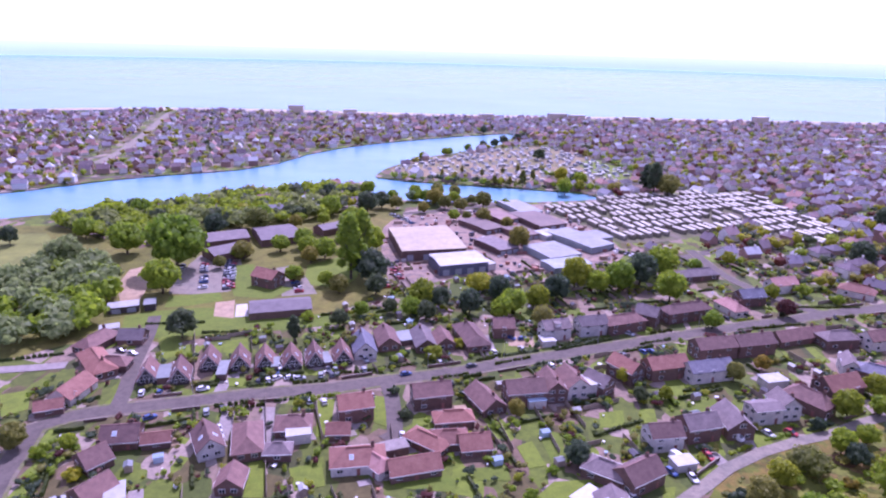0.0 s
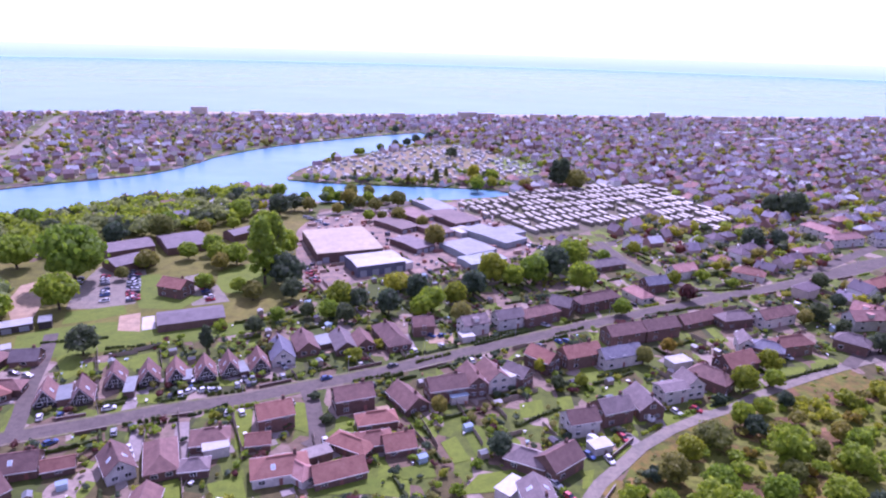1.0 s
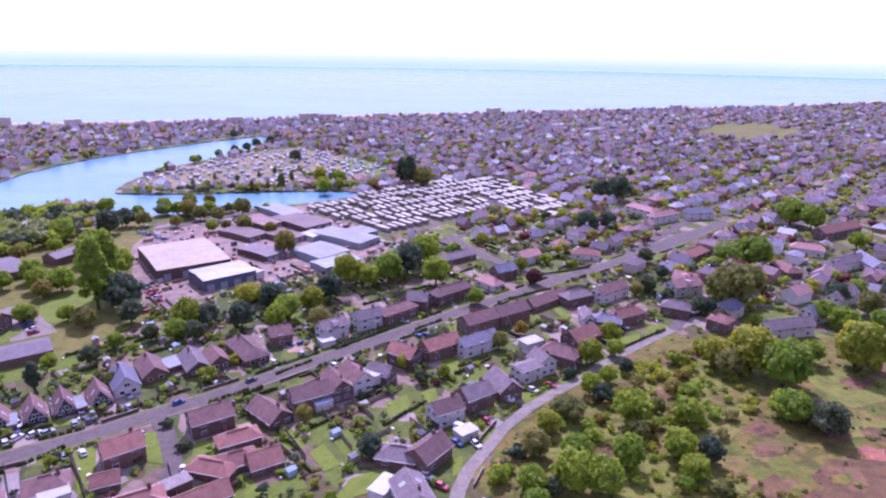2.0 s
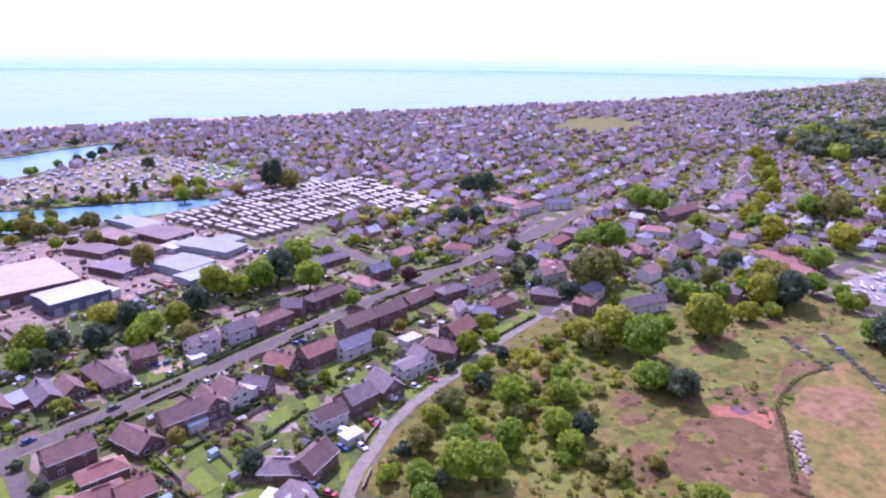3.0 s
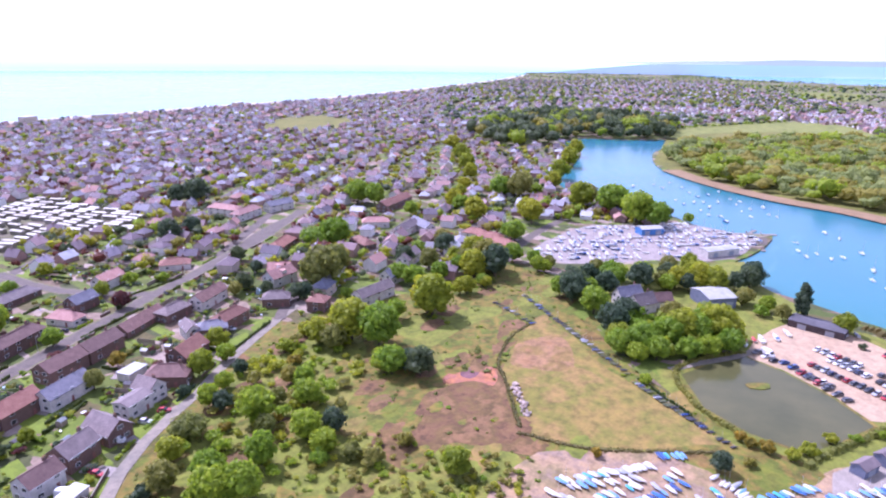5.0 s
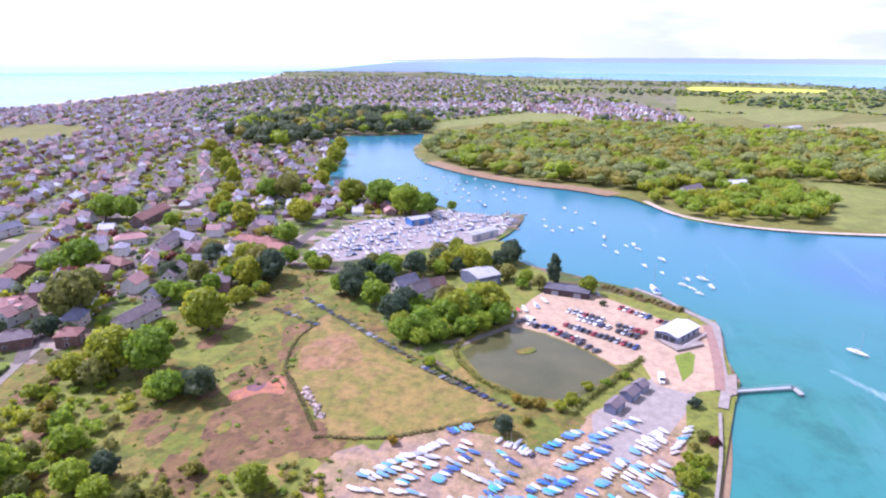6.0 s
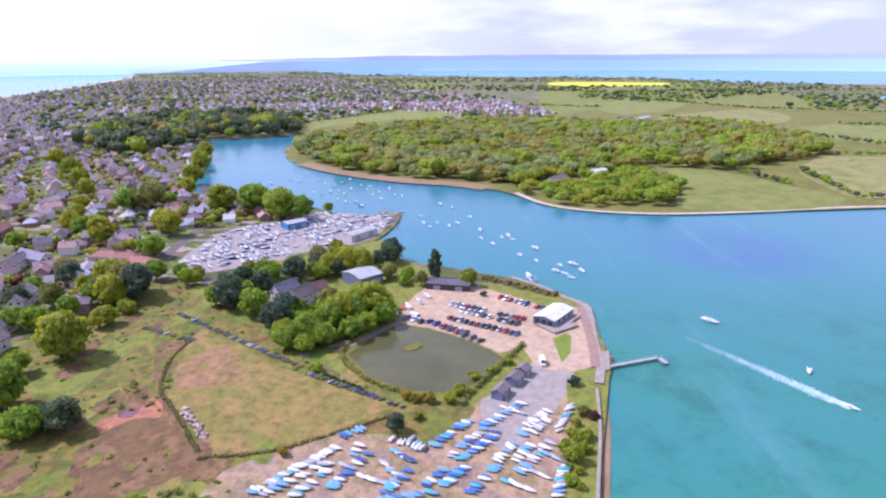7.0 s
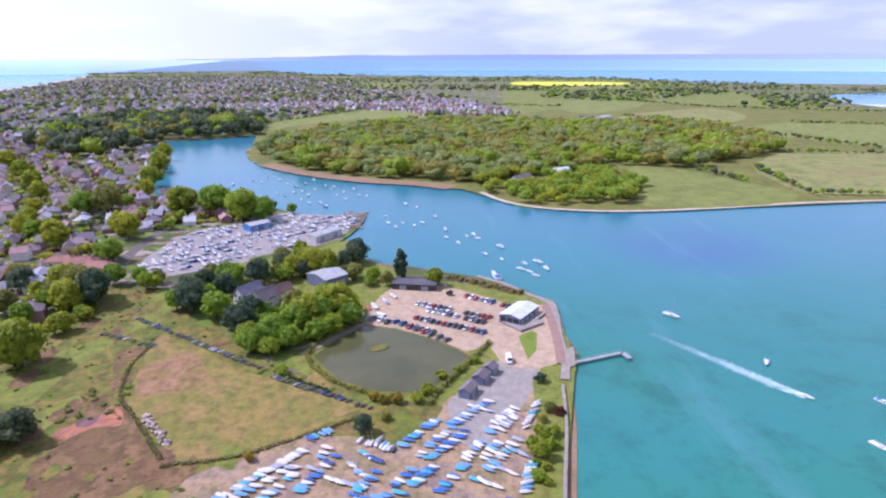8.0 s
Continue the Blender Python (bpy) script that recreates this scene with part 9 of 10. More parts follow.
for row in range(-14, 95):
    v_street = 60 + row * 49
    for side in (-1, 1):
        u = -1700
        while u < 4400:
            dist = abs(u) + abs(v_street)
            u += rng.uniform(10.5, 15.5) * (1 if dist < 1500 else 1.25 if dist < 2600 else 1.9)
            x, y = plot(u + rng.uniform(-1, 1), v_street + side * rng.uniform(9.5, 17))
            d = math.hypot(x, y)
            az = math.degrees(math.atan2(x, y))
            if d < 150 or d > 3400 or az < -48 or az > 135 or (d > 1500 and az < 20) or not built_up(x, y) or (az > 64 and d < 450) or (az < -24 and d < 520) or (-8 < az < 2 and 330 < d < 470) or inside(x, y, OWN_HOUSES):
                continue
            if any(in_water(x + a, y + b) for a, b in (((7, 0), (-7, 0), (0, 7), (0, -7)) if d < 850 else ((0, 45), (30, 20), (-14, 0), (0, -14)))):
                continue
            if d < 620 and (any((x - a) ** 2 + (y - b) ** 2 < (r + 6.0) ** 2 for a, b, r in homes) or near_road(x, y, 11)) or (d >= 620 and near_road(x, y, 15)):
                continue
            if d > 1600 and noise.noise(Vector((x / 500, y / 500, 4))) < (-0.4 if az < 103 else 0.1):
                continue
            turn = TURN + rng.gauss(0, 0.16) + (math.pi / 2 if rng.random() < 0.42 else 0)
            L, W = (rng.uniform(7.5, 12), rng.uniform(6.2, 8.2)) if d < 600 else (rng.uniform(6.2, 10.5), rng.uniform(5.4, 7.2))
            two = rng.random() < 0.5
            e, h, hip = (4.8 if two else 2.7), rng.uniform(2.5, 3.4), rng.random() < 0.4
            if d < 295 and len(simple_spots) < 50:
                simple_spots.append((x, y, d))
                house(x, y, math.degrees(turn), L, W, e, h, "h" if hip else "g", rng.choice("bbrgbsp"), rng.choice("bbwcbw"), "cm")
            else:
                simple_house(town, x, y, turn, L, W, e, h, hip)
            if d < 900:
                for _ in range(9 if d < 500 else 5):
                    gx, gy = x + rng.uniform(-15, 15), y + rng.uniform(-17, 17)
                    if built_up(gx, gy) and not near_road(gx, gy, 6) and (gx - x) ** 2 + (gy - y) ** 2 > 55 and not any((gx - a) ** 2 + (gy - b) ** 2 < (r + 1) ** 2 for a, b, r in homes if abs(gx - a) < 12):
                        r = rng.uniform(0.8, 2.4) if rng.random() < 0.72 - 0.5 * max(0, noise.noise(Vector((gx / 90, gy / 90, 9)))) else rng.uniform(2.4, 5.0)
                        far_crown(greenery, gx, gy, r, r * rng.uniform(1.3, 2.0), rng.choice((0, 0, 1, 2, 3, 3, 5, 2)), gen, 7 if d < 500 else 3, 3 if d < 500 else 2)
                if rng.random() < 0.5:
                    cx, cy = plot(u + 4, v_street + side * 9)
                    if built_up(cx, cy):
                        box(cars_far, cx, cy, 0.1, 4.1, 1.7, 0.75, 0, 1.0, TURN + 1.57)
                        box(cars_far, cx, cy, 0.85, 2.2, 1.5, 0.55, 1, 0.8, TURN + 1.57)
            elif rng.random() < (0.75 if d < 1400 else 0.3):
                gx, gy = x + rng.uniform(-20, 20), y + rng.uniform(-20, 20)
                if built_up(gx, gy):
                    r = rng.uniform(2, 5) * (1 if d < 1600 else 1.25)
                    far_crown(greenery, gx, gy, r, r * 1.6, rng.choice((0, 1, 1, 2, 3)), gen, 4)
    # the street between the two rows
    last = None
    for k in range(0, 130):
        x, y = plot(-1300 + k * 24, v_street)
        now = (x, y) if built_up(x, y) and math.hypot(x, y) > 330 and math.hypot(x, y) < 1500 else None
        if last and now:
            a = math.atan2(now[1] - last[1], now[0] - last[0])
            n = math.hypot(now[0] - last[0], now[1] - last[1])
            q = box_v((now[0] + last[0]) / 2, (now[1] + last[1]) / 2, 0.0, n + 0.5, 6.5, 0.09, 1.0, a)
            streets.add(q, [BOX_F[1]])
        last = now

tagged(part("town_houses", town, [FAR_ROOF, FAR_WALL]), "crowded brown and grey roofed houses of the seaside town", "houses", kind="stuff")
tagged(part("garden_trees", greenery, [LEAF[k] for k in LEAF_SLOTS]), "mixed shrubs and small trees of the town gardens", "trees", kind="stuff")
tagged(part("town_streets", streets, TARMAC), "worn grey residential streets", "road", kind="structure")
tagged(part("street_cars", cars_far, [CARMIX, DARKGLASS]), "cars parked along the town streets", "cars", kind="stuff")

# shrubs of the nearest gardens
shrubs = Pile()
NEAR_GARDENS = [(-143, 143), (-105, 297), (66, 363), (220, 330), (253, 264), (165, 181), (105, 126), (-44, 105)]
for _ in range(14000):
    x, y = rng.uniform(-143, 264), rng.uniform(105, 363)
    if not inside(x, y, NEAR_GARDENS) or inside(x, y, HEATH_LOOP) or inside(x, y, WEST_GREEN) or inside(x, y, INDUSTRY) or near_road(x, y, 6.0):
        continue
    if any((x - a) ** 2 + (y - b) ** 2 < (r + 0.6) ** 2 for a, b, r in homes):
        continue
    if noise.noise(Vector((x / 11, y / 11, 8))) < -0.08 or any(inside(x, y, q) for q in LAWN_LOOPS):
        continue
    r = rng.uniform(0.4, 1.7)
    far_crown(shrubs, x, y, r, r * rng.uniform(1.1, 1.9), rng.choice((0, 0, 1, 1, 2, 3, 3, 5, 0, 1)), gen, 8)
tagged(part("garden_shrubs", shrubs, [LEAF[k] for k in LEAF_SLOTS]), "mixed shrubs and flower beds of the near gardens", "shrubs", kind="stuff")

# paved patios behind the near houses
yards = random.Random(21)
for x, y, r in [h for h in homes if math.hypot(h[0], h[1]) < 235 and inside(h[0], h[1], NEAR_GARDENS) and not inside(h[0], h[1], WEST_GREEN)]:
    a = TURN + yards.choice((0, 1.57, 3.14, 4.71)) + yards.uniform(-0.15, 0.15)
    w, n = yards.uniform(2.0, 4.0), yards.uniform(2.5, 5.0)
    cx, cy = x + math.cos(a) * (r * 0.8 + w * 0.4), y + math.sin(a) * (r * 0.8 + w * 0.4)
    if near_road(cx, cy, 5.5) or inside(cx, cy, HEATH_LOOP):
        continue
    pad = Pile()
    box(pad, cx, cy, 0.0, w, n, 0.135 + yards.uniform(0, 0.01), 0, 1.0, a)
    tagged(part("patio", pad, yards.choice((PAVING, PAVING, SAND, CONCRETE))), "pale paved garden patio beside a house", "patio", kind="structure")

# white garden furniture, pots and covers
tables = Pile()
while tables.n < 200 * 16:
    x, y = yards.uniform(-143, 264), yards.uniform(105, 330)
    if not inside(x, y, NEAR_GARDENS) or inside(x, y, HEATH_LOOP) or inside(x, y, WEST_GREEN) or inside(x, y, INDUSTRY) or near_road(x, y, 6) or any((x - a) ** 2 + (y - b) ** 2 < r * r for a, b, r in homes):
        continue
    a, w = yards.uniform(0, 3.1), yards.uniform(0.5, 1.4)
    slot = yards.choice((0, 0, 0, 1, 2))
    box(tables, x, y, 0.0, w * 0.5, w * 0.4, 0.7, slot, 0.6, a)
    box(tables, x, y, 0.7, w * 1.1, w * 0.8, 0.08, slot, 1.0, a)
tagged(part("garden_furniture", tables, [WHITEPAINT, SKYROOF, POT]), "small white tables, pots and covers in the gardens", "garden furniture", kind="stuff")

# small sheds and greenhouses in the gardens
def garden_shed(x, y, turn, glazed):
    ob = thing("greenhouse" if glazed else "garden_shed", "small glazed greenhouse on a lawn" if glazed else "small weathered timber garden shed", "greenhouse" if glazed else "shed", m=spin(x, y, 0.04, turn))
    for name, shape, mat in (("wall", gable_walls(2.6, 2.0, 1.8, 0.5), SKYROOF if glazed else WOOD), ("roof", gable_roof(2.6, 2.0, 1.8, 0.5, 0.15, 0.08), SKYROOF if glazed else rng.choice((GREYROOF, DARKROOF, WHITEROOF)))):
        p = Pile()
        p.add(*shape)
        part(name, p, mat, ob)


sheds = 0
while sheds < 60:
    x, y = rng.uniform(-143, 264), rng.uniform(105, 330)
    if inside(x, y, NEAR_GARDENS) and not inside(x, y, HEATH_LOOP) and not inside(x, y, WEST_GREEN) and not inside(x, y, INDUSTRY) and not near_road(x, y, 12) and not any((x - a) ** 2 + (y - b) ** 2 < (r + 3) ** 2 for a, b, r in homes):
        garden_shed(x, y, math.degrees(TURN) + rng.choice((0, 90)), rng.random() < 0.25)
        homes.append((x, y, 1.4))
        sheds += 1

# plot hedges and fences between the near gardens
plots = Pile()
for _ in range(900):
    x, y = rng.uniform(-143, 264), rng.uniform(105, 363)
    a = TURN + rng.choice((0, math.pi / 2, math.pi / 2)) + rng.uniform(-0.06, 0.06)
    n = rng.randint(4, 9)
    steps = [(x + math.cos(a) * 1.6 * k, y + math.sin(a) * 1.6 * k) for k in range(n)]
    if not all(inside(p, q, NEAR_GARDENS) and not inside(p, q, HEATH_LOOP) and not inside(p, q, WEST_GREEN) and not near_road(p, q, 5.5) and
               not any((p - c) ** 2 + (q - d) ** 2 < (r + 0.3) ** 2 for c, d, r in homes) and not any(inside(p, q, w) for w in LAWN_LOOPS) for p, q in steps):
        continue
    kind = rng.random()
    for p, q in steps:
        if kind < 0.55:
            h = rng.uniform(0.9, 1.5)
            box(plots, p, q, 0, 1.75, 0.8, h * 0.9, 0, 0.85, a)
            leaves_on(plots, (p, q, h * 0.5), 0.65, h * 0.55, 12, 0.26, gen)
        else:
            box(plots, p, q, 0, 1.58, 0.07, 1.6, 1, 1.0, a)
tagged(part("plot_hedges", plots, [HEDGE, WOOD]), "hedges and board fences between the garden plots", "hedges", kind="stuff")

# ---- woods, scrub and tussocks ----
def wood(name, loop, spacing, r0, r1, kinds, label, leaves=12, tall=1.7, lobes=3, size=0.24):
    p = Pile()
    xs, ys = [q[0] for q in loop], [q[1] for q in loop]
    x = min(xs)
    while x < max(xs):
        y = min(ys)
        while y < max(ys):
            a, b = x + rng.uniform(-0.5, 0.5) * spacing, y + rng.uniform(-0.5, 0.5) * spacing
            if inside(a, b, loop) and not in_water(a, b) and not any((a - q[0]) ** 2 + (b - q[1]) ** 2 < (q[2] + r1 * 0.6 + 2) ** 2 for q in homes):
                k = noise.noise(Vector((a / 60, b / 60, 3)))
                r = rng.uniform(r0, r1)
                kind = kinds[min(len(kinds) - 1, max(0, int((k * 0.9 + 0.5 + rng.uniform(-0.25, 0.25)) * len(kinds))))]
                far_crown(p, a, b, r, r * rng.uniform(0.85, 1.15) * tall, LEAF_SLOTS.index(kind), gen, leaves, lobes, size)
            y += spacing
        x += spacing
    return tagged(part(name, p, [LEAF[k] for k in LEAF_SLOTS]), label, "wood", kind="stuff")


wood("east_woodland", EAST_WOOD, 13.5, 6.0, 12.0, "sosgosgos", "mixed fresh and silvery green woodland beyond the harbour", 9, 1.45, 5, 0.15)
wood("shore_woodland", EAST_WOOD_SOUTH, 11.0, 4.0, 7.5, "gygygo", "fresh green trees round a white house", 22, 1.6, 5, 0.16)
wood("west_woodland", WEST_WOOD, 6.5, 3.6, 6.6, "ssgsgs", "dense silvery green woodland", 34, 1.7)
wood("lagoon_woodland", LAGOON_WOOD, 7.0, 3.6, 6.0, "gdgsgd", "mixed woodland along the lagoon", 26, 1.7)
wood("pine_wood", PINES, 15.0, 5.5, 12.0, "dddgddod", "dark evergreen trees round the head of the creek", 12, 2.1, 5, 0.15)

wood("heath_thicket", THICKET, 6.4, 1.2, 3.0, "gyogyogy", "tangled thicket of fresh and olive scrub on the heath", 30, 1.3)
wood("heath_brambles", BRAMBLES, 3.8, 0.7, 1.6, "ogyoogo", "low brambles and tussocks at the heath edge", 16, 1.2)
wood("copse", COPSE, 6.0, 2.6, 4.8, "gygyyg", "dense fresh green copse beside the pond", 40, 1.7)
RAPE_LOOP = [(2260, -360), (2680, -440), (2560, -860), (2300, -800), (2240, -560)]
hedgerows = Pile()
for x0, y0, x1, y1 in HEDGEROWS:
    n = int(math.hypot(x1 - x0, y1 - y0) / 7)
    for i in range(n):
        r = rng.uniform(2.2, 4.5)
        far_crown(hedgerows, x0 + (x1 - x0) * i / n + rng.uniform(-2, 2), y0 + (y1 - y0) * i / n + rng.uniform(-2, 2), r, r * 1.5, rng.choice((0, 0, 1, 3)), gen, 8)
for _ in range(13000):
    a, d = radians(rng.uniform(58, 132)), rng.uniform(1000, 4500)
    x, y = math.sin(a) * d, math.cos(a) * d
    if in_water(x, y) or inside(x, y, EAST_WOOD) or noise.noise(Vector((x / 260, y / 420, 6))) < (0.02 if d < 1900 else -0.18) or any(inside(x, y, q) for q in (EAST_BANK, EAST_WOOD, TOWN_MEADOW, RAPE_LOOP)):
        continue
    r = rng.uniform(4, 10)
    if any((x - q[0]) ** 2 + (y - q[1]) ** 2 < (q[2] + 14) ** 2 for q in homes[-12:]):
        continue
    far_crown(hedgerows, x, y, r, r * 1.2, rng.choice((0, 1, 1, 3, 4)), gen, 3, 2 if d < 2200 else 1)
tagged(part("far_hedgerows", hedgerows, [LEAF[k] for k in LEAF_SLOTS]), "hedgerows and far copses between the fields", "trees", kind="stuff")

# patches of straw, moss and bare earth on the heath
BROWN_LOOP = [(120, 106), (146, 108), (178, 108), (196, 106), (234, 114), (240, 102), (200, 92), (164, 70), (153, 58), (140, 84), (122, 84)]
patches = Pile()
for i in range(430):
    x, y = rng.uniform(66, 310), rng.uniform(-10, 286)
    if not inside(x, y, HEATH_LOOP) or inside(x, y, DRY_LOOP):
        continue
    r, n = rng.uniform(1.2, 6.5), 22
    ring = []
    for k in range(n):
        a = k * 2 * math.pi / n
        q = r * (1 + 0.45 * noise.noise(Vector((math.cos(a) * 1.3 + i, math.sin(a) * 1.3, i * 0.7))) + 0.25 * noise.noise(Vector((math.cos(a) * 4, math.sin(a) * 4 + i, 3))))
        ring.append((x + math.cos(a) * q * 1.4, y + math.sin(a) * q * 0.8, 0.075 + i * 0.00012))
    patches.add(ring, [tuple(range(n))], rng.choice((0, 1, 2, 2, 3, 3)) if not inside(x, y, BROWN_LOOP) else rng.choice((0, 3)))
tagged(part("heath_patches", patches, [BRACKEN, DRYGRASS, LAWN2, HEATH]), "patches of straw, moss and brown earth on the heath", "ground", kind="stuff")

clutter = Pile()
for _ in range(900):
    x, y = rng.uniform(-60, 150), rng.uniform(300, 520)
    if inside(x, y, INDUSTRY) and not any((x - a) ** 2 + (y - b) ** 2 < (r * 0.8) ** 2 for a, b, r in homes):
        s = rng.choice((1, 1, 1, 2.2))
        box(clutter, x, y, 0.05, rng.uniform(1, 2.6) * s, rng.uniform(0.9, 1.6) * (1 if s == 1 else 1.5), rng.uniform(0.6, 1.8) * (1 if s == 1 else 1.4), 0, 1.0, rng.choice((0.3, 1.9)) + rng.uniform(-0.2, 0.2))
tagged(part("yard_clutter", clutter, CLUTTER), "stacked pallets, skips and containers in the yard", "clutter", kind="stuff")

scrub = Pile()
for _ in range(3600):
    x, y = rng.uniform(66, 310), rng.uniform(10, 286)
    if not inside(x, y, HEATH_LOOP) or inside(x, y, DRY_LOOP) or near_road(x, y, 4) or (inside(x, y, BROWN_LOOP) and rng.random() < 0.7):
        continue
    k = noise.noise(Vector((x / 26, y / 26, 12)))
    if k < 0.02 and rng.random() < 0.8:
        continue
    r = rng.uniform(0.3, 1.0) * (1.6 if k > 0.2 else 1)
    far_crown(scrub, x, y, r, r * rng.uniform(0.5, 0.9), rng.choice((3, 3, 3, 0, 2)), gen, 9)
tagged(part("heath_scrub", scrub, [LEAF[k] for k in LEAF_SLOTS]), "low scrub, brambles and tussocks on the heath", "scrub", kind="stuff")

# heap of pale broken concrete on the field edge
def rubble_heap(x0, y0, x1, y1, count):
    ob = thing("rubble_heap", "long heap of pale broken concrete on the field edge", "rubble", m=spin((x0 + x1) / 2, (y0 + y1) / 2, 0.03, 0))
    heap = random.Random(9)
    shapes = []
    for k in range(5):
        q = Pile()
        blob(q, (0, 0, 0.35), 0.6, 0, 0.35, 0.45, np.random.RandomState(k))
        shapes.append(q.mesh("concrete_lump", [RUBBLE]))
    for i in range(count):
        t, w = heap.uniform(-0.5, 0.5), heap.gauss(0, 0.7)
        n = math.hypot(x1 - x0, y1 - y0)
        lump = part("concrete_lump", heap.choice(shapes), None, ob)
        lump.matrix_basis = spin((x1 - x0) * t - (y1 - y0) / n * w, (y1 - y0) * t + (x1 - x0) / n * w, heap.uniform(-0.1, 0.25), heap.uniform(0, 360)) @ Matrix.Diagonal((heap.uniform(0.6, 1.7), heap.uniform(0.6, 1.3), heap.uniform(0.6, 1.3), 1))


RUBBLE = surface("broken_concrete", [(0.4, 0.31, 0.26), (0.55, 0.46, 0.4)], 0.8, 3.0, 0.9, 0.3, 0.3)
rubble_heap(185.5, 85.2, 168.5, 72.4, 60)

# ---- harbour edge ----
ribbon("mud_shore", MUD_SHORE, 20.0, 0.06, MUD, "brown saltmarsh edge under the wood", "shore")
ribbon("shingle_shore", BEACH_EAST, 5.0, 0.06, SHINGLE, "pale shingle strip along the far bank", "beach")
ribbon("beach", COAST[1:-1], 34.0, 0.05, SHINGLE, "pale shingle beach along the open sea", "beach", 30.0)


PONTOONDECK = surface("pale_grey_decking", [(0.36, 0.36, 0.36), (0.46, 0.46, 0.45)], 0.3, 1.5, 0.8, 0.2)


def jetty():
    ob = thing("pontoon", "white walkway pontoon on piles with a bent end", "pontoon")
    (ax, ay), (bx, by), (cx, cy) = PONTOON
    for (x0, y0), (x1, y1), w in (((ax, ay), (bx, by), 1.5), ((bx, by), (cx, cy), 1.8)):
        n = math.hypot(x1 - x0, y1 - y0)
        a = math.atan2(y1 - y0, x1 - x0)
        p = Pile()
        box(p, (x0 + x1) / 2, (y0 + y1) / 2, -0.05, n + 1, w, 0.3, 0, 1.0, a)
        deck = part("deck", p, PONTOONDECK, ob)
        for s in (-1, 1):
            r = Pile()
            box(r, (x0 + x1) / 2 - math.sin(a) * s * w / 2, (y0 + y1) / 2 + math.cos(a) * s * w / 2, 0.9, n, 0.07, 0.07, 0, 1.0, a)
            part("rail", r, SPAR, deck)
        for k in range(int(n / 5) + 1):
            q = Pile()
            t = k * 5 / n
            box(q, x0 + (x1 - x0) * t, y0 + (y1 - y0) * t, -2.4, 0.3, 0.3, 2.5)
            part("pile", q, TIMBER, ob)


jetty()
ribbon("wall_foot", [(117.6, -36.4), (140.2, -41.3), (172.1, -49.4), (196.2, -53.9)], 2.6, -0.72, MUD, "brown shingle and weed at the foot of the sea wall", "shore", rise=1.2)


def clubhouse_front():
    """Glazed front, balcony and posts of the clubhouse, which stands on its terrace."""
    ob = bpy.data.objects["clubhouse"]
    for k in (-1, 1):
        for i in range(5):
            q = Pile()
            box(q, -7.0 + i * 3.5, k * 4.98, 0.9, 2.9, 0.1, 2.1)
            part("window", q, DARKGLASS, ob)
    for i in range(3):
        q = Pile()
        box(q, -8.95, -3.0 + i * 3.0, 0.9, 0.1, 2.4, 2.2)
        part("window", q, DARKGLASS, ob)
    deck = Pile()
    box(deck, 0, -6.6, 0.75, 18.6, 3.0, 0.2)
    d = part("balcony", deck, WOOD, ob)
    rail = Pile()
    box(rail, 0, -8.0, 1.85, 18.6, 0.08, 0.08)
    part("rail", rail, WHITEPAINT, d)
    for i in range(8):
        post = Pile()
        box(post, -9.1 + i * 2.6, -8.0, 0.95, 0.09, 0.09, 0.9)
        part("post", post, WHITEPAINT, d)


clubhouse_front()
sheet("slip_platform", SLIP, 0.5, WOOD, "boarded landing platform over the water", "platform", thick=0.5)


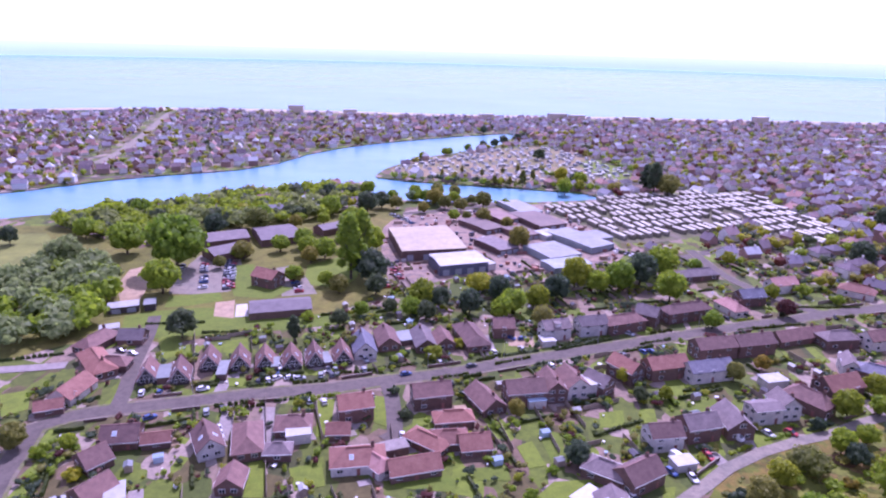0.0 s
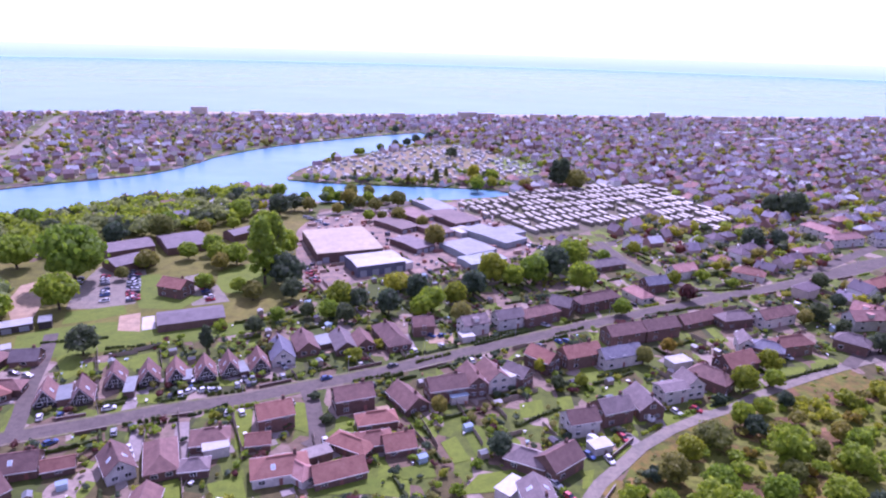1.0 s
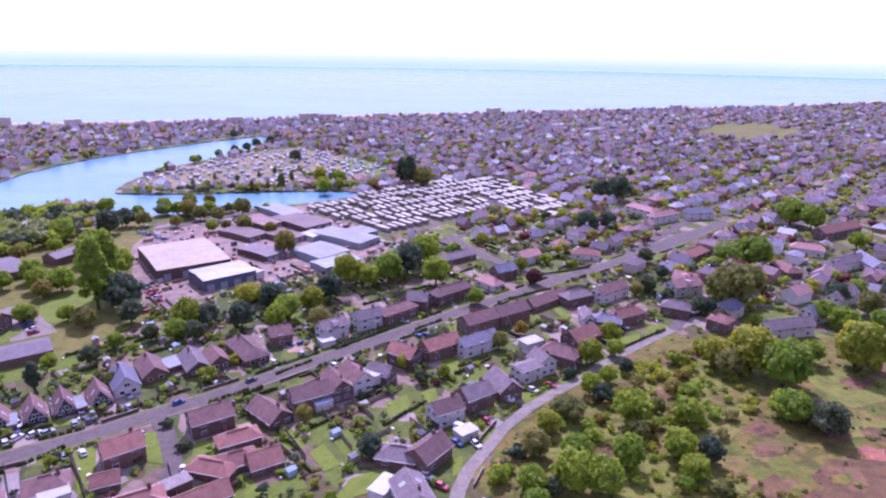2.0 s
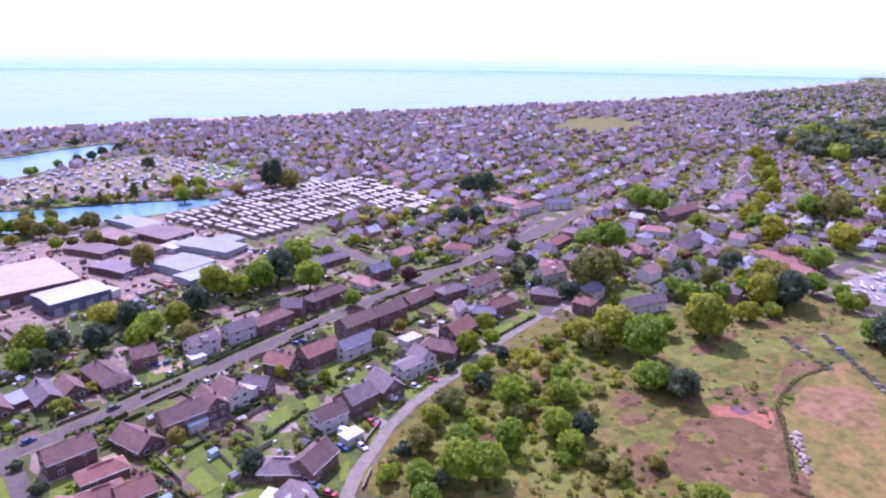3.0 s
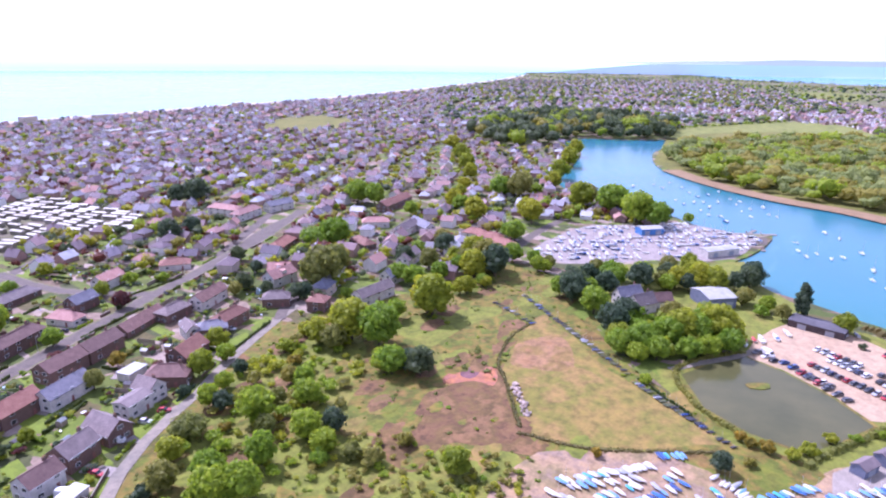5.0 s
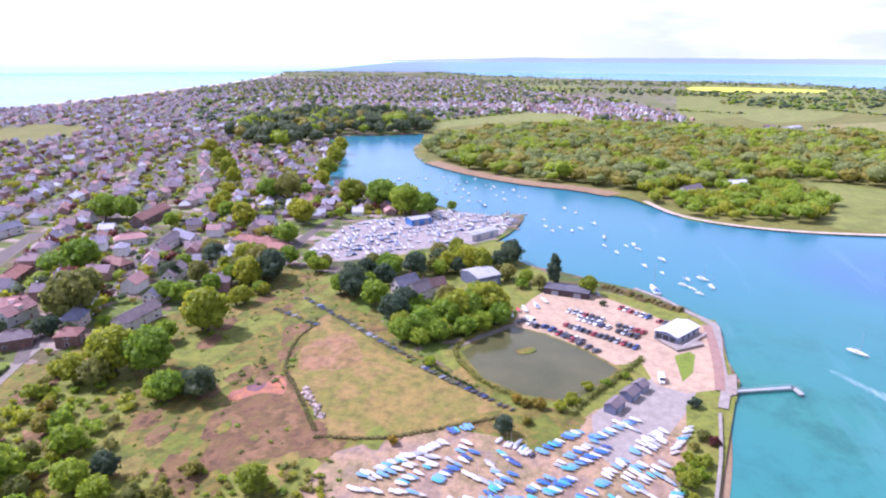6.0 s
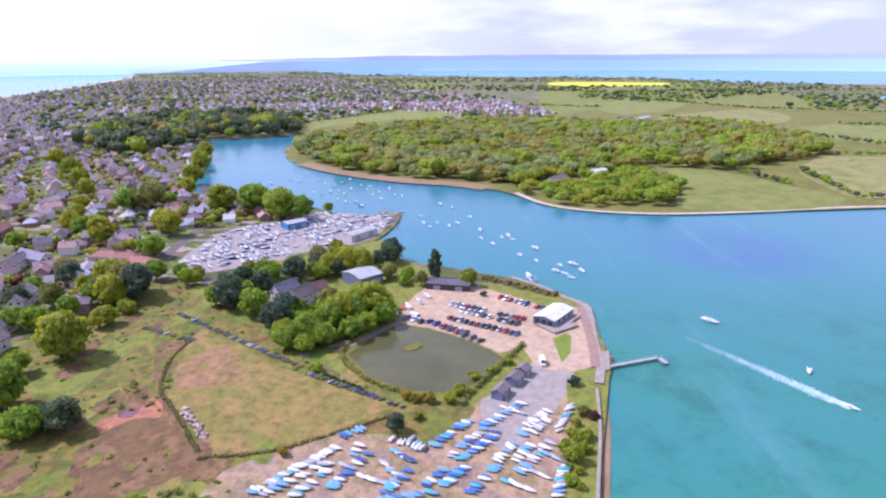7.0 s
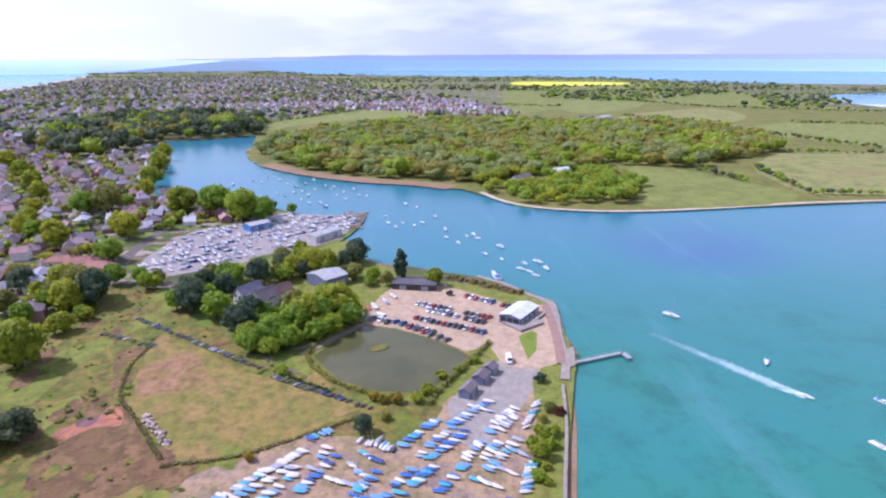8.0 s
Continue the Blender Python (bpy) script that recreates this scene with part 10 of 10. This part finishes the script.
def wake():
    x1, y1, x0, y0 = WAKE
    p, n = Pile(), 60
    a = math.atan2(y1 - y0, x1 - x0)
    for i in range(n):
        t = (i + 0.5) / n
        w = 0.5 + 2.4 * math.sin(min(1, t * 1.02) * math.pi) ** 0.7 * (0.4 + 0.6 * t)
        for k in range(int(20 + 60 * t)):
            s = rng.gauss(0, 0.5) * w
            x, y = x0 + (x1 - x0) * t - math.sin(a) * s + rng.uniform(-1.2, 1.2), y0 + (y1 - y0) * t + math.cos(a) * s + rng.uniform(-1.2, 1.2)
            r = rng.uniform(0.1, 0.34) * (0.4 + t)
            ring = [(x + math.cos(q + a) * r * 2.6 * math.cos(a) ** 2 + math.cos(q) * r * rng.uniform(0.5, 1), y + math.sin(q) * r * rng.uniform(0.6, 1.1), -0.86 + rng.uniform(0, 0.04)) for q in (0, 1.05, 2.1, 3.14, 4.2, 5.2)]
            p.add(ring, [(0, 1, 2, 3, 4, 5)])
    tagged(part("boat_wake", p, FOAM), "white foam trail behind the speeding boat", "wake", kind="stuff")


wake()


def lamp_post(x, y):
    ob = thing("lamp_post", "slim grey street lamp post beside the road", "street lamp", "street lamps", m=spin(x, y, 0.1, 0))
    p = Pile()
    box(p, 0, 0, 0, 0.14, 0.14, 6, 0, 0.6)
    part("post", p, SPAR, ob)
    q = Pile()
    box(q, 0.5, 0, 5.9, 1.1, 0.16, 0.12)
    part("lamp_head", q, SPAR, ob)


for i in range(0, len(ROAD_LINES[0]) - 1, 2):
    (x, y), (a, b) = ROAD_LINES[0][i], ROAD_LINES[0][i + 1]
    n = math.hypot(a - x, b - y)
    lamp_post(x - (b - y) / n * 4.4, y + (a - x) / n * 4.4)


# ---- pontoons off the boatyard ----
def pontoon(a, b, width=2.4):
    n, turn = math.dist(a, b), math.atan2(b[1] - a[1], b[0] - a[0])
    mid = ((a[0] + b[0]) / 2, (a[1] + b[1]) / 2)
    ob = thing("pontoon", "grey timber pontoon floating off the boatyard", "pontoon", "boatyard pontoons", m=spin(mid[0], mid[1], 0, math.degrees(turn)))
    deck = Pile()
    k = -n / 2
    while k < n / 2:
        box(deck, k + 0.6, 0, -0.75, 1.12, width, 0.35)
        k += 1.2
    part("deck", deck, CONCRETE, ob)
    for i in range(int(n / 9) + 1):
        p = Pile()
        box(p, -n / 2 + i * 9, width / 2 + 0.15, -2.4, 0.3, 0.3, 3.6)
        part("pile", p, WOOD, ob)


pontoon((448.0, 53.4), (460.0, 29.3))
pontoon((431.2, 43.2), (415.3, 31.3))
pontoon((444.3, 47.5), (464.5, 42.0), 1.8)
